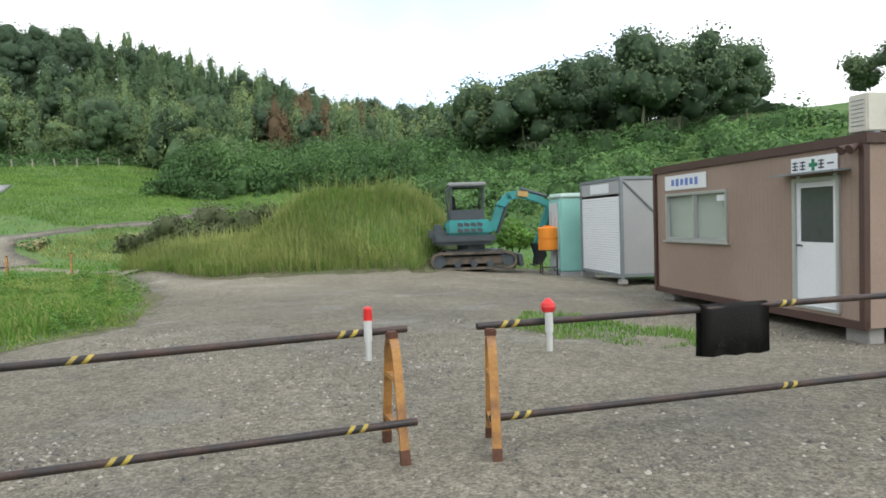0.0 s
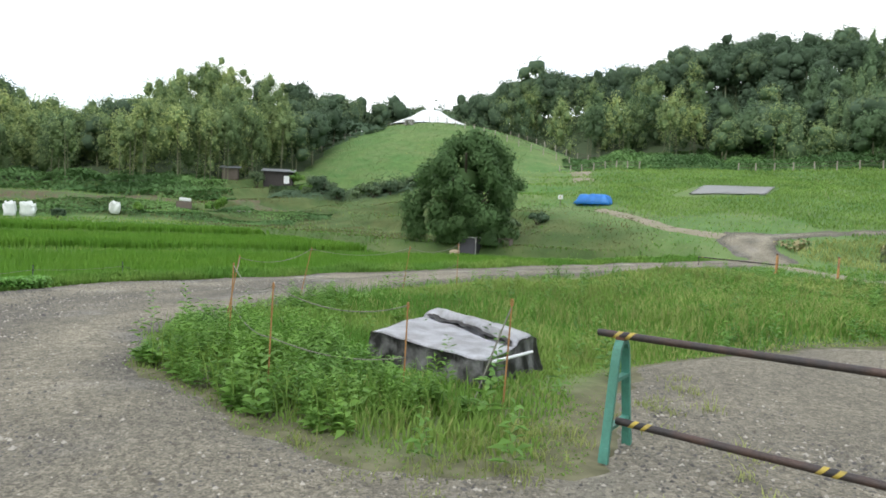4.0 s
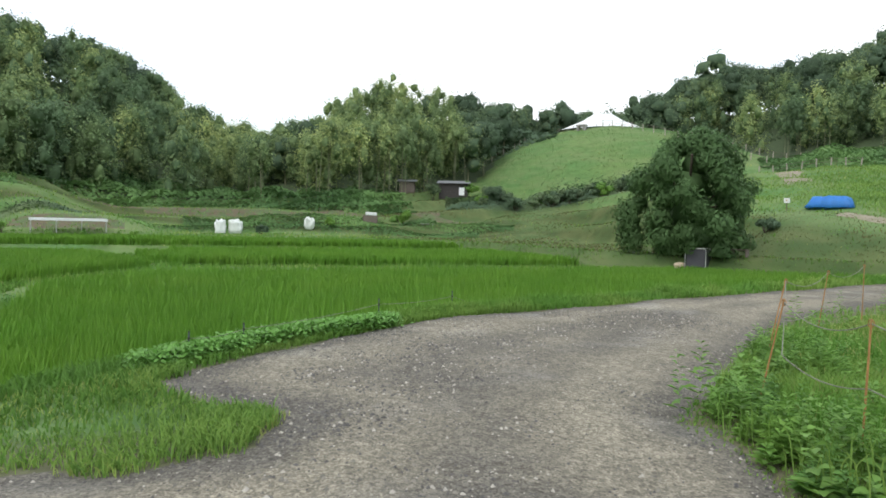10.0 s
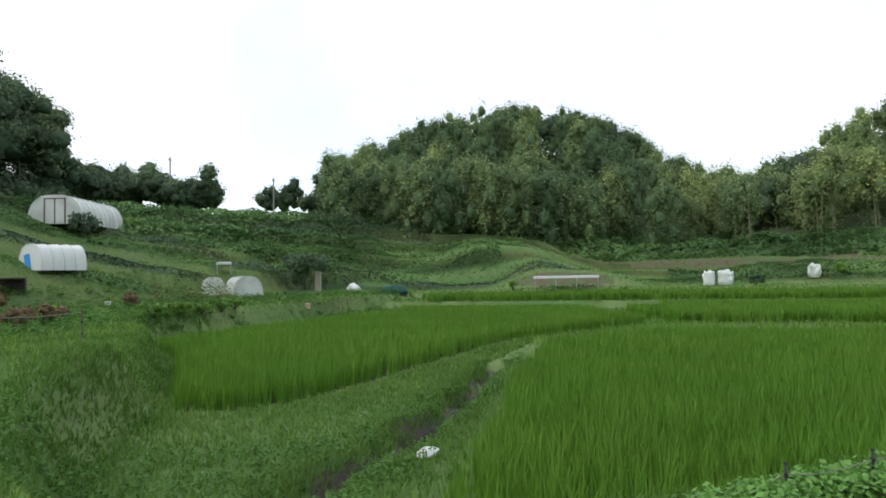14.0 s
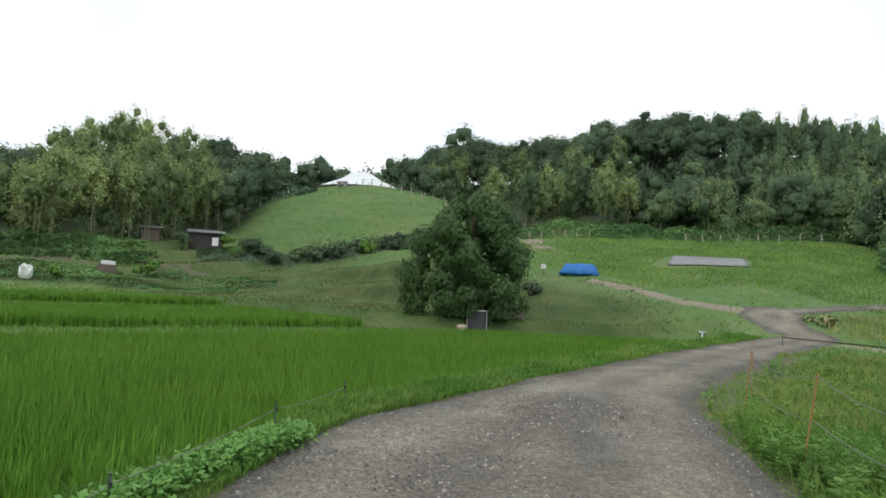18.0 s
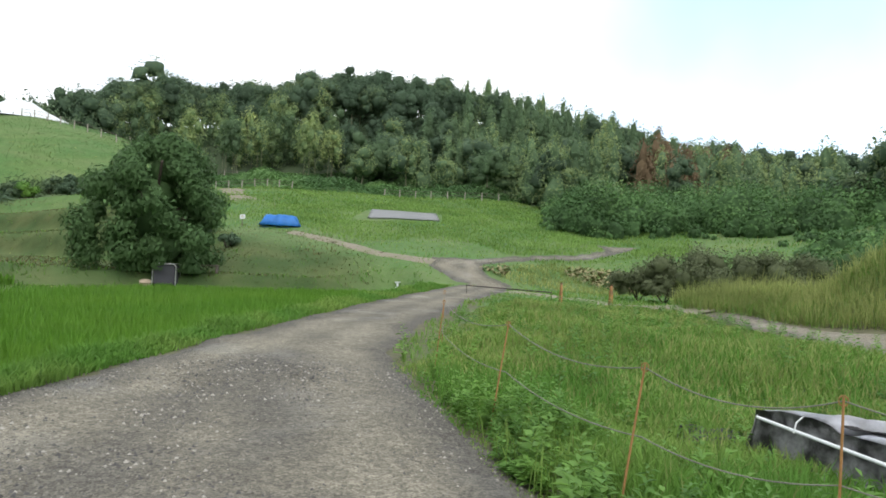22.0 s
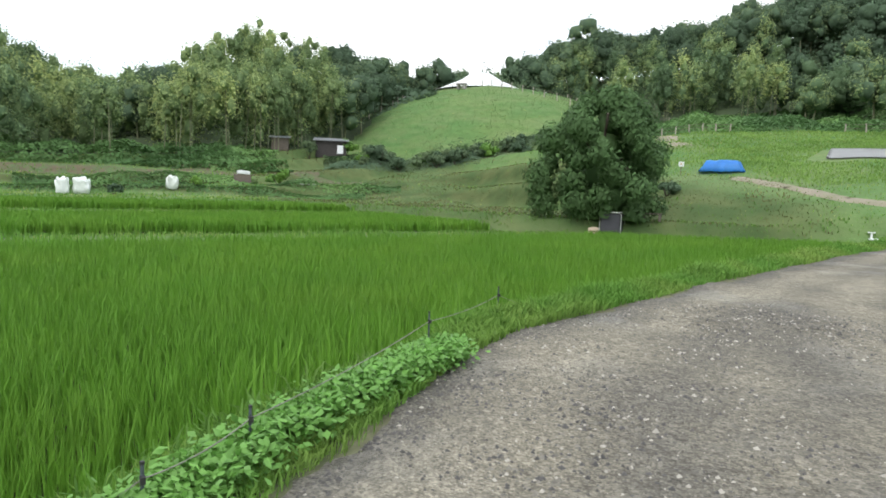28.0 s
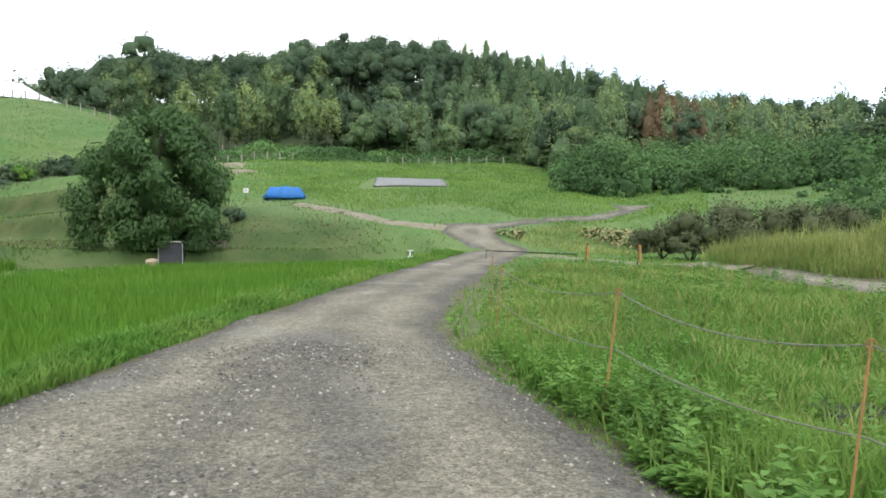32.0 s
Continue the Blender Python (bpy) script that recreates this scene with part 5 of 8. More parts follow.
ok = (edge(x, y) < -0.1) & (r + 2 * waves(x, y, 2.0) > np.interp(np.degrees(az), (3, 14, 30, 46), (50, 43, 46, 56))) & (sdf(SCRUB, x, y) < 0) & (RNG.random(n) < np.clip((46 - np.degrees(az)) / 14, 0, 1)) & (sdf(((-37.4, 43.6), (-30.0, 45.2), (-33.2, 52.4), (-40.2, 51.4)), x, y) < 0)
x, y, r = x[ok], y[ok], r[ok]
blades("fresh_meadow", x, y, 0.26 * (1 + 0.35 * waves(x, y, 1.8)), 0.0011 * r, 0.6, mat("fresh_blade", (0.215, 0.345, 0.085), 0.7, 0.4, 0.4, 5, 0, translucent=0.42, island=0.25, second=(0.16, 0.275, 0.066), second_scale=0.22, spec=0.2), "tall fresh green grass of the meadow")

# grass overhanging the edge of the near track, and the long grass of the round hill
line = np.array([(-8.4, -9), (-9.3, -4.7), (-9.2, -3.1), (-9.35, -2.45), (-9.95, -2.1), (-10.5, -2.5), (-11.15, -3.1), (-11.7, -2.85), (-12.2, -2.3), (-13.1, -1.1), (-13.8, -0.3)])
k = RNG.integers(0, len(line) - 1, 11000)
f = RNG.random(len(k))[:, None]
p = line[k] * (1 - f) + line[k + 1] * f + RNG.normal(0, 0.3, (len(k), 2))
p = p[edge(p[:, 0], p[:, 1]) < 0.06]
blades("edge_grass", p[:, 0], p[:, 1], 0.12 + 0.05 * waves(p[:, 0], p[:, 1], 0.3), 0.009, 0.7, BLADE, "short grass along the edge of the track")
x, y = strew(((-8.9, -5.2), (-8.9, -2.6), (-9.9, -1.8), (-10.8, -2.3), (-11.4, -3.4), (-10.6, -5.0)), 420)
sel = (edge(x, y) < 0.12) & (waves(x, y, 0.35) > -0.25)
blades("patch_grass", x[sel], y[sel], 0.1 + 0.04 * waves(x[sel], y[sel], 0.3), 0.008, 0.9, mat("patch_blade", (0.2, 0.32, 0.055), 0.7, 0.35, 0.8, 6, 0, translucent=0.4, island=0.8, second=(0.3, 0.34, 0.1), second_scale=1.2, spec=0.2), "short yellow-green grass on the patch beside the track")
n = 22000
az, r = np.radians(RNG.uniform(47, 72, n)), RNG.uniform(78, 118, n)
x, y = CX - r * np.sin(az), CY + r * np.cos(az)
ok = ((x + 101) ** 2 + (y - 58) ** 2 > 60) & (height(x, y) > 4.5)
x, y = x[ok], y[ok]
blades("hill_grass", x, y, 0.16 * (1 + 0.5 * waves(x, y, 1.5)), 0.06, 0.9, mat("hill_blade", (0.12, 0.215, 0.075), 0.8, 0.4, 0.3, 4, 0, translucent=0.4, island=0.3, second=(0.17, 0.23, 0.09), second_scale=0.2, spec=0.1), "long rough grass on the round hill")

thicket("far_wood_undergrowth", 16000, 138, 167, 64, 92, 3.2, 0.45, BROAD, "dark undergrowth below the trees beyond the fields", 2.4)

# ---- shrubs and the round tree ----
def shrub(x, y, R, H, n, material, label, category="shrub", name="shrub", leaf=0.16, lumps=9, dz=0.0):
    z = hz(x, y) + dz
    t = thing(name, pose(x, y, z), label, category)
    P, N = crown((0, 0, H * 0.52), R, H * 0.5, n, lumps)
    P[:, 2] = np.maximum(P[:, 2], 0.02)
    tone = RNG.uniform(-0.2, 0.2)
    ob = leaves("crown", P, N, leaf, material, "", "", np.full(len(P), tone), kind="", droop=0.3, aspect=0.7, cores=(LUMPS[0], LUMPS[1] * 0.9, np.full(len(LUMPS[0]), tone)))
    ob.parent = t
    for k in range(3):
        b = B()
        a = 2.09 * k + RNG.uniform(0, 1)
        rod(b, (0, 0, -0.05), (math.cos(a) * R * 0.4, math.sin(a) * R * 0.4, H * 0.6), 0.03 + 0.01 * H, 0.015, 6)
        part("stem", b, BARK, t)
    return t


TREE_X, TREE_Y = -37.3, 23.8
tree = thing("tree", on(TREE_X, TREE_Y), "dense round dark green tree at the paddy edge", "tree")
b = B()
rod(b, (0, 0, -0.3), (0.1, 0.05, 2.0), 0.26, 0.18, 12)
for k in range(9):
    a = k * 0.7 + RNG.uniform(0, 0.4)
    tube(b, [(0.1, 0.05, 1.2 + 0.1 * k), (math.cos(a) * 1.0, math.sin(a) * 1.0, 2.2 + 0.2 * k), (math.cos(a) * 2.2, math.sin(a) * 2.2, 2.8 + 0.35 * k)], 0.07, 6)
part("trunk", b, BARK, tree)
TREE_OUTLINE = ((0.2, 2.4), (1.0, 3.0), (2.4, 3.4), (3.8, 3.4), (4.9, 2.9), (5.8, 2.2), (6.6, 1.3), (7.3, 0.4))
PP, NN, CC, CR = [], [], [], []
for k in range(78):
    zc = 0.4 + 6.5 * ((k + 0.5) / 78) ** 1.05
    turn = 2.39996 * k + RNG.normal(0, 0.25)
    reach = float(np.interp(zc, *zip(*TREE_OUTLINE))) * RNG.uniform(0.62, 0.96) * (1 + 0.16 * math.sin(3 * turn + 1 + 0.6 * zc) + 0.1 * math.sin(7 * turn + 2 * zc))
    c = np.array([0.3 + math.cos(turn) * reach, math.sin(turn) * reach, zc])
    r, rz = RNG.uniform(0.5, 0.9), RNG.uniform(0.5, 0.85)
    n = int(760 * r * r + 120)
    d = RNG.normal(0, 1, (n, 3))
    d /= np.linalg.norm(d, axis=1)[:, None]
    P = c + d * np.array([r, r, rz]) * RNG.uniform(0.45, 1.2, (n, 1))
    P[:, 2] = np.maximum(P[:, 2] - 0.3 * np.hypot(d[:, 0], d[:, 1]) * r, 0.05)
    PP.append(P), NN.append(d + np.array([math.cos(turn), math.sin(turn), 0.8]) * 0.25), CC.append(c[None] * np.array([0.9, 0.9, 0.97])), CR.append(np.array([[r, r, rz]]) * 0.62)
for zc, rr in ((1.2, 1.3), (2.6, 1.6), (4.0, 1.5), (5.2, 0.9)):
    CC.append(np.array([[0.3, 0, zc]])), CR.append(np.array([[rr, rr, 1.1]]))
ob = leaves("crown", np.concatenate(PP), np.concatenate(NN), 0.25, mat("tree_leaf", (0.09, 0.165, 0.06), 0.65, 0.4, 0.6, 4, 0, translucent=0.32, island=0.45, spec=0.15), "", "", None, kind="", droop=1.6, aspect=0.4, cores=(np.concatenate(CC), np.concatenate(CR), None))
ob.parent = tree

for x, y, R, H, c in ((-84, 31, 1.6, 2.6, BROAD), (-86.5, 24.2, 1.4, 2.2, BROAD), (-82, 29.4, 1.3, 1.6, WEED), (-80.5, 32.6, 1.4, 1.7, BROAD), (-78.5, 35, 1.2, 1.5, WEED), (-75, 37.5, 1.2, 1.9, BROAD), (-76, 41, 1.5, 1.8, BROAD), (-72, 44, 1.4, 1.7, BROAD),
                      (-70, 46.5, 1.5, 1.7, BROAD), (-40.2, 29.8, 1.0, 0.9, BROAD), (-38.6, 31, 1.1, 0.9, BROAD), (-56.8, -34.0, 2.9, 3.5, BROAD), (-70.5, 15.6, 1.6, 1.5, WEED), (-46, -47.2, 1.6, 2.2, BROAD),
                      (-66, 1.5, 0.8, 0.9, BROAD), (-70, 8.2, 0.7, 1.0, WEED)):
    shrub(x, y, R, H, int(900 * R), c, "dark leafy shrub on the slope" if c is BROAD else "light green bush on the terrace", leaf=0.2)
for k in range(28):
    f = k / 27
    f *= 0.82
    x, y = -84.2 + 19.2 * f + RNG.normal(0, 1.4), 28.6 + 22 * f + RNG.normal(0, 1.2)
    R = RNG.uniform(1.0, 2.3) * (1 if k < 13 else 0.75)
    c = WEED if RNG.random() < 0.15 else BROAD
    shrub(x, y, R, R * RNG.uniform(0.9, 1.3), int(520 * R), c, "dark leafy shrub in the hedge below the hill" if c is BROAD else "light green bush in the hedge below the hill", leaf=0.24)
for x, y, R, H in ((-10.6, 29.2, 2.6, 2.5), (-8.0, 29.6, 2.7, 2.9), (-12.7, 28.9, 2.0, 1.7), (-9.4, 28.2, 2.2, 1.9), (-6.2, 29.8, 2.2, 2.4), (-11.5, 28.0, 1.7, 1.3)):
    shrub(x, y, R, H, 5200, mat("grey_green_leaf", (0.125, 0.15, 0.075), 0.8, 0.4, 1, 6, 0, translucent=0.25, island=0.4, spec=0.2), "dull grey-green bush behind the meadow", leaf=0.1, lumps=20)

# weeds along the track: leafy plants
def weed_mass(name, x, y, h, leaf, material, label, per=14):
    n = len(x)
    X, Y, Hh = np.repeat(x, per), np.repeat(y, per), np.repeat(np.broadcast_to(h, (n,)), per)
    X, Y = X + RNG.normal(0, 0.07, len(X)), Y + RNG.normal(0, 0.07, len(X))
    Z = height(X, Y) + Hh * RNG.uniform(0.15, 1, len(X))
    N = np.stack([RNG.normal(0, 0.4, len(X)), RNG.normal(0, 0.4, len(X)), np.ones(len(X))], 1)
    leaves(name, np.stack([X, Y, Z], 1), N, leaf, material, label, "weeds", aspect=0.62)


def leafy_weeds(name, x, y, h, leaf, material, label, per=30, aspect=0.34):
    """Upright weed stems with narrow leaves standing out all round, smaller towards the tip."""
    n = len(x)
    k = np.tile(np.arange(per), n)
    X, Y, Hh = np.repeat(x, per), np.repeat(y, per), np.repeat(h, per)
    up = 0.12 + 0.88 * (k + RNG.random(len(k))) / per
    a = 2.4 * k + np.repeat(RNG.uniform(0, 6.28, n), per) + RNG.normal(0, 0.2, len(k))
    size = leaf * (1.25 - 0.75 * up) * RNG.uniform(0.8, 1.25, len(k)) * np.repeat(RNG.uniform(0.8, 1.3, n), per)
    lean = np.repeat(RNG.normal(0, 0.12, n), per) * up ** 2 * Hh, np.repeat(RNG.normal(0, 0.12, n), per) * up ** 2 * Hh
    rise = RNG.uniform(0.1, 0.7, len(k))
    D = np.stack([np.cos(a), np.sin(a), rise], 1)
    D /= np.linalg.norm(D, axis=1)[:, None]
    Z = height(X, Y) + Hh * up
    root = np.stack([X + lean[0], Y + lean[1], Z], 1)
    side = np.stack([-np.sin(a), np.cos(a), RNG.normal(0, 0.25, len(k))], 1) * (size * aspect / 2)[:, None]
    mid = root + D * (size * 0.5)[:, None]
    tip = root + D * size[:, None] - np.array([0, 0, 1]) * (size * 0.22)[:, None]
    V = np.stack([root, mid - side, tip, mid + side], 1).reshape(-1, 3)
    return tagged(new(name, quick_mesh(name, V, np.arange(len(V)).reshape(-1, 4), material)), label, "weeds", kind="stuff")


WEEDS = ((-9.7, 1.7), (-8.9, 0.95), (-7.6, 0.55), (-5.8, 0.95), (-4.7, 1.5), (-4.9, 2.6), (-6.3, 2.4), (-7.6, 2.6), (-8.6, 3.0), (-9.8, 3.6), (-11.0, 5.2), (-12.3, 5.6), (-11.4, 3.9), (-10.4, 2.6))
x, y = strew(WEEDS, 46)
sel = waves(x, y, 0.55) > -0.35
x, y = x[sel], y[sel]
leafy_weeds("verge_weeds", x, y, (0.36 + 0.16 * waves(x, y, 0.6)) * RNG.uniform(0.6, 1.25, len(x)) * np.clip(sdf(WEEDS, x, y) / 0.5 + 0.45, 0.45, 1), 0.1, WEED, "leafy green weeds at the edge of the track", 34)
x, y = strew(WEEDS, 4)
leafy_weeds("pale_weeds", x, y, 0.34 * RNG.uniform(0.6, 1.3, len(x)), 0.11, mat("pale_weed_leaf", (0.17, 0.32, 0.065), 0.6, 0.3, 1, 8, 0, translucent=0.35, island=0.5, spec=0.3), "broader pale weeds among the verge plants", 16, 0.55)
x, y = strew(VERGE, 2.2)
leafy_weeds("meadow_weeds", x, y, 0.42 * RNG.uniform(0.6, 1.4, len(x)), 0.13, WEED, "scattered leafy weeds in the tall grass", 24)
x, y = strew(WEEDS, 160)
blades("weed_stalks", x, y, 0.4 + 0.12 * waves(x, y, 0.4), 0.008, 0.5, BLADE, "long grass growing among the weeds")
BANK_WEEDS = ((-10.3, -5.3), (-12.4, -5.1), (-13.9, -6.4), (-18, -6.9), (-25, -7.3), (-27, -8.0), (-20, -8.3), (-16, -8.6), (-15.0, -10.2), (-12.5, -11), (-10.2, -8))
x, y = strew(BANK_WEEDS, 24)
ok = off_ditch(x, y) > 0.32
x, y = x[ok], y[ok]
weed_mass("bank_weeds", x, y, 0.2 + 0.12 * waves(x, y, 0.7), 0.05, mat("low_weed_leaf", (0.085, 0.2, 0.04), 0.65, 0.4, 1, 8, 0, translucent=0.3, island=0.8, spec=0.25), "low leafy weeds covering the ditch banks", 22)
t = RNG.random(520)
line = np.array([(-11.7, -3.15), (-12.3, -2.45), (-12.98, -1.55), (-13.5, -0.8), (-13.9, -0.2)])
seg = np.clip((t * 4).astype(int), 0, 3)
pt = line[seg] + (line[seg + 1] - line[seg]) * (t * 4 - seg)[:, None] + RNG.normal(0, 0.06, (520, 2))
weed_mass("bean_plants", pt[:, 0], pt[:, 1], 0.2, 0.05, mat("bean_leaf", (0.165, 0.35, 0.075), 0.55, 0.4, 1, 8, 0, translucent=0.35, island=0.9, spec=0.35), "row of leafy bean plants along the paddy bank", 26)


# ---- barricades at the yard ----
def stand(m, paint, label):
    """An inverted-U trestle of flat bar with two rungs, feet across y."""
    t = thing("barricade_stand", m, label, "barricade stand", "barricade stands")
    for s in (-1, 1):
        b = B()
        pts = [(0, s * 0.235, 0.0), (0, s * 0.14, 0.45), (0, s * 0.1, 0.63), (0, s * 0.078, 0.69), (0, s * 0.045, 0.73), (0, 0.0, 0.745)]
        for p0, p1 in zip(pts, pts[1:]):
            d = Vector(p1) - Vector(p0)
            mid = (Vector(p0) + Vector(p1)) / 2
            box(b, 0.055, 0.03, d.length + 0.012, mid, Matrix.Rotation(-math.atan2(d.y, d.z), 3, "X"))
        part("leg", b, paint, t)
        b = B()
        box(b, 0.06, 0.036, 0.09, (0, s * 0.226, 0.045), Matrix.Rotation(s * 0.2, 3, "X"))
        part("foot", b, RUST if paint is ORANGE_PAINT else paint, t)
    for z, w in ((0.2, 0.36), (0.5, 0.23)):
        b = B()
        box(b, 0.045, w, 0.022, (0, 0, z))
        part("rung", b, paint, t)
    b = B()
    box(b, 0.07, 0.075, 0.05, (0, 0, 0.765), bevel=0.008)
    part("saddle", b, RUST, t)
    return t


def pipe(a, b_, tapes, label):
    a, b_ = Vector(a), Vector(b_)
    d = b_ - a
    m = Matrix.Translation(a) @ d.to_track_quat("X", "Z").to_matrix().to_4x4()
    t = thing("barricade_pipe", m, label, "steel pipe", "barricade pipes")
    b = B()
    rod(b, (0, 0, 0), (d.length, 0, 0), 0.0243, sides=16)
    part("tube", b, STEEL_DARK, t, smooth=False)
    # black disc on the closed end paints the shaded hollow of the pipe
    b = B()
    rod(b, (-0.004, 0, 0), (0.0, 0, 0), 0.019, sides=16)
    part("bore_shade", b, BLACK, t)
    for s in tapes:
        for k in range(3):
            b = B()
            v = rod(b, (s + 0.04 * k, 0, 0), (s + 0.04 * k + 0.03, 0, 0), 0.0255, sides=16)
            for w in v:
                w.co.x += w.co.z * 0.9
            part("tape_band", b, YELLOW if k != 1 else BLACK, t)
    return t


G, GL_ = Vector((-4.0, 2.88, 0.79)), Vector((-3.80, 2.88, 0.25))
L_, LL_ = Vector((-0.27, 4.33, 0.80)), Vector((-0.21, 4.08, 0.26))
R_, RL_ = Vector((0.19, 4.27, 0.81)), Vector((0.25, 4.13, 0.25))
R2, RL2 = Vector((4.07, 5.24, 0.82)), Vector((4.1, 5.10, 0.26))
pipe(G, L_, (0.12, 2.05, 3.55), "dark rusty scaffold pipe with yellow and black tape")
pipe(GL_, LL_, (0.1, 1.15, 2.05, 3.35), "dark rusty lower scaffold pipe with tape bands")
pipe(R_, R2, (0.16, 2.3), "dark grey scaffold pipe with tape bands and a mat over it")
pipe(RL_, RL2, (0.14, 2.15), "dark grey lower scaffold pipe with tape bands")
dirL = math.degrees(math.atan2(L_.y - G.y, L_.x - G.x))
gs = stand(pose(-3.86, 2.95, 0.012, 0, 0, dirL + 4), GREEN_PAINT, "green painted trestle stand carrying the pipes")
stand(pose(-0.36, 4.23, 0.012, 0, 0, dirL - 2), ORANGE_PAINT, "ochre painted rusty trestle stand carrying pipe ends")
stand(pose(0.27, 4.22, 0.012, 0, 0, 2), ORANGE_PAINT, "worn ochre trestle stand beside the gap")
stand(pose(3.8, 5.15, -0.03, 0, 0, 14), ORANGE_PAINT, "ochre trestle stand at the far pipe end")


def warning_lamp(at, label, round_head=False):
    t = thing("warning_lamp", pose(*at), label, "warning lamp", "warning lamps")
    b = B()
    if round_head:
        head = bmesh.ops.create_uvsphere(b, u_segments=10, v_segments=6, radius=0.05)["verts"]
        bmesh.ops.translate(b, verts=head, vec=(0, 0, 0.085))
    else:
        rod(b, (0, 0, 0.045), (0, 0, 0.125), 0.03, 0.027, 14)
    part("lens", b, RED_LENS, t, "red lens")
    b = B()
    rod(b, (0, 0, 0.125), (0, 0, 0.14), 0.027, 0.015, 14)
    part("cap", b, RED_LENS, t)
    b = B()
    rod(b, (0, -0.028, -0.08), (0, -0.02, 0.05), 0.026, sides=14)
    part("body", b, PALE_PLASTIC, t, "pale battery case")
    b = B()
    rod(b, (0, -0.028, -0.2), (0, -0.028, -0.08), 0.02, sides=12)
    part("shaft", b, PALE_PLASTIC, t)
    return t


warning_lamp(Vector((-0.505, 4.21, 0.83)), "red-topped warning lamp clipped on the pipe")
warning_lamp(Vector((0.66, 4.33, 0.83)), "round red warning lamp on a pale case", True)
# mat hung over the pipe
t = thing("rubber_mat", pose(2.04, 4.735, 0.815, 0, 0, 14), "black rubber mat hung over the barricade pipe", "mat")
b = B()
prof = [(-0.034, -0.33), (-0.033, -0.15), (-0.031, 0.0), (-0.02, 0.027), (0, 0.033), (0.02, 0.027), (0.031, 0.0), (0.034, -0.16), (0.04, -0.34)]
rowsv = []
for k in range(7):
    xk = -0.28 + 0.56 * k / 6
    rowsv.append([b.verts.new((xk, p[0] + 0.006 * math.sin(k * 1.3), p[1] - (0.012 * (k % 2) if i in (0, 8) else 0))) for i, p in enumerate(prof)])
for r0, r1 in zip(rowsv, rowsv[1:]):
    for i in range(8):
        b.faces.new((r0[i], r1[i], r1[i + 1], r0[i + 1]))
bmesh.ops.solidify(b, geom=b.faces[:], thickness=0.006)
part("sheet", b, RUBBER, t, smooth=True)

# ---- cabin ----
cl, crn = Vector((4.06, 12.77, 0)), Vector((5.0, 7.9, 0))
L = (crn - cl).length
yaw = math.degrees(math.atan2(crn.y - cl.y, crn.x - cl.x))
cabin = thing("site_cabin", pose(cl.x, cl.y, 0.04, 0, 0, yaw), "brown prefabricated site cabin on concrete blocks", "cabin")
D = 2.3
# local x runs along the front, local y goes into the cabin
WX0, WX1, WZ0, WZ1 = 0.40, 2.26, 0.96, 1.81
DX0, DX1, DZ0, DZ1 = 3.74, 4.57, 0.13, 1.86
b = B()
for x0, x1, z0, z1 in ((0, WX0, 0, 2.2), (WX0, WX1, 0, WZ0), (WX0, WX1, WZ1, 2.2), (WX1, DX0, 0, 2.2), (DX0, DX1, 0, DZ0), (DX0, DX1, DZ1, 2.2), (DX1, L, 0, 2.2)):
    if x1 - x0 > 0.01:
        box(b, x1 - x0, 0.06, z1 - z0, ((x0 + x1) / 2, 0.03, (z0 + z1) / 2))
part("front_wall", b, BROWN_WALL, cabin)
b = B()
for k in range(int(L / 0.09)):
    xk = 0.05 + k * 0.09
    for z0, z1 in ((0.1, 2.16),):
        if WX0 - 0.05 < xk < WX1 + 0.05:
            box(b, 0.01, 0.002, WZ0 - 0.15, (xk, -0.001, 0.05 + (WZ0 - 0.05) / 2))
        elif not DX0 - 0.05 < xk < DX1 + 0.05:
            box(b, 0.01, 0.002, z1 - z0, (xk, -0.001, (z0 + z1) / 2))
part("cladding_ribs", b, BROWN_WALL, cabin)
for nm, sx, sy, px_, py_ in (("end_wall", 0.06, D - 0.12, 0.03, D / 2), ("end_wall", 0.06, D - 0.12, L - 0.03, D / 2), ("back_wall", L, 0.06, L / 2, D - 0.03)):
    b = B()
    box(b, sx, sy, 2.2, (px_, py_, 1.1))
    part(nm, b, BROWN_WALL, cabin)
b = B()
box(b, L - 0.13, D - 0.13, 0.06, (L / 2, D / 2, 0.03))
part("floor_slab", b, BROWN_TRIM, cabin)
b = B()
box(b, L + 0.08, D + 0.08, 0.12, (L / 2, D / 2, 2.26), bevel=0.01)
box(b, L - 0.1, D - 0.1, 0.02, (L / 2, D / 2, 2.33))
part("roof", b, BROWN_TRIM, cabin)
b = B()
box(b, L + 0.04, 0.05, 0.1, (L / 2, -0.015, 0.03))
box(b, L + 0.04, 0.05, 0.1, (L / 2, D + 0.015, 0.03))
part("base_rail", b, BROWN_TRIM, cabin)
for xk in (0.02, L - 0.02):
    b = B()
    box(b, 0.08, 0.08, 2.2, (xk, -0.01, 1.1))
    part("corner_post", b, BROWN_TRIM, cabin)
win = new("window")
win.parent = cabin
b = B()
for x0, x1, z0, z1 in ((WX0, WX1, WZ0, WZ0 + 0.05), (WX0, WX1, WZ1 - 0.05, WZ1), (WX0, WX0 + 0.05, WZ0 + 0.05, WZ1 - 0.05), (WX1 - 0.05, WX1, WZ0 + 0.05, WZ1 - 0.05), ((WX0 + WX1) / 2 - 0.025, (WX0 + WX1) / 2 + 0.025, WZ0 + 0.05, WZ1 - 0.05)):
    box(b, x1 - x0, 0.08, z1 - z0, ((x0 + x1) / 2, 0.01, (z0 + z1) / 2))
part("window_frame", b, ALUMINIUM, win)
b = B()
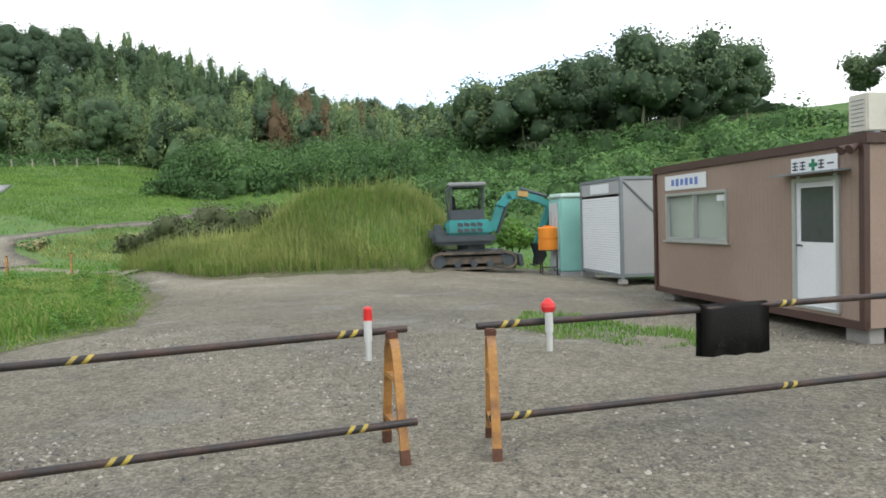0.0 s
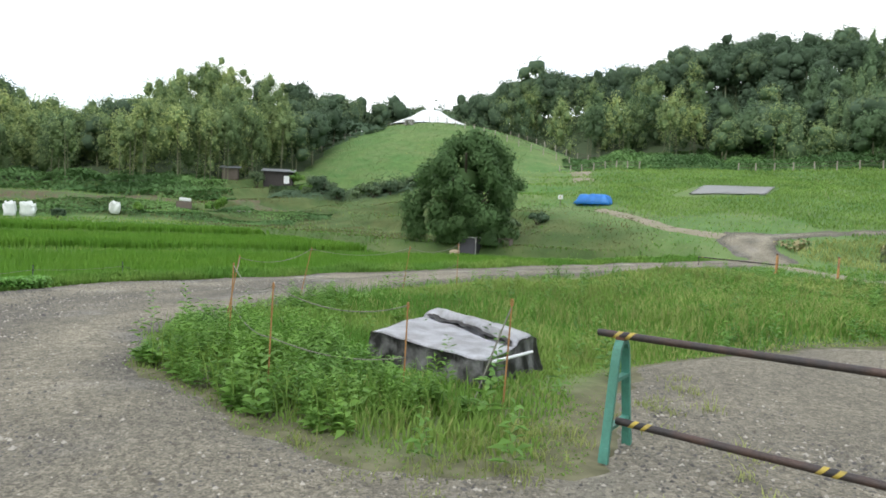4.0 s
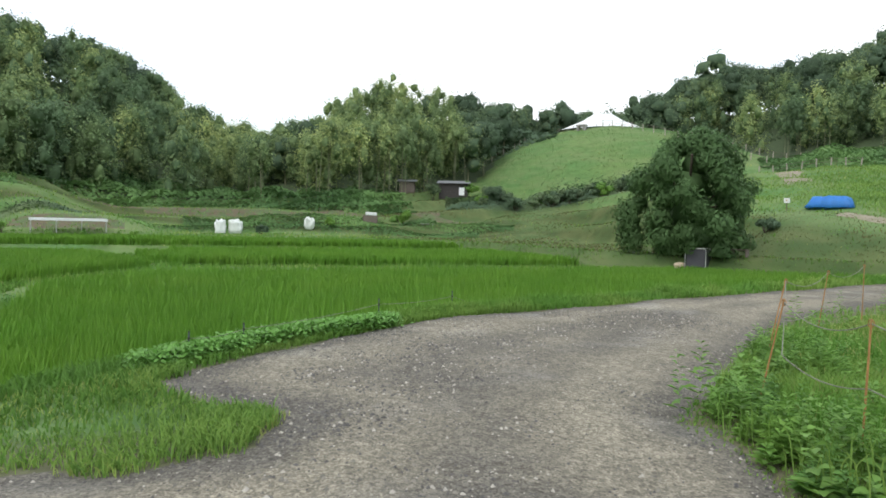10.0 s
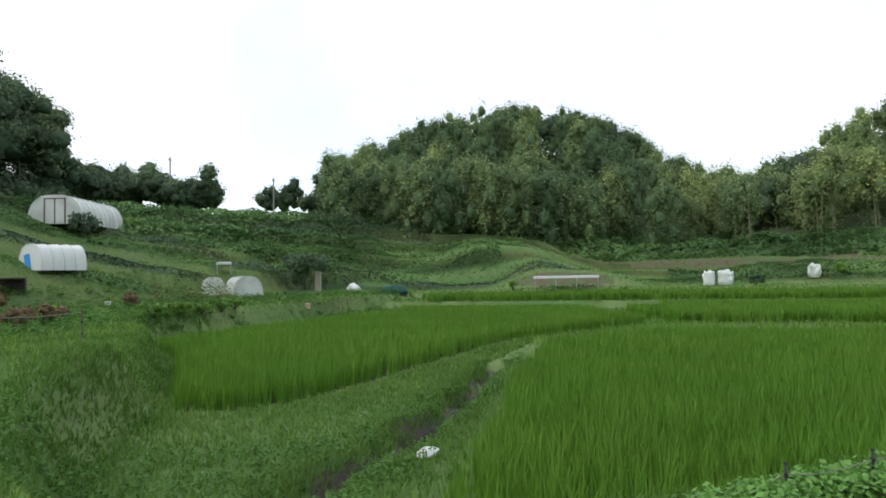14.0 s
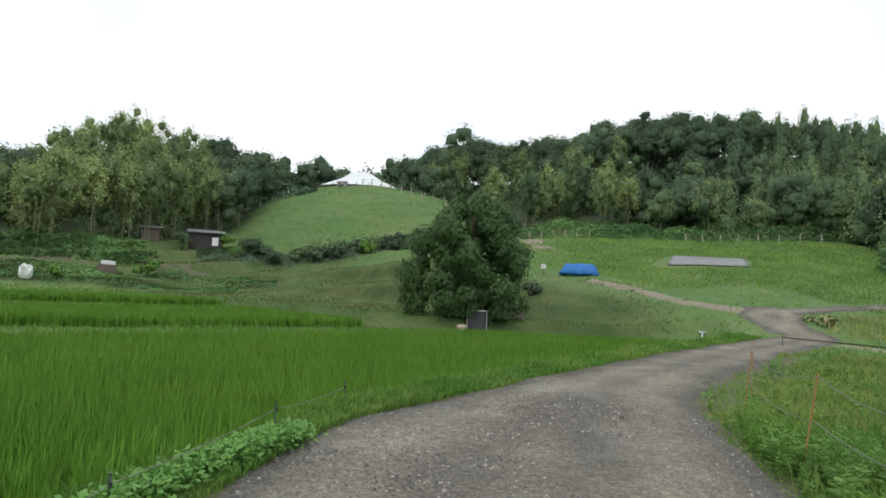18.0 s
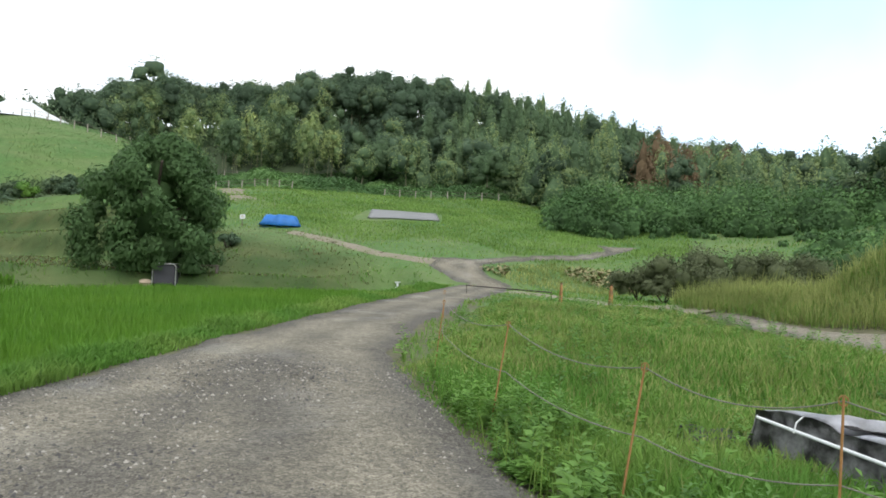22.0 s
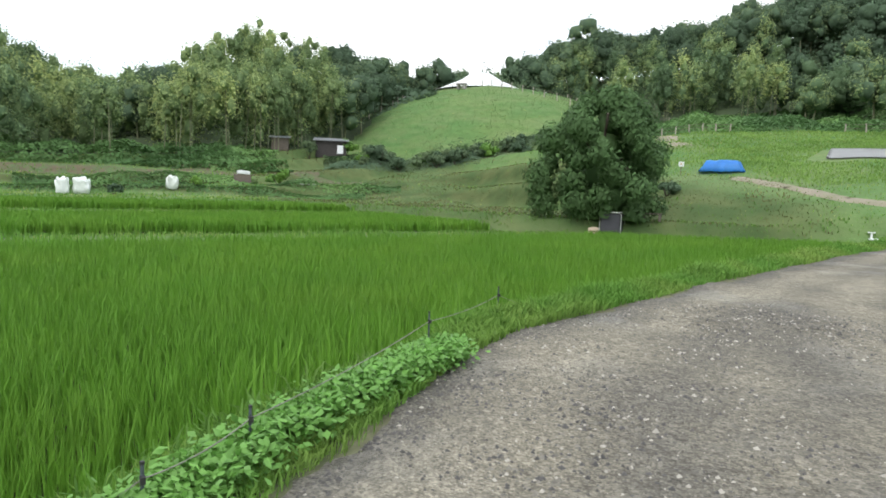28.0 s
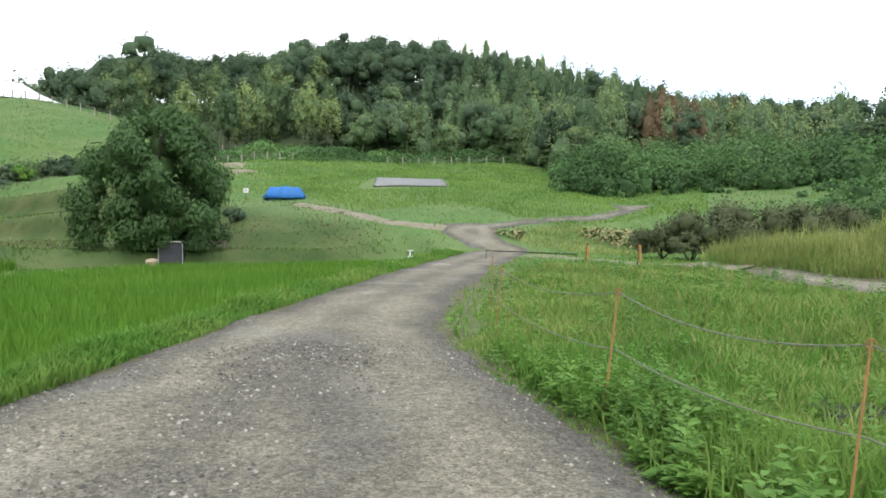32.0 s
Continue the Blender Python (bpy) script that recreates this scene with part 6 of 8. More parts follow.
box(b, WX1 - WX0 + 0.1, 0.06, 0.03, ((WX0 + WX1) / 2, -0.03, WZ0 - 0.015))
part("window_sill", b, ALUMINIUM, win)
for k in range(2):
    w = (WX1 - WX0 - 0.15) / 2
    b = B()
    box(b, w, 0.006, WZ1 - WZ0 - 0.1, (WX0 + 0.05 + w / 2 + k * (w + 0.05), 0.025 + 0.012 * k, (WZ0 + WZ1) / 2))
    g = bpy.data.materials.get("window_glass") or mat("window_glass", (0.8, 0.85, 0.85), 0.05, 0.02, 1, 5, 0)
    g.node_tree.nodes["Principled BSDF"].inputs["Transmission Weight"].default_value = 0.9
    part("pane", b, g, win).visible_shadow = False
b = B()
box(b, WX1 - WX0 - 0.04, 0.01, WZ1 - WZ0 - 0.04, ((WX0 + WX1) / 2, 0.085, (WZ0 + WZ1) / 2))
part("curtain", b, CURTAIN, win)
b = B()
box(b, 0.22, 0.006, 0.1, (WX1 - 0.2, 0.012, WZ1 - 0.13))
part("notice", b, WHITE_PAINT, win)
door = new("door")
door.parent = cabin
b = B()
for x0, x1, z0, z1 in ((DX0, DX0 + 0.05, DZ0, DZ1), (DX1 - 0.05, DX1, DZ0, DZ1), (DX0 + 0.05, DX1 - 0.05, DZ1 - 0.05, DZ1), (DX0 + 0.05, DX1 - 0.05, DZ0, DZ0 + 0.03)):
    box(b, x1 - x0, 0.09, z1 - z0, ((x0 + x1) / 2, 0.01, (z0 + z1) / 2))
part("door_frame", b, ALUMINIUM, door)
b = B()
w = DX1 - DX0 - 0.11
xc = (DX0 + DX1) / 2
box(b, w, 0.035, 0.85, (xc, 0.015, DZ0 + 0.46))
for x0 in (xc - w / 2 + 0.035, xc + w / 2 - 0.035):
    box(b, 0.07, 0.035, 0.88, (x0, 0.015, DZ0 + 1.325))
box(b, w - 0.14, 0.035, 0.07, (xc, 0.015, DZ1 - 0.09))
part("door_leaf", b, WHITE_PAINT, door)
b = B()
box(b, w - 0.14, 0.01, 0.80, (xc, 0.015, DZ0 + 1.29))
part("door_glass", b, GLASS_DARK, door)
b = B()
rod(b, (xc - w / 2 + 0.05, -0.05, DZ0 + 0.84), (xc - w / 2 + 0.05, 0.0, DZ0 + 0.84), 0.012)
rod(b, (xc - w / 2 + 0.05, -0.05, DZ0 + 0.84), (xc - w / 2 + 0.16, -0.05, DZ0 + 0.84), 0.01)
part("door_handle", b, STEEL_DARK, door)
b = B()
box(b, 1.15, 0.26, 0.025, (xc, -0.12, DZ1 + 0.06), Matrix.Rotation(0.06, 3, "X"))
part("door_canopy", b, GREY_FRAME, cabin)
# sign over the window: faded unreadable lettering; sign over the door: bars about a green cross
sg = new("sign_board")
sg.parent = cabin
b = B()
box(b, 1.32, 0.012, 0.26, (1.04, -0.014, 2.0))
part("board", b, WHITE_PAINT, sg)
for k in range(6):
    b = B()
    box(b, 0.09, 0.004, 0.11 + 0.02 * (k % 2), (0.66 + k * 0.15, -0.023, 2.0))
    part("letter", b, BLUE_INK, sg)
sg = new("safety_sign")
sg.parent = cabin
b = B()
box(b, 0.82, 0.012, 0.22, (xc - 0.02, -0.02, DZ1 + 0.165))
part("board", b, WHITE_PAINT, sg)
b = B()
box(b, 0.15, 0.004, 0.05, (xc - 0.02, -0.029, DZ1 + 0.165))
box(b, 0.05, 0.005, 0.15, (xc - 0.02, -0.029, DZ1 + 0.165))
part("green_cross", b, GREEN_INK, sg)
for x0, hh in ((-0.33, 0.12), (-0.19, 0.12), (0.14, 0.12)):
    b = B()
    for k in range(3):
        box(b, 0.1, 0.004, 0.018, (xc - 0.02 + x0, -0.028, DZ1 + 0.12 + k * 0.045))
    box(b, 0.018, 0.0045, hh, (xc - 0.02 + x0, -0.028, DZ1 + 0.165))
    part("letter", b, INK, sg)
b = B()
box(b, 0.11, 0.004, 0.02, (xc + 0.28, -0.028, DZ1 + 0.165))
part("letter", b, INK, sg)
for k in range(2):
    lamp = new("floodlight")
    lamp.parent = cabin
    b = B()
    rod(b, (L - 0.22 + 0.14 * k, -0.03, 2.2), (L - 0.22 + 0.14 * k, -0.16, 2.14), 0.03, 0.06, 14)
    part("housing", b, BROWN_TRIM, lamp)
for xk in (0.25, L - 0.25):
    for yk in (0.2, D - 0.2):
        p = cabin.matrix_basis @ Vector((xk, yk, 0))
        g = hz(p.x, p.y)
        b = B()
        box(b, 0.36, 0.22, 0.02 + 0.035 - g, (0, 0, (0.055 - g) / 2), bevel=0.01)
        solo("concrete_block", b, CONCRETE, pose(p.x, p.y, g - 0.035, 0, 0, yaw), "pale concrete block under the cabin", "concrete block", "cabin blocks")
ac = thing("air_conditioner", cabin.matrix_basis @ pose(L - 0.3, 0.55, 2.335) @ Matrix.Diagonal((1, 1, 0.84, 1)), "white outdoor air-conditioner unit on the cabin roof", "air conditioner")
b = B()
box(b, 0.3, 0.78, 0.55, (0, 0, 0.32), bevel=0.015)
part("casing", b, mat("ivory_paint", (0.6, 0.58, 0.5), 0.5, 0.1, 3, 30, 0.05), ac)
b = B()
rod(b, (0.15, 0.1, 0.32), (0.17, 0.1, 0.32), 0.22, sides=28)
part("fan_grille", b, CHARCOAL, ac)
b = B()
for k in range(7):
    box(b, 0.2, 0.006, 0.012, (0.0, -0.393, 0.14 + 0.06 * k))
part("side_louvres", b, GREY_FRAME, ac)
for yk in (-0.28, 0.28):
    b = B()
    box(b, 0.36, 0.08, 0.045, (0, yk, 0.022))
    part("foot", b, GREY_FRAME, ac)

# ---- shutter shed, toilet, tank ----
shed = thing("storage_shed", pose(3.97, 15.0, -0.02, 0, 0, 100), "grey steel storage shed with a white roller shutter", "shed")
SW, SD, SH = 2.4, 2.2, 2.38   # local x: along the shutter face away from the track; local -y into the shed
b = B()
for x0 in (0.03, SW - 0.03):
    for y0 in (-0.03, -SD + 0.03):
        box(b, 0.07, 0.07, SH, (x0, y0, SH / 2))
for z0 in (0.14, SH - 0.035):
    box(b, SW - 0.12, 0.06, 0.07, (SW / 2, -0.03, z0))
    box(b, SW - 0.12, 0.06, 0.07, (SW / 2, -SD + 0.03, z0))
    box(b, 0.06, SD - 0.12, 0.07, (0.03, -SD / 2, z0))
    box(b, 0.06, SD - 0.12, 0.07, (SW - 0.03, -SD / 2, z0))
part("frame", b, GREY_FRAME, shed)
for k in range(30):
    b = B()
    box(b, SW - 0.14, 0.016, 0.052, (SW / 2, -0.03, 0.2 + 0.059 * k), Matrix.Rotation(0.18, 3, "X"))
    part("shutter_slat", b, WHITE_PAINT, shed)
b = B()
box(b, SW - 0.14, 0.03, 0.3, (SW / 2, -0.03, 2.15))
part("header_panel", b, GREY_PANEL, shed)
b = B()
box(b, 1.1, 0.006, 0.22, (SW / 2, -0.012, 2.15))
part("name_plate", b, WHITE_PAINT, shed)
b = B()
box(b, 0.02, SD - 0.12, SH - 0.25, (0.04, -SD / 2, 0.17 + (SH - 0.25) / 2))
box(b, 0.02, SD - 0.12, SH - 0.25, (SW - 0.04, -SD / 2, 0.17 + (SH - 0.25) / 2))
box(b, SW - 0.12, 0.02, SH - 0.25, (SW / 2, -SD + 0.04, 0.17 + (SH - 0.25) / 2))
part("wall_panel", b, GREY_PANEL, shed)
b = B()
box(b, SW - 0.1, SD - 0.1, 0.04, (SW / 2, -SD / 2, SH - 0.02))
box(b, SW - 0.1, SD - 0.1, 0.04, (SW / 2, -SD / 2, 0.13))
part("roof", b, GREY_FRAME, shed)
b = B()
rod(b, (0.02, -0.1, SH - 0.12), (0.02, -SD + 0.1, 0.35), 0.025, sides=6)
part("brace", b, GREY_FRAME, shed)
for x0 in (0.05, SW - 0.05):
    b = B()
    box(b, 0.16, 0.16, 0.1, (x0, -0.05, 0.0))
    part("foot_block", b, CONCRETE, shed)

wc = thing("portable_toilet", pose(3.5, 18.45, hz(3.4, 18.4), 0, 0, 100), "pale mint-green plastic portable toilet cubicle", "portable toilet")
b = B()
box(b, 0.95, 0.95, 2.0, (0, 0, 1.15), bevel=0.04)
part("cubicle", b, MINT, wc)
b = B()
box(b, 1.0, 1.0, 0.16, (0, 0, 2.2), bevel=0.06)
part("roof", b, mat("pale_mint", (0.55, 0.68, 0.62), 0.5, 0.1, 2, 20, 0.03), wc)
b = B()
box(b, 0.66, 0.03, 1.8, (0, 0.49, 1.12), bevel=0.01)
part("door", b, mat("pale_lilac_plastic", (0.58, 0.62, 0.63), 0.5, 0.1, 2, 20, 0.03), wc)
b = B()
for k, (x0, s) in enumerate(((0.1, 1.2), (-0.12, 0.9))):
    box(b, 0.05, 0.008, s, (x0, 0.509, 1.2), Matrix.Rotation(0.12 * (1 - 2 * k), 3, "Y"))
part("door_stripe", b, mat("pale_pink_stripe", (0.5, 0.36, 0.42), 0.5, 0.1, 2, 20, 0.0), wc)
b = B()
box(b, 1.0, 1.0, 0.16, (0, 0, 0.08))
part("skid_base", b, GREY_PANEL, wc)
tank = thing("water_tank", pose(2.82, 18.2, hz(2.8, 18.2)), "orange plastic water tank on a steel stand", "water tank")
b = B()
for k in range(2):
    rod(b, (0, 0, 0.72 + 0.31 * k), (0, 0, 1.0 + 0.31 * k), 0.27, 0.27, 18)
    rod(b, (0, 0, 1.0 + 0.31 * k), (0, 0, 1.03 + 0.31 * k), 0.27, 0.24, 18)
rod(b, (0, 0, 1.34), (0, 0, 1.38), 0.12, sides=14)
part("vessel", b, ORANGE_PLASTIC, tank)
for x0 in (-0.2, 0.2):
    for y0 in (-0.2, 0.2):
        b = B()
        rod(b, (x0, y0, 0), (x0, y0, 0.7), 0.02, sides=8)
        part("leg", b, STEEL_DARK, tank)
b = B()
box(b, 0.48, 0.48, 0.025, (0, 0, 0.705))
box(b, 0.44, 0.03, 0.03, (0, -0.2, 0.25))
part("shelf", b, STEEL_DARK, tank)

# ---- mini excavator ----
EX, EY = 0.75, 19.0
ex = thing("mini_excavator", pose(EX, EY, hz(EX, EY), 0, 0, 3), "teal and dark grey mini excavator with folded boom", "excavator")
for s in (-1, 1):
    tr = new("track")
    tr.parent = ex
    b = B()
    outl = []
    for k in range(12):
        a = math.pi / 2 + math.pi * k / 11
        outl.append((-0.95 + 0.24 * math.cos(a), 0.245 + 0.24 * math.sin(a)))
    for k in range(12):
        a = -math.pi / 2 + math.pi * k / 11
        outl.append((0.95 + 0.24 * math.cos(a), 0.245 + 0.24 * math.sin(a)))
    y0 = s * 0.62
    ro = [[b.verts.new((px_, y0 + w * 0.16, pz)) for px_, pz in outl] for w in (-1, 1)]
    ri = [[b.verts.new((px_ * 0.95, y0 + w * 0.16, 0.245 + (pz - 0.245) * 0.75)) for px_, pz in outl] for w in (-1, 1)]
    for k in range(24):
        j = (k + 1) % 24
        b.faces.new((ro[0][k], ro[0][j], ro[1][j], ro[1][k]))
        b.faces.new((ri[0][k], ri[1][k], ri[1][j], ri[0][j]))
        for w in (0, 1):
            f = (ro[w][k], ri[w][k], ri[w][j], ro[w][j])
            b.faces.new(f if w == 0 else f[::-1])
    part("belt", b, TRACK, tr)
    for k in range(15):
        for dz, zc in ((0.03, 0.49), (0.02, 0.012)):
            b = B()
            box(b, 0.05, 0.34, dz, (-0.9 + k * 0.128, y0, zc))
            part("track_pad", b, TRACK, tr)
    for xk, rr in ((-0.95, 0.17), (0.95, 0.17), (-0.45, 0.09), (0, 0.09), (0.45, 0.09)):
        b = B()
        rod(b, (xk, y0 - 0.1, 0.245 if rr > 0.1 else 0.15), (xk, y0 + 0.1, 0.245 if rr > 0.1 else 0.15), rr, sides=16)
        part("wheel", b, CHARCOAL, tr)
    b = B()
    box(b, 1.6, 0.1, 0.2, (0, y0, 0.26))
    part("track_frame", b, TRACK, tr)
b = B()
box(b, 1.5, 0.9, 0.25, (0, 0, 0.4))
rod(b, (0, 0, 0.5), (0, 0, 0.66), 0.4, sides=20)
part("undercarriage", b, CHARCOAL, ex)
b = B()
box(b, 0.12, 1.5, 0.34, (1.3, 0, 0.22), Matrix.Rotation(-0.15, 3, "Y"), bevel=0.02)
box(b, 0.35, 0.1, 0.1, (1.1, 0.4, 0.3))
box(b, 0.35, 0.1, 0.1, (1.1, -0.4, 0.3))
part("dozer_blade", b, CHARCOAL, ex)
b = B()
box(b, 1.75, 1.35, 0.36, (-0.25, 0, 0.86), bevel=0.1)
box(b, 0.5, 1.3, 0.5, (-0.95, 0, 1.0), bevel=0.15)
part("counterweight", b, CHARCOAL, ex)
b = B()
box(b, 1.25, 1.38, 0.42, (-0.1, 0, 1.16), bevel=0.07)
part("engine_hood", b, TEAL, ex)
b = B()
for k in range(4):
    for j in range(2):
        box(b, 0.15, 0.01, 0.1, (-0.35 + k * 0.18, -0.696, 1.08 + j * 0.16), Matrix.Rotation(0.25, 3, "Y"))
part("vent_grille", b, CHARCOAL, ex)
for x0, x1 in ((-0.6, -0.55), (0.28, 0.34)):
    for y0 in (-0.58, 0.58):
        b = B()
        rod(b, (x0, y0, 1.32), (x1 - 0.02 * (x0 < 0), y0, 2.3), 0.035, sides=8)
        part("cab_post", b, CHARCOAL, ex)
for y0 in (-0.58, 0.58):
    b = B()
    rod(b, (-0.56, y0, 2.3), (0.32, y0, 2.3), 0.03, sides=8)
    part("cab_rail", b, CHARCOAL, ex)
b = B()
box(b, 1.08, 1.3, 0.1, (-0.12, 0, 2.36), bevel=0.04)
part("cab_roof", b, GREY_PANEL, ex, "pale grey cab roof")
for y0 in (-0.6, 0.6):
    b = B()
    box(b, 0.9, 0.03, 0.3, (-0.14, y0, 1.5), bevel=0.01)
    part("cab_panel", b, CHARCOAL, ex)
b = B()
box(b, 0.02, 1.08, 0.62, (0.31, 0, 1.95), Matrix.Rotation(-0.05, 3, "Y"))
part("windscreen", b, GLASS_DARK, ex)
b = B()
rod(b, (-0.62, -0.5, 1.3), (-0.72, -0.5, 2.15), 0.025, sides=8)
rod(b, (-0.72, -0.5, 2.15), (-0.56, -0.5, 2.34), 0.025, sides=8)
part("exhaust_guard", b, CHARCOAL, ex)
b = B()
box(b, 0.45, 0.5, 0.12, (-0.25, 0, 1.5), bevel=0.04)
box(b, 0.12, 0.5, 0.6, (-0.48, 0, 1.78), Matrix.Rotation(-0.15, 3, "Y"), bevel=0.04)
part("seat", b, RUBBER, ex)
b = B()
for y0 in (-0.3, 0.3):
    rod(b, (0.05, y0, 1.36), (0.02, y0, 1.8), 0.018, sides=6)
box(b, 0.25, 0.9, 0.3, (0.2, 0, 1.5), bevel=0.03)
part("control_console", b, CHARCOAL, ex)
b = B()
box(b, 0.02, 1.1, 0.8, (-0.6, 0, 1.85))
part("rear_guard", b, GLASS_DARK, ex)


def arm(name, pts, w, h, material):
    b = B()
    for p0, p1 in zip(pts, pts[1:]):
        p0, p1 = Vector(p0), Vector(p1)
        d = p1 - p0
        box(b, d.length + h * 0.5, w, h, (p0 + p1) / 2, Matrix.Rotation(-math.atan2(d.z, d.x), 3, "Y"), bevel=0.02)
    return part(name, b, material, ex)


arm("boom", [(0.62, 0, 1.1), (0.84, 0, 1.72), (1.1, 0, 2.0), (1.42, 0, 2.06)], 0.16, 0.24, TEAL)
arm("boom_tip", [(1.42, 0, 2.06), (1.95, 0, 1.9), (2.3, 0, 1.7)], 0.15, 0.2, TEAL)
arm("dipper", [(2.3, 0, 1.8), (2.05, 0, 1.1), (1.88, 0, 0.62)], 0.14, 0.18, TEAL)
b = B()
rod(b, (0.75, 0, 0.95), (1.08, 0, 1.82), 0.05, sides=10)
part("hydraulic_cylinder", b, CHARCOAL, ex)
b = B()
rod(b, (1.42, 0, 2.22), (2.2, 0, 1.98), 0.045, sides=10)
part("hydraulic_cylinder", b, CHARCOAL, ex)
b = B()
rod(b, (2.32, 0.0, 1.55), (2.12, 0.0, 0.9), 0.04, sides=10)
part("hydraulic_cylinder", b, CHARCOAL, ex)
b = B()
box(b, 0.3, 0.02, 0.16, (1.5, -0.125, 2.06), Matrix.Rotation(0.1, 3, "Y"))
part("boom_decal", b, mat("ochre_decal", (0.45, 0.3, 0.1), 0.6, 0.2, 5, 30, 0), ex)
b = B()
pr = [(1.73, 0.66), (2.05, 0.62), (2.13, 0.3), (1.99, 0.06), (1.79, 0.02), (1.83, 0.3)]
fr = [[b.verts.new((px_, s * 0.24, pz)) for px_, pz in pr] for s in (-1, 1)]
b.faces.new(fr[0][::-1])
b.faces.new(fr[1])
for k in (0, 1, 2, 3):
    b.faces.new((fr[0][k], fr[0][k + 1], fr[1][k + 1], fr[1][k]))
bmesh.ops.solidify(b, geom=b.faces[:], thickness=0.02)
part("bucket", b, CHARCOAL, ex)
b = B()
for k in range(4):
    box(b, 0.1, 0.05, 0.03, (1.76, -0.18 + 0.12 * k, 0.02), Matrix.Rotation(0.3, 3, "Y"))
part("bucket_teeth", b, STEEL_DARK, ex)

# ---- stakes and ropes along the verge ----
def stake(x, y, h, lean=(0, 0), label="rusty orange garden stake in the grass"):
    z = hz(x, y)
    t = thing("stake", pose(x, y, z), label, "stake", "rope fence stakes")
    b = B()
    rod(b, (0, 0, -0.05), (lean[0], lean[1], h), 0.0075, 0.0065, 8)
    part("shaft", b, STAKE, t)
    b = B()
    pts = [(lean[0] + 0.022 * math.cos(a), lean[1], h - 0.02 + 0.028 * math.sin(a)) for a in np.linspace(0, 6.1, 10)]
    tube(b, pts, 0.004, 5)
    part("hook", b, STAKE, t)
    return Vector((x + lean[0], y + lean[1], z + h))


def rope(a, c, sag, label, r=0.0045):
    a, c = Vector(a), Vector(c)
    pts = [a.lerp(c, k / 14) - Vector((0, 0, sag * 4 * (k / 14) * (1 - k / 14))) for k in range(15)]
    b = B()
    tube(b, pts, r, 6)
    solo("rope", b, ROPE, Matrix.Identity(4), label, "rope", "verge ropes")


tops = [stake(-4.95, 2.84, 0.9, (0.03, 0.02)), stake(-5.6, 2.3, 0.8, (0.02, 0.0)), stake(-6.2, 1.35, 0.9, (0.0, 0.02)), stake(-8.1, 1.5, 0.9, (0.0, 0.03)), stake(-9.22, 1.72, 0.93, (0.10, 0.14)), stake(-10.55, 3.12, 0.95, (0.07, 0.18)),
        stake(-12.35, 5.9, 0.92, (0.04, 0.12)), stake(-13.0, 7.6, 0.95, (0.0, 0.0))]
for a, c in zip(tops[1:], tops[2:]):
    rope(a - Vector((0, 0, 0.02)), c - Vector((0, 0, 0.02)), 0.12, "sagging grey rope strung between the stakes")
    rope(a - Vector((0, 0, 0.45)), c - Vector((0, 0, 0.45)), 0.08, "lower grey rope strung between the stakes")
rope(tops[0] - Vector((0, 0, 0.05)), tops[0] + Vector((-0.1, -0.25, -0.8)), 0.0, "loose rope hanging from a stake")
rope(tops[0] - Vector((0, 0, 0.05)), tops[0] + Vector((-0.25, -0.1, -0.75)), -0.02, "loose rope end trailing from a stake")


# ---- tarpaulin-covered stack ----
def draped(name, m, lx, ly, h, material, label, category, seed=0, n=26, skirt=0.12, folds=0.035):
    """A sheet lying over a low stack: flat-topped, with creases and a spread skirt."""
    b = B()
    vs = []
    for i in range(n + 1):
        row = []
        for j in range(n + 1):
            u, v = 2 * i / n - 1, 2 * j / n - 1
            e = max(abs(u), abs(v))
            top = 1 - smooth01((e - 0.76) / 0.24)
            s = 1 + skirt * (1 - top)
            k = noise.noise(Vector((u * 3.1 + seed, v * 2.3, seed))) + 0.6 * noise.noise(Vector((u * 7 + seed, v * 5, 2.0)))
            z = h * float(top) + folds * k * (0.4 + float(top)) + 0.012
            row.append(b.verts.new((u * lx / 2 * s + 0.03 * k, v * ly / 2 * s + 0.03 * noise.noise(Vector((u * 4, v * 4, 9))), max(z, 0.0))))
        vs.append(row)
    for i in range(n):
        for j in range(n):
            b.faces.new((vs[i][j], vs[i + 1][j], vs[i + 1][j + 1], vs[i][j + 1]))
    bmesh.ops.solidify(b, geom=b.faces[:], thickness=0.004)
    t = thing(name, m, label, category)
    part("sheet", b, material, t, smooth=True)
    return t


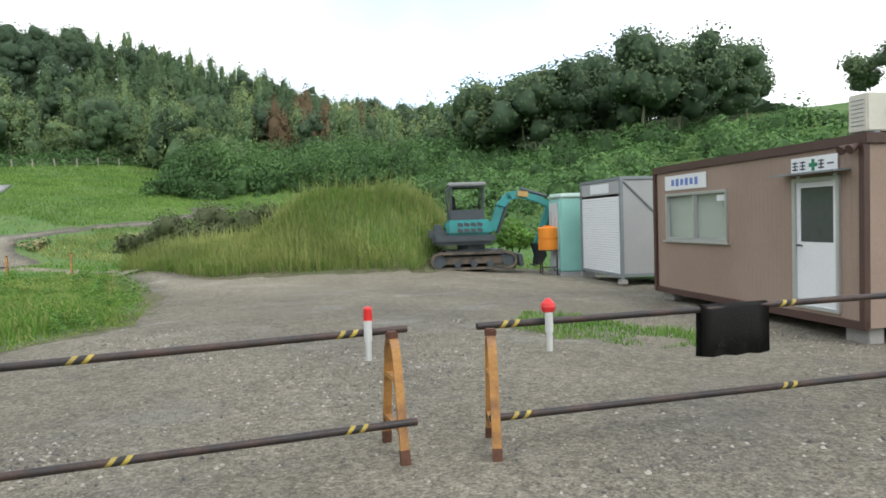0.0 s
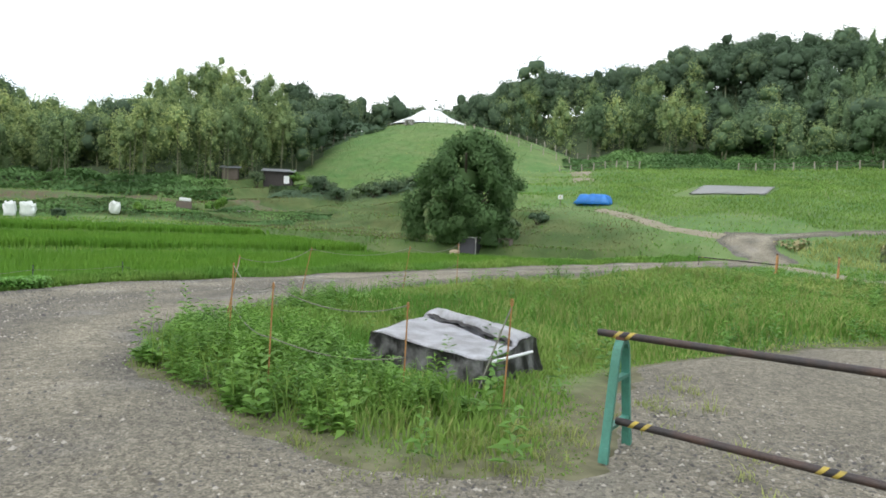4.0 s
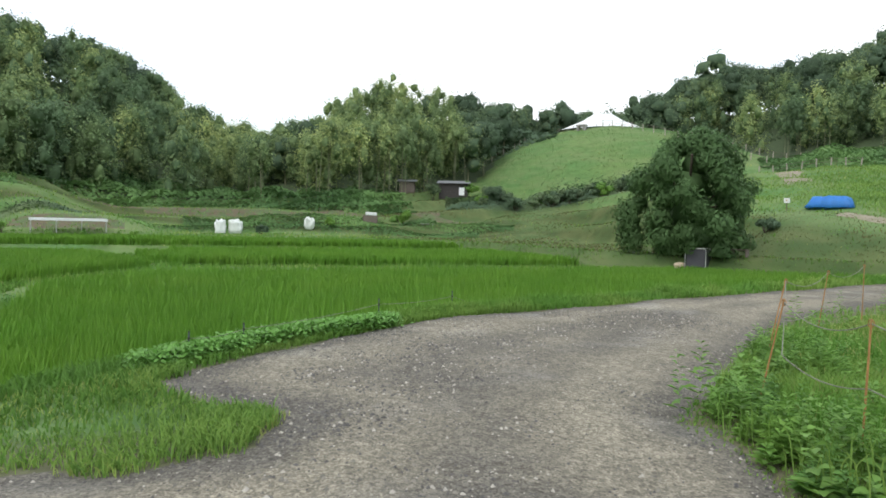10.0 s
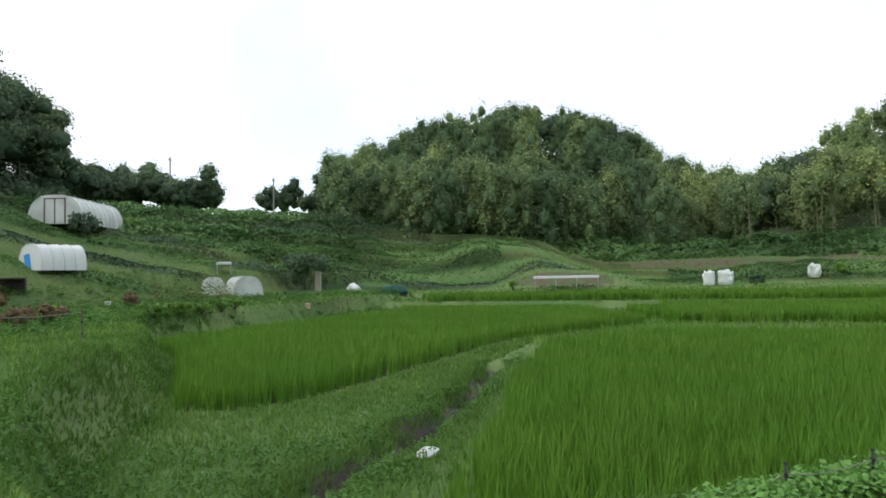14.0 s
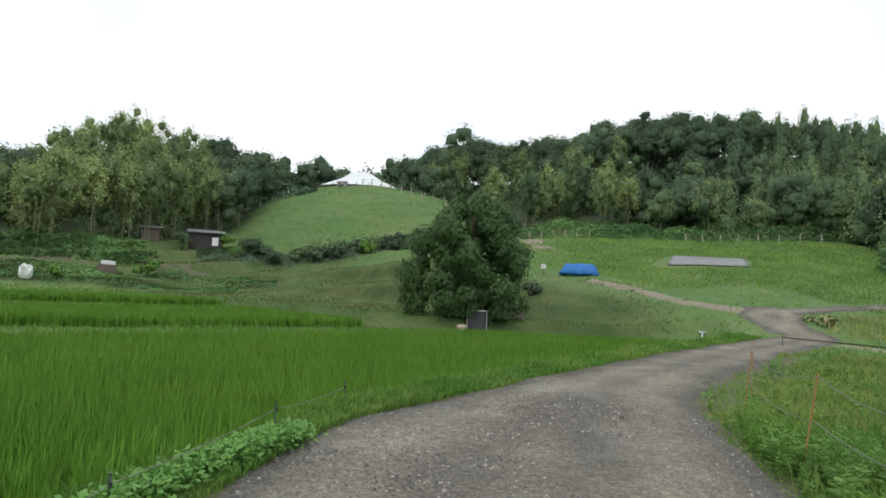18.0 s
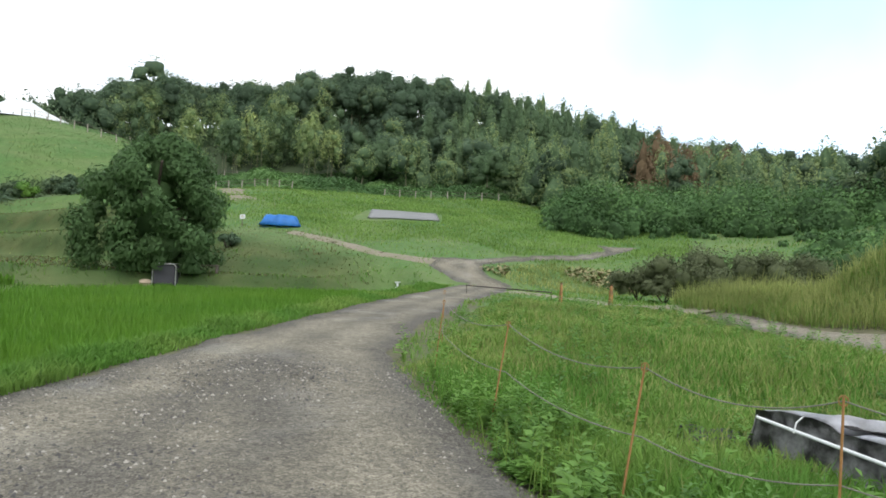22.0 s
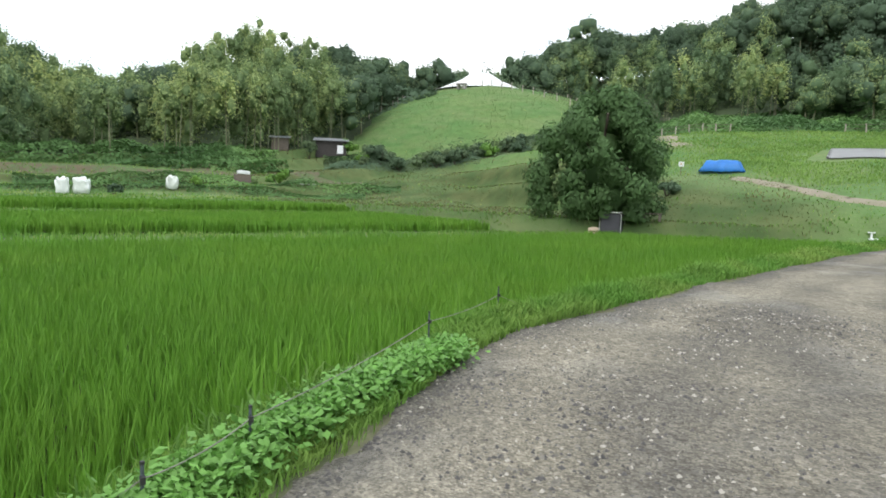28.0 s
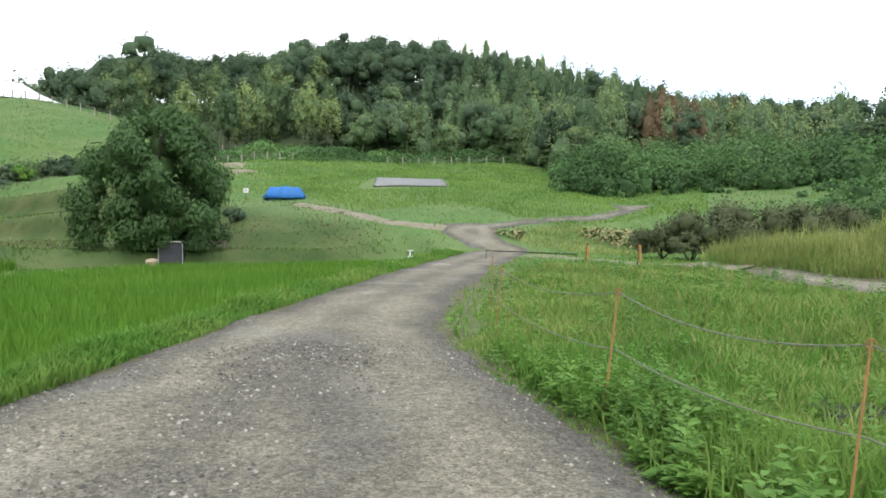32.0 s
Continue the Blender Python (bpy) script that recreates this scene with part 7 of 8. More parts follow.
def tarp_stack(A, Bc, C, D, h, label):
    """A folded sheet over a flat four-cornered stack, with one deep crease and hanging sides."""
    cx, cy = (sum(p[k] for p in (A, Bc, C, D)) / 4 for k in (0, 1))
    z0 = hz(cx, cy)
    t = thing("tarp_stack", pose(cx, cy, z0), label, "tarpaulin")
    A, Bc, C, D = (Vector((p[0] - cx, p[1] - cy, p[2] - z0)) for p in (A, Bc, C, D))
    n = 44
    b = B()
    grid = []
    for i in range(n + 1):
        row = []
        for j in range(n + 1):
            u, v = i / n, j / n
            p = A.lerp(Bc, u).lerp(D.lerp(C, u), v)
            k = noise.noise(Vector((u * 4.1, v * 3.3, 4.0))) + 0.5 * noise.noise(Vector((u * 10, v * 8, 1.0)))
            line = u - 0.6 - 0.06 * math.sin(5 * v) - 0.05 * noise.noise(Vector((v * 6, 0, 0)))
            crease = math.exp(-(line / 0.035) ** 2) - 0.35 * math.exp(-((line - 0.07) / 0.03) ** 2)
            rim = min(u, v, 1 - u, 1 - v)
            p.z += 0.02 * k + 0.016 * abs(noise.noise(Vector((u * 13, v * 3.5, 6.0)))) + 0.05 * smooth01((line - 0.02) / 0.06) * smooth01((1 - u) / 0.15) - 0.13 * crease * min(1, rim * 9) - 0.03 * math.exp(-rim * 30)
            row.append(b.verts.new(p))
        grid.append(row)
    for i in range(n):
        for j in range(n):
            b.faces.new((grid[i][j], grid[i][j + 1], grid[i + 1][j + 1], grid[i + 1][j]))
    rimco = [grid[i][0].co.copy() for i in range(n + 1)], [grid[n][j].co.copy() for j in range(n + 1)], [grid[n - i][n].co.copy() for i in range(n + 1)], [grid[0][n - j].co.copy() for j in range(n + 1)]
    bmesh.ops.solidify(b, geom=b.faces[:], thickness=0.004)
    part("top_sheet", b, mat("silver_tarp", (0.66, 0.67, 0.7), 0.32, 0.25, 4, 30, 0.3, second=(0.42, 0.42, 0.43), second_scale=3.5), t, "weathered silver top", smooth=True)
    b = B()
    ends = []
    for i in range(41):
        u = 0.04 + 0.92 * i / 40
        wd = 0.03 + 0.05 * abs(noise.noise(Vector((u * 9, 2, 0)))) + (0.04 if 0.15 < u < 0.4 else 0)
        v = 0.6 + 0.06 * math.sin(5 * u) + 0.05 * noise.noise(Vector((u * 6, 0, 0)))
        ends.append([b.verts.new(A.lerp(D, u).lerp(Bc.lerp(C, u), v + q * wd) + Vector((0, 0, 0.02 + 0.03 * noise.noise(Vector((u * 14, q, 5))) - 0.02 * (q == 0)))) for q in (-1, 0, 1)])
    for r0, r1 in zip(ends, ends[1:]):
        for q in (0, 1):
            b.faces.new((r0[q], r0[q + 1], r1[q + 1], r1[q]))
    bmesh.ops.solidify(b, geom=b.faces[:], thickness=0.006)
    part("fold", b, TARP_DARK, t, "black ragged fold across the top", smooth=True)
    for s, line in enumerate(rimco):
        b = B()
        rings = []
        for m in range(7):
            f = m / 6
            ring = []
            for i, p in enumerate(line):
                q = Vector((p.x, p.y, 0)).normalized()
                k = noise.noise(Vector((i * 0.42 + s * 9, f * 1.5, 7.0))) + 0.5 * math.sin(i * 1.1 + s)
                c = p + q * (0.012 + 0.13 * f * f + 0.05 * f * k)
                c.z = p.z * (1 - f) - 0.06 * f + 0.002
                ring.append(b.verts.new(c))
            rings.append(ring)
        for r0, r1 in zip(rings, rings[1:]):
            for i in range(len(line) - 1):
                b.faces.new((r0[i], r0[i + 1], r1[i + 1], r1[i]))
        bmesh.ops.solidify(b, geom=b.faces[:], thickness=0.004)
        part("side_flap", b, mat("worn_black_tarp", (0.035, 0.034, 0.033), 0.45, 0.4, 4, 30, 0.3, second=(0.34, 0.34, 0.34), second_scale=4.5), t, "black and silver folded side", smooth=True)
    for a_, b_, lift in ((A, Bc, 0.12), (C, D, 0.06)):
        b = B()
        q = ((a_ + b_) / 2).normalized()
        tube(b, [a_.lerp(b_, 0.2 + 0.75 * k / 8) + Vector((q.x, q.y, 0)) * 0.09 + Vector((0, 0, -lift - 0.06 + 0.1 * k / 8)) for k in range(9)], 0.016, 8)
        part("batten", b, WHITE_PAINT, t, "white pipe batten")
    b = B()
    q = Bc.lerp(A, 0.22)
    tube(b, [q + Vector((0.05, 0.03, 0.0)), q + Vector((0, 0, 0.02)), q + Vector((-0.05, -0.03, -0.03)), q + Vector((-0.07, -0.05, -0.12))], 0.007, 6)
    part("tie", b, WHITE_PAINT, t, "white tie loop")
    return t


tarp_stack((-6.85, 2.6, 0.35), (-8.4, 4.45, 0.28), (-6.45, 4.4, 0.26), (-5.45, 3.0, 0.3), 0.4, "weathered silver and black tarpaulin over a low stack")
draped("dark_tarp", on(-8.75, 4.75, 20), 0.9, 0.6, 0.16, TARP_DARK, "crumpled dark tarpaulin end lying in the grass", "tarpaulin", 8, 14)


shrub(2.1, 20.6, 0.8, 1.5, 900, WEED, "tall weeds growing behind the excavator", "weeds", "tall_weeds", 0.12, 8)

# ---- ditch ----
b = B()
rowsv = []
for k in range(190):
    x0 = -12.7 - 12.6 * k / 189
    y0 = float(np.interp(-x0, [-p[0] for p in DITCH], [p[1] for p in DITCH])) - 0.14 * float(waves(x0, np.interp(-x0, [-p[0] for p in DITCH], [p[1] for p in DITCH]), 0.35))
    wide = 0.3 * (1 + 0.5 * noise.noise(Vector((x0 * 1.3, 0, 0))) + 0.3 * noise.noise(Vector((x0 * 4, 3, 0)))) + 0.3 * math.exp(-((x0 + 18.2) / 0.9) ** 2)
    row = []
    for q in range(-5, 6):
        yq = y0 + wide * q / 5
        dip = 0.0 if abs(q) == 5 else 0.035 + 0.02 * noise.noise(Vector((x0 * 5, q, 1)))
        row.append(b.verts.new((x0, yq, hz(x0, yq) + dip)))
    rowsv.append(row)
for r0, r1 in zip(rowsv, rowsv[1:]):
    for q in range(10):
        b.faces.new((r0[q], r0[q + 1], r1[q + 1], r1[q]))
tagged(part("ditch_bed", b, mat("wet_soil", (0.05, 0.04, 0.028), 0.6, 0.45, 3, 25, 0.6), smooth=True), "dark wet soil of the winding field ditch", "ditch", kind="structure")
b = B()
lft, rgt = [], []
for k in range(30):
    x0 = -17.2 - 2.0 * k / 29
    y0 = float(np.interp(-x0, [-p[0] for p in DITCH], [p[1] for p in DITCH]))
    w = 0.42 * math.sin(math.pi * (k + 0.5) / 30) * (1 + 0.2 * noise.noise(Vector((x0 * 3, 0, 5))))
    lft.append(b.verts.new((x0, y0 - w, -1.3)))
    rgt.append(b.verts.new((x0, y0 + w, -1.3)))
for k in range(29):
    b.faces.new((lft[k], rgt[k], rgt[k + 1], lft[k + 1]))
tagged(part("ditch_water", b, WATER), "muddy water standing in the field ditch", "water", kind="structure")
sgn = thing("yellow_sign", pose(-11.07, -5.64, -0.24, 0, 0, 120), "small yellow warning plate on a stake", "sign")
b = B()
box(b, 0.32, 0.008, 0.18, (0, 0, 0.12))
part("plate", b, SIGN_YELLOW, sgn)
b = B()
box(b, 0.24, 0.003, 0.025, (-0.01, -0.006, 0.175))
box(b, 0.09, 0.003, 0.05, (0.06, -0.006, 0.115))
box(b, 0.08, 0.003, 0.02, (0.07, -0.006, 0.065))
part("lettering", b, INK, sgn)
b = B()
rod(b, (0, 0.012, -0.9), (0, 0.012, 0.2), 0.007, sides=6)
part("stem", b, STEEL_DARK, sgn)
b = B()
bmesh.ops.create_icosphere(b, subdivisions=3, radius=0.15)
for v in b.verts:
    v.co = Vector((v.co.x * 1.5, v.co.y, v.co.z * 0.4)) * (1 + 0.3 * noise.noise(v.co * 7))
solo("plastic_bag", b, WHITE_PAINT, pose(-16.3, -6.75, -1.0), "crumpled white plastic bag at the ditch", "bag", smooth=True)


# electric fence pegs round the paddy
def peg(x, y, h, label="thin dark fence peg beside the paddy"):
    t = thing("fence_peg", on(x, y), label, "fence peg", "fence pegs")
    b = B()
    rod(b, (0, 0, -0.05), (0, 0, h), 0.008, sides=6)
    part("rod", b, CHARCOAL, t)
    for z in (0.35 * h, 0.8 * h):
        b = B()
        box(b, 0.03, 0.02, 0.03, (0.012, 0, z))
        part("insulator", b, BLACK, t)
    b = B()
    rod(b, (0, 0, h), (0, 0, h + 0.012), 0.01, sides=6)
    part("cap", b, BLACK, t)
    return Vector((x, y, hz(x, y) + h * 0.8))


pegs = [peg(-12.35, -4.2, 0.45), peg(-12.05, -2.75, 0.3), peg(-12.55, -2.2, 0.28), peg(-14.1, -0.3, 0.36), peg(-15.2, 1.2, 0.42), peg(-17.2, 4.2, 0.5), peg(-18.6, 8.5, 0.5)]
for a, c in zip(pegs, pegs[1:]):
    rope(a, c, 0.03, "thin grey fence wire along the paddy bank", 0.0035)
    rope(a - Vector((0, 0, 0.14)), c - Vector((0, 0, 0.14)), 0.03, "lower fence wire along the paddy bank", 0.0035)
# rustic posts with a rail left of the ditch
posts = []
for x, y, h, lean in ((-15.2, -15.3, 0.95, (0, 0)), (-19.3, -16.6, 0.9, (0, 0)), (-13.0, -11.5, 0.95, (0.12, -0.25)), (-17, -19.5, 0.8, (0, 0))):
    t = thing("garden_post", on(x, y), "grey bamboo garden post with dark ties", "post", "garden posts")
    b = B()
    rod(b, (0, 0, -0.1), (lean[0], lean[1], h), 0.02, 0.017, 8)
    part("pole", b, OLD_WOOD, t)
    for f in (0.3, 0.6, 0.85):
        b = B()
        rod(b, (lean[0] * f, lean[1] * f, h * f - 0.02), (lean[0] * f, lean[1] * f, h * f + 0.02), 0.027, sides=8)
        part("tie", b, BLACK, t)
    posts.append(Vector((x + lean[0] * 0.85, y + lean[1] * 0.85, hz(x, y) + h * 0.85)))
rope(posts[0], posts[1], 0.08, "slack cord between the garden posts", 0.012)
rope(posts[2], posts[0], 0.05, "slack cord between the garden posts", 0.008)

# ---- under the round tree ----
cage = thing("covered_cage", on(-35.20, 22.95, 32, 0.06), "grey mesh-covered frame box at the paddy edge", "cage")
b = B()
box(b, 1.05, 0.85, 1.0, (0, 0, 0.52), bevel=0.05)
part("cover", b, GREY_CLOTH, cage)
b = B()
for y0 in (-0.46, 0.46):
    tube(b, [(-0.56, y0, 0), (-0.56, y0, 0.95), (-0.45, y0, 1.08), (0.45, y0, 1.08), (0.56, y0, 0.95), (0.56, y0, 0)], 0.025, 6)
part("frame", b, ALUMINIUM, cage)
for k, (x, y, z) in enumerate(((-35.75, 22.20, 0.1), (-35.70, 22.15, 0.3))):
    b = B()
    bmesh.ops.create_icosphere(b, subdivisions=3, radius=0.36)
    for v in b.verts:
        v.co = Vector((v.co.x * 0.75, v.co.y * 1.2, max(v.co.z * 0.42, -0.13) + 0.13)) * (1 + 0.08 * noise.noise(v.co * 4))
    solo("sack", b, SACK, on(x, y, 20, z), "full beige sack lying beside the cage", "sack", "sacks", smooth=True)
b = B()
for k in range(4):
    box(b, 0.9, 0.12, 0.03, (0, 0.14 * k - 0.2, 0.4))
box(b, 0.06, 0.5, 0.38, (-0.38, 0, 0.19))
box(b, 0.06, 0.5, 0.38, (0.38, 0, 0.19))
solo("wooden_pallet_bench", b, OLD_WOOD, on(-34.2, 24.9, 30), "weathered plank bench under the tree", "bench")
draped("blue_tarp", on(-39.3, 37.3, 30), 2.6, 1.5, 0.75, BLUE_TARP, "bright blue tarpaulin over a heap on the bank", "tarpaulin", 5, 20, 0.15, 0.1)
t = thing("white_box", on(-41.6, 35.8, 30), "small white box on a post beside the bank path", "box")
b = B()
box(b, 0.36, 0.2, 0.34, (0, 0, 0.75), bevel=0.02)
part("case", b, WHITE_PAINT, t)
b = B()
rod(b, (0, 0, -0.1), (0, 0, 0.6), 0.03, sides=8)
part("post", b, OLD_WOOD, t)
b = B()
box(b, 0.12, 0.012, 0.14, (0, -0.105, 0.77))
part("dial", b, SACK, t)
t = thing("white_standpipe", on(-26.23, 31.43, 25), "white capped standpipe with a white base beside the track", "standpipe")
b = B()
box(b, 0.62, 0.3, 0.1, (0.05, 0, 0.06), bevel=0.03)
part("base", b, WHITE_PAINT, t)
b = B()
rod(b, (-0.12, 0, 0.1), (-0.12, 0, 0.36), 0.05, sides=10)
part("pipe", b, WHITE_PAINT, t)
b = B()
box(b, 0.34, 0.16, 0.05, (-0.12, 0, 0.385), bevel=0.015)
part("cap", b, WHITE_PAINT, t)
b = B()
n_ = 18
vs = [[b.verts.new((0, 0, 0)) for _ in range(9)] for _ in range(n_ + 1)]
for i in range(n_ + 1):
    for j in range(9):
        x0, y0 = -36.6 + 6.0 * i / n_ - 3.2 * j / 8, 45.0 + 1.2 * i / n_ + 6.2 * j / 8
        vs[i][j].co = (x0, y0, hz(x0, y0) + 0.09 + 0.03 * noise.noise(Vector((i, j, 0))))
for i in range(n_):
    for j in range(8):
        b.faces.new((vs[i][j], vs[i + 1][j], vs[i + 1][j + 1], vs[i][j + 1]))
bmesh.ops.solidify(b, geom=b.faces[:], thickness=0.01)
solo("ground_sheet", b, GREY_SHEET, Matrix.Identity(4), "grey sheet spread over the terrace", "ground sheet", smooth=True)

# small trestles with a pipe at the far track
t1, t2 = Vector((-14.6, 22.1, 0)), Vector((-12.9, 22.9, 0))
for p in (t1, t2):
    stand(pose(p.x, p.y, hz(p.x, p.y), 0, 0, 25), ORANGE_PAINT, "ochre trestle stand by the side track")
p0, p1 = Vector((-19.0, 23.6, hz(-19, 23.6) + 0.36)), Vector((-15.2, 23.0, hz(-15.2, 23) + 0.36))
pipe(p0, p1, (0.2,), "rusty barrier pipe across the side track")
for p in (p0, p1):
    b = B()
    rod(b, (0, 0.03, -0.1), (0, 0.03, 0.42), 0.014, 0.012, 8)
    solo("barrier_post", b, STEEL_DARK, on(p.x, p.y), "short rusty post carrying the low barrier pipe", "post", "barrier posts")


# ---- wooden fences on the slopes ----
PALE_WOOD = mat("sun_bleached_wood", (0.34, 0.31, 0.26), 0.9, 0.3, 3, 30, 0.3)


def fence(pts, gap, h, label, rails=2):
    t = thing("post_fence", Matrix.Identity(4), label, "fence", "slope fences")
    places = []
    for (x0, y0), (x1, y1) in zip(pts, pts[1:]):
        k = max(int(math.hypot(x1 - x0, y1 - y0) / gap), 1)
        places += [(x0 + (x1 - x0) * i / k, y0 + (y1 - y0) * i / k) for i in range(k)]
    places.append(pts[-1])
    post = None
    for x, y in places:
        z = hz(x, y)
        if post is None:
            b = B()
            rod(b, (0, 0, -0.2), (0, 0, h), 0.075, 0.065, 7)
            post = part("post", b, PALE_WOOD, t)
            o = post
        else:
            o = new("post", post.data)
            o.parent = t
        o.matrix_basis = pose(x, y, z, RNG.normal(0, 2), RNG.normal(0, 2), 0)
    for f in ((0.9, 0.5)[:rails]):
        b = B()
        tube(b, [(x, y, hz(x, y) + h * f) for x, y in places], 0.018, 5)
        part("rail", b, OLD_WOOD, t)


fence([(-47, 66.3), (-42, 68.5), (-34.7, 71.8)], 1.7, 0.95, "grey wooden post-and-rail fence above the terrace")
fence([(-94.5, 54), (-89, 55.5), (-84, 57.5), (-77, 61), (-72, 64)], 1.6, 1.0, "grey wooden fence running down the flank of the hill")
fence([(-90, 67), (-84, 69.5), (-78, 71), (-72, 72)], 1.6, 1.0, "grey wooden fence along the back of the hill")
fence([(-103, 45), (-100.5, 42), (-100, 38), (-101, 34)], 1.7, 0.9, "grey wooden fence round the shoulder of the hill")
fence([(-66, 57), (-60.5, 59.5), (-56, 60.5)], 1.4, 0.95, "grey wooden fence beside the slope path")

# ---- cover on the hilltop ----
top = thing("hilltop_cover", pose(-101, 58, 17.2, 0, 0, 20), "low white sheeted cover over the hilltop", "sheeted cover")
b = B()
rings = []
for rr, z in ((7.4, 0.0), (6.0, 0.35), (3.4, 1.5), (1.9, 2.5), (1.5, 2.7)):
    rings.append([b.verts.new((rr * math.cos(a) * 1.05 + 0.15 * noise.noise(Vector((a * 2, rr, 0))), rr * math.sin(a), z - 0.25 * (1 if rr > 7 else 0))) for a in np.linspace(0, 6.283, 24, endpoint=False)])
for r0, r1 in zip(rings, rings[1:]):
    for k in range(24):
        b.faces.new((r0[k], r0[(k + 1) % 24], r1[(k + 1) % 24], r1[k]))
b.faces.new(rings[-1])
part("sheet", b, WHITE_SHEET, top)
for k in range(24):
    a = 6.283 * k / 24
    b = B()
    rod(b, (7.5 * math.cos(a), 7.2 * math.sin(a), -1.0), (7.5 * math.cos(a), 7.2 * math.sin(a), 0.12), 0.05, sides=5)
    part("edge_post", b, OLD_WOOD, top)
t = thing("stone_marker", on(-94.0, 50.0, 30), "low weathered stone table near the hilltop", "stone")
b = B()
box(b, 1.6, 0.9, 0.22, (0, 0, 0.75), bevel=0.04)
part("slab", b, CONCRETE, t)
for s in (-0.5, 0.5):
    b = B()
    box(b, 0.3, 0.7, 0.66, (s, 0, 0.31), bevel=0.03)
    part("support", b, CONCRETE, t)


# ---- sheds below the hill ----
def hut(x, y, rz, w, d, h, label, wall, open_front=False):
    t = thing("hut", on(x, y, rz), label, "hut", "field huts")
    for nm, sx, sy, ox, oy in (("wall", w, 0.08, 0, d / 2), ("wall", 0.08, d - 0.08, -w / 2, 0), ("wall", 0.08, d - 0.08, w / 2, 0)) + ((("wall", w, 0.08, 0, -d / 2),) if not open_front else ()):
        b = B()
        box(b, sx, sy, h, (ox, oy, h / 2 - 0.1))
        side = part(nm, b, wall, t)
        for k in range(int(max(sx, sy) / 0.25)):
            q = -max(sx, sy) / 2 + 0.12 + 0.25 * k
            b = B()
            box(b, 0.03 if sx > sy else sx + 0.02, sy + 0.02 if sx > sy else 0.03, h, (ox + (q if sx > sy else 0), oy + (0 if sx > sy else q), h / 2 - 0.1))
            part("batten", b, wall, side)
    b = B()
    rr = Matrix.Rotation(0.14, 3, "X")
    box(b, w + 0.7, d + 0.8, 0.06, (0, 0, h + 0.05), rr)
    for k in range(int((w + 0.6) / 0.2)):
        box(b, 0.05, d + 0.8, 0.04, (-w / 2 - 0.25 + 0.2 * k, 0, h + 0.1), rr)
    part("roof", b, METAL_ROOF, t)
    return t


h1 = hut(-87.4, 27.3, 68, 3.6, 2.6, 2.1, "dark board field hut with a grey metal roof", DARK_WOOD)
b = B()
box(b, 0.7, 0.05, 1.0, (1.1, -1.36, 0.9))
part("white_panel", b, WHITE_PAINT, h1)
hut(-89.6, 21.6, 70, 1.9, 1.8, 1.6, "small weathered field shed with a tin roof", OLD_WOOD)


def bundle(x, y, w, h, label, material, seed):
    b = B()
    bmesh.ops.create_icosphere(b, subdivisions=4, radius=0.5)
    for v in b.verts:
        c = v.co * 2
        p = Vector([math.copysign(abs(q) ** 0.5, q) for q in c])
        k = 0.3 * noise.noise(p * 1.8 + Vector((seed, 0, 0))) + 0.05 * noise.noise(p * 5)
        v.co = Vector((p.x * w / 2 * (1 + k), p.y * w * 0.4 * (1 + k), (p.z + 1) * h / 2 * (1 + k)))
    return solo("covered_bush", b, material, on(x, y, 80, -0.05), label, "covered bush", smooth=True)


bundle(-67.2, -1.9, 0.9, 1.2, "plants wrapped in white film on the terrace", WHITE_SHEET, 1)
bundle(-67.2, -0.6, 1.1, 1.2, "plants wrapped in cloudy film on the terrace", PLASTIC_FILM, 4)
bundle(-69.5, 6.2, 0.9, 1.1, "film-covered plant frame on the terrace", PLASTIC_FILM, 7)
t = thing("storage_bin", on(-72.9, 12.9, 80), "weathered storage bin with a white lid", "bin")
b = B()
box(b, 1.5, 1.0, 0.9, (0, 0, 0.43), bevel=0.02)
part("box", b, OLD_WOOD, t)
b = B()
box(b, 1.15, 1.05, 0.35, (0.1, 0, 1.06), Matrix.Rotation(0.06, 3, "Y"), bevel=0.05)
part("lid", b, WHITE_SHEET, t)
b = B()
box(b, 1.5, 0.7, 0.05, (0, 0, 0.12), Matrix.Rotation(0.05, 3, "X"))
box(b, 0.08, 0.6, 0.1, (-0.5, 0, 0.05))
box(b, 0.08, 0.6, 0.1, (0.5, 0, 0.05))
solo("board_stack", b, CONCRETE, on(-70.5, 18.4, 70), "pale boards lying on the terrace", "boards")

# cold frame with a white cover
cf = thing("cold_frame", on(-59.6, -12.4, 100), "long low plant frame with a white cover", "plant frame")
b = B()
box(b, 5.0, 1.1, 0.12, (0, 0, 1.05), bevel=0.03)
box(b, 5.0, 0.03, 0.16, (0, -0.55, 1.0))
part("cover", b, WHITE_SHEET, cf)
for x0 in (-2.4, -0.8, 0.8, 2.4):
    for y0 in (-0.5, 0.5):
        b = B()
        rod(b, (x0, y0, -0.1), (x0, y0, 1.02), 0.03, sides=6)
        part("leg", b, ALUMINIUM, cf)
for x, y, R in ((-57.6, -13.3, 0.45), (-57.6, -11.2, 0.4), (-59, -8.0, 0.5), (-59, -16.5, 0.5)):
    shrub(x, y, R, 0.8, 350, WEED, "small leafy vegetable plant on the terrace", "vegetable plant", "vegetable_plant", 0.12, 5)
b = B()
box(b, 1.0, 0.06, 1.85, (0, 0, 0.9), Matrix.Rotation(0.05, 3, "Y"), bevel=0.01)
box(b, 0.92, 0.065, 0.03, (0, 0, 1.3))
solo("standing_board", b, mat("cream_board", (0.55, 0.53, 0.42), 0.7, 0.15, 1, 10, 0.05), on(-57, -33.0, 60), "cream board standing upright in the field", "board")


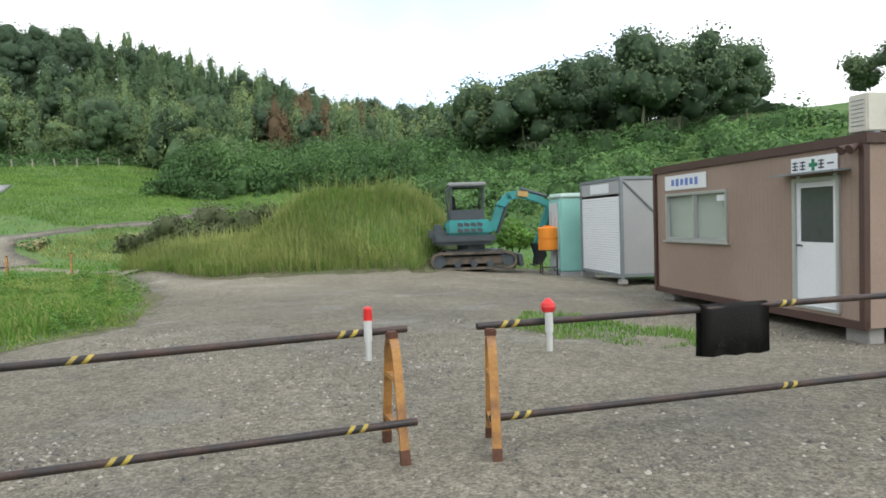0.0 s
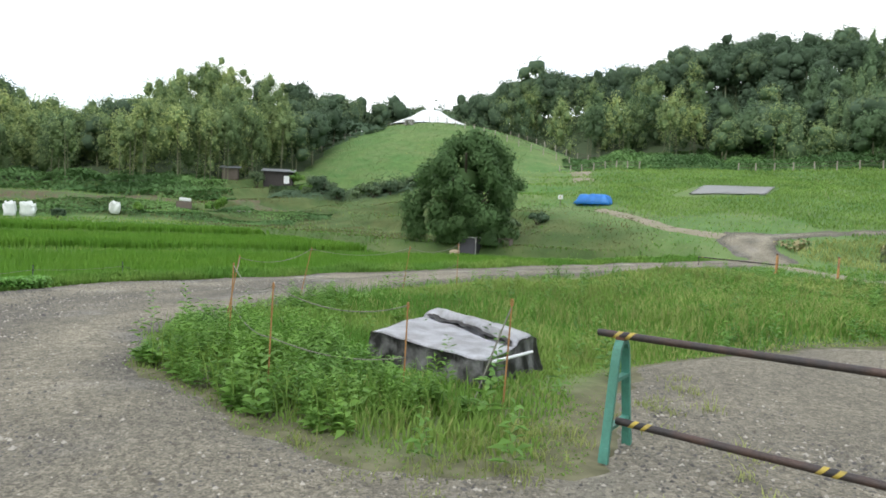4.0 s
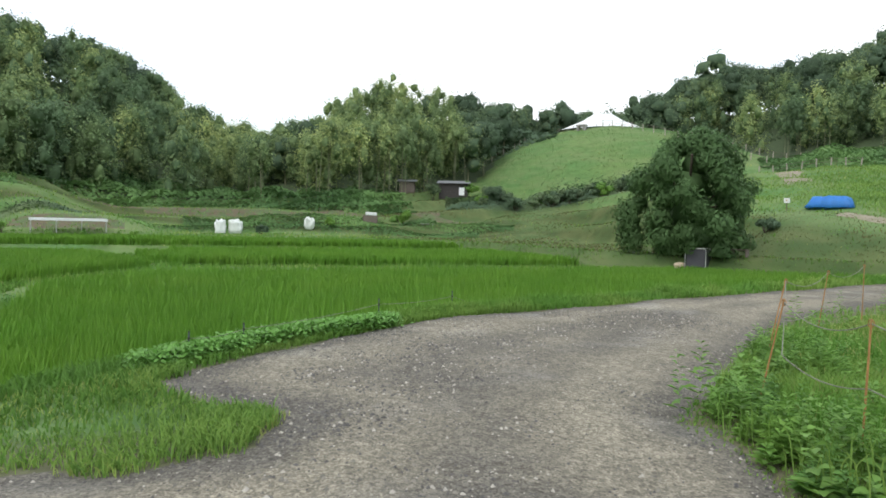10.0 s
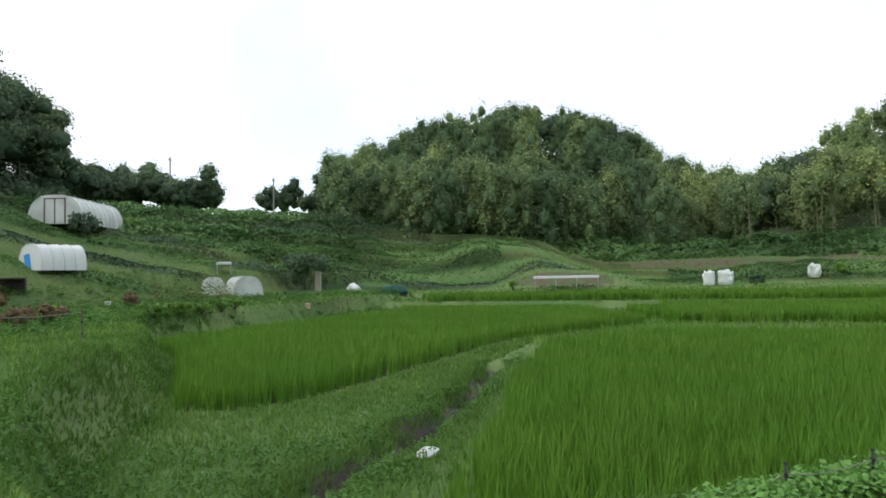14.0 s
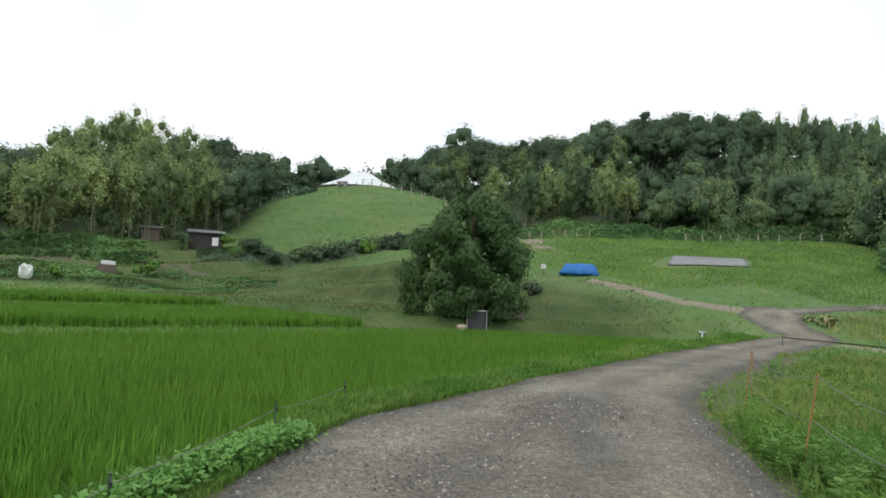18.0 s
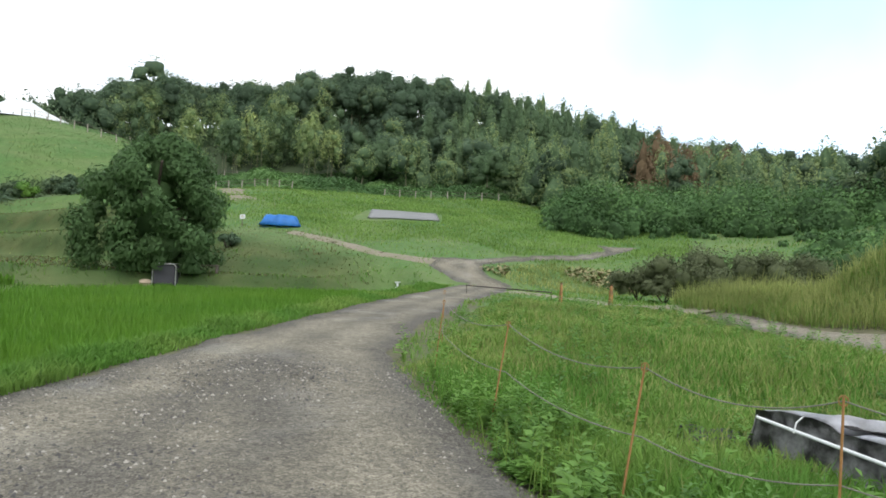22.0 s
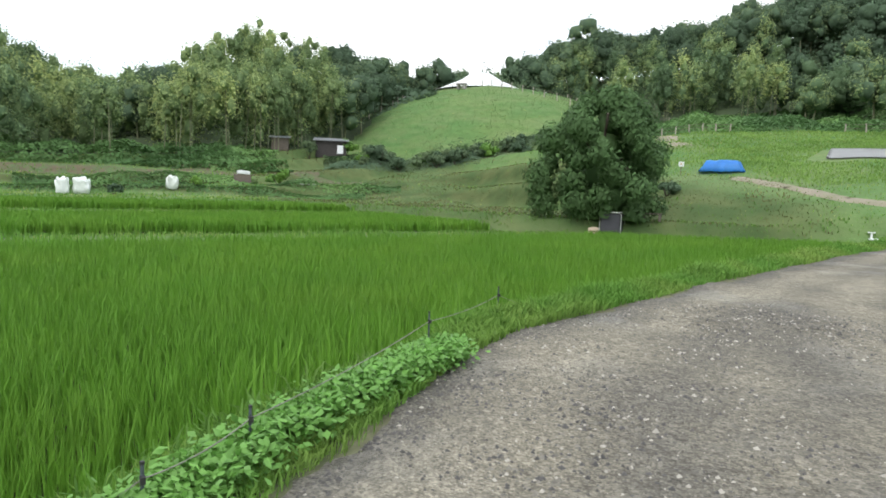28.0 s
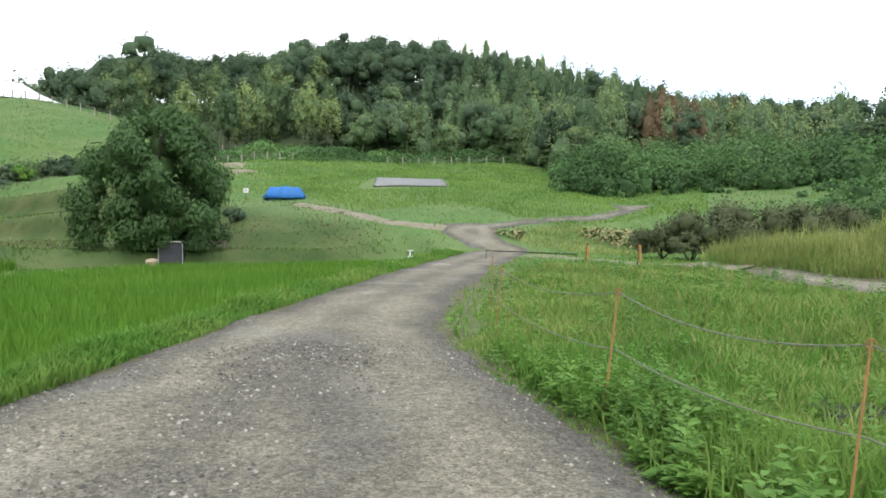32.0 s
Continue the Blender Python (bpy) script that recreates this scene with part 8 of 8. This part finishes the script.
def tunnel(x, y, rz, length, w, h, label, hoops, material=PLASTIC_FILM, name="plastic_tunnel", ends=True):
    """A hooped greenhouse along local x."""
    t = thing(name, on(x, y, rz), label, "greenhouse", "plastic tunnels")
    b = B()
    arcs = []
    nseg = 24
    for i in range(hoops * 2 + 1):
        xk = -length / 2 + length * i / (hoops * 2)
        sag = 0.025 * (i % 2)
        arc = []
        for k in range(nseg + 1):
            a = math.pi * k / nseg
            s = math.copysign(abs(math.cos(a)) ** 0.7, math.cos(a))
            arc.append(b.verts.new((xk, s * (w / 2 - sag), math.sin(a) ** 0.8 * (h - sag) - 0.05)))
        arcs.append(arc)
    for r0, r1 in zip(arcs, arcs[1:]):
        for k in range(nseg):
            b.faces.new((r0[k], r1[k], r1[k + 1], r0[k + 1]))
    if ends:
        b.faces.new(arcs[0])
        b.faces.new(arcs[-1][::-1])
    part("film", b, material, t, smooth=False)
    for i in range(hoops + 1):
        xk = -length / 2 + length * i / hoops
        b = B()
        tube(b, [(xk, math.copysign(abs(math.cos(a)) ** 0.7, math.cos(a)) * (w / 2 + 0.02), max(math.sin(a), 0) ** 0.8 * (h + 0.02) - 0.05) for a in np.linspace(0, math.pi, 17)], 0.025, 5)
        part("hoop", b, ALUMINIUM, t)
    return t


g1 = tunnel(-48.2, -50.1, 24, 7.5, 4.0, 2.2, "long hooped greenhouse in clouded film with a door", 9, PLASTIC_FILM, "greenhouse")
b = B()
for x0, x1, z0, z1 in ((-0.8, -0.72, 0, 1.9), (0.72, 0.8, 0, 1.9), (-0.8, 0.8, 1.86, 1.94), (-0.03, 0.03, 0, 1.86)):
    box(b, 0.06, x1 - x0, z1 - z0, (3.78, (x0 + x1) / 2, (z0 + z1) / 2))
part("door_frame", b, OLD_WOOD, g1)
g2 = tunnel(-37.8, -40.2, -5, 2.9, 2.2, 1.6, "small hooped greenhouse in white film", 4, WHITE_SHEET, "greenhouse")
b = B()
box(b, 0.03, 0.5, 0.9, (1.48, -0.2, 0.5), Matrix.Rotation(0.2, 3, "X"))
part("blue_bag", b, BLUE_TARP, g2)
tunnel(-46.4, -32.6, 50, 2.9, 2.0, 1.6, "low hooped row cover in clouded film", 4)
tunnel(-46.2, -35.0, 50, 0.9, 1.5, 1.3, "short hooped row cover in clouded film", 2)
t = thing("net_frame", on(-50.6, -37.6, 40), "white netting frame on thin legs", "net frame")
b = B()
box(b, 2.2, 1.1, 0.22, (0, 0, 0.78), bevel=0.05)
part("netting", b, WHITE_SHEET, t)
for x0 in (-1, 1):
    for y0 in (-0.5, 0.5):
        b = B()
        rod(b, (x0, y0, -0.05), (x0, y0, 0.72), 0.025, sides=6)
        part("leg", b, ALUMINIUM, t)
# lean-to and board pile at the field edge
t = thing("garden_shelter", on(-28.6, -35.4, 45) @ Matrix.Diagonal((1.45, 1.45, 1.45, 1)), "low garden shelter with a white sheet roof", "shelter")
b = B()
tube(b, [(-1.0, 0, 1.25), (-0.4, 0, 1.65), (0.4, 0, 1.65), (1.0, 0, 1.25)], 0.04, 6)
part("ridge", b, OLD_WOOD, t)
b = B()
rows_ = []
for y0 in (-0.9, -0.3, 0.3, 0.9):
    rows_.append([b.verts.new((x0, y0, z0)) for x0, z0 in ((-1.1, 1.1), (-0.9, 1.35), (-0.4, 1.66), (0.4, 1.66), (0.9, 1.35), (1.1, 1.1))])
for r0, r1 in zip(rows_, rows_[1:]):
    for k in range(5):
        b.faces.new((r0[k], r0[k + 1], r1[k + 1], r1[k]))
bmesh.ops.solidify(b, geom=b.faces[:], thickness=0.03)
part("sheet_roof", b, WHITE_SHEET, t)
b = B()
box(b, 1.9, 1.5, 1.15, (0, 0, 0.52))
part("store", b, DARK_WOOD, t)
t = thing("board_pile", on(-31.6, -36.6, 25) @ Matrix.Diagonal((1.6, 1.1, 1.0, 1)), "pile of weathered boards raised on trestles", "boards")
for k in range(6):
    b = B()
    box(b, 2.6, 0.2, 0.05, (0.05 * k, 0.22 * k - 0.5, 0.72 + 0.02 * (k % 2)), Matrix.Rotation(0.03 * (k - 3), 3, "Z"))
    part("board", b, OLD_WOOD if k % 3 else GREY_PANEL, t)
for x0 in (-0.9, 0.9):
    b = B()
    box(b, 0.1, 1.3, 0.7, (x0, 0, 0.34))
    part("trestle", b, DARK_WOOD, t)
for x, y, c, lab in ((-31.2, -32.2, SIGN_YELLOW, "yellow bucket on the field"), (-35.8, -33.6, WHITE_PAINT, "white bucket on the field"), (-42.2, -24.8, SACK, "cream bucket at the paddy edge")):
    b = B()
    rod(b, (0, 0, 0), (0, 0, 0.32), 0.13, 0.17, 16)
    solo("bucket", b, c, on(x, y), lab, "bucket", "buckets")
for x, y, R, H, c in ((-28.6, -23.5, 0.9, 0.55, WEED), (-30.2, -23.7, 0.9, 0.6, WEED), (-31.8, -23.8, 0.95, 0.55, WEED), (-33.4, -24.0, 0.9, 0.6, WEED), (-34.6, -24.2, 0.7, 0.5, WEED), (-22.2, -22.6, 0.8, 0.7, BROWN_LEAF), (-23.6, -23.2, 0.9, 0.8, BROWN_LEAF), (-21.0, -23.0, 0.7, 0.7, BROWN_LEAF), (-33.4, -29.6, 0.8, 0.9, BROWN_LEAF), (-24.5, -27.2, 0.9, 1.2, BROWN_LEAF)):
    shrub(x, y, R, H, 800, c, "vegetable bed with leafy plants" if c is WEED else "withered reddish garden plants", "vegetable plants", "vegetable_plants", 0.14, 8)
x, y = strew(((-35.5, -30.0), (-38.5, -33.2), (-44.0, -32.0), (-40.0, -28.0)), 3.2)
leafy_weeds("maize_plants", x, y, 1.5 * RNG.uniform(0.7, 1.2, len(x)), 0.5, mat("maize_leaf", (0.12, 0.2, 0.05), 0.7, 0.35, 1, 6, 0, translucent=0.3, island=0.6, second=(0.2, 0.19, 0.08), second_scale=0.5, spec=0.2), "tall ragged maize in a garden bed", 22, 0.12)
x, y = strew(((-20, -18.5), (-26, -21.8), (-46, -20.6), (-56, -24.5), (-55, -33), (-44, -40), (-28, -36), (-18, -26)), 2.6)
leafy_weeds("garden_weeds", x, y, 0.4 * RNG.uniform(0.4, 1.4, len(x)), 0.22, MATS["low_weed_leaf"], "rank weeds over the garden beds", 14, 0.3)
t = thing("field_cart", on(-57.6, -30.0, 40), "heap of white bags and a dark wheelbarrow in the field", "heap")
b = B()
for k in range(5):
    v = bmesh.ops.create_icosphere(b, subdivisions=2, radius=0.45)["verts"]
    bmesh.ops.scale(b, vec=(1.1, 0.8, 0.7), verts=v)
    bmesh.ops.translate(b, vec=(0.5 * k - 1, 0.2 * (k % 2), 0.3 + 0.12 * (k % 3)), verts=v)
part("bags", b, WHITE_SHEET, t, smooth=True)
draped("green_sheet", on(-56.0, -25.5, 45), 2.4, 1.4, 0.6, mat("green_sheet", (0.03, 0.16, 0.12), 0.5, 0.3, 2, 20, 0.2), "dark green sheet over a heap in the field", "tarpaulin", 12, 16)
# poles on the saddle
for x, y, h in ((-85.6, -57.1, 5.2), (-89.5, -51, 5.0), (-79.5, -69.5, 7.5)):
    t = thing("utility_pole", on(x, y), "slender grey utility pole on the far ridge", "utility pole", "utility poles")
    b = B()
    rod(b, (0, 0, -0.3), (0, 0, h), 0.13, 0.09, 10)
    part("shaft", b, CONCRETE, t)
    b = B()
    box(b, 0.9, 0.08, 0.08, (0, 0, h - 0.4))
    part("crossarm", b, STEEL_DARK, t)
# bare twigs of a roadside tree reaching into view
t = thing("bare_tree", on(-14.5, -22.0), "bare thin-branched tree beside the field", "tree")
b = B()
rod(b, (0, 0, -0.2), (0.3, 0.2, 4.5), 0.12, 0.06, 10)
part("trunk", b, BARK, t)
for k in range(7):
    b = B()
    a = 1.2 + 0.5 * k
    p = [Vector((0.25, 0.15, 3.4 + 0.25 * k))]
    for s in range(6):
        p.append(p[-1] + Vector((0.42 * math.cos(a + 0.3 * math.sin(s * 2 + k)), 0.42 * math.sin(a + 0.3 * math.sin(s * 2 + k)), 0.22 - 0.03 * s)))
    tube(b, p, 0.018, 5)
    for s in (2, 3, 4, 5):
        tube(b, [p[s], p[s] + Vector((0.3 * math.cos(a + 0.9), 0.3 * math.sin(a + 0.9), 0.18)), p[s] + Vector((0.5 * math.cos(a + 0.7), 0.5 * math.sin(a + 0.7), 0.42))], 0.008, 4)
    part("branch", b, BARK, t)
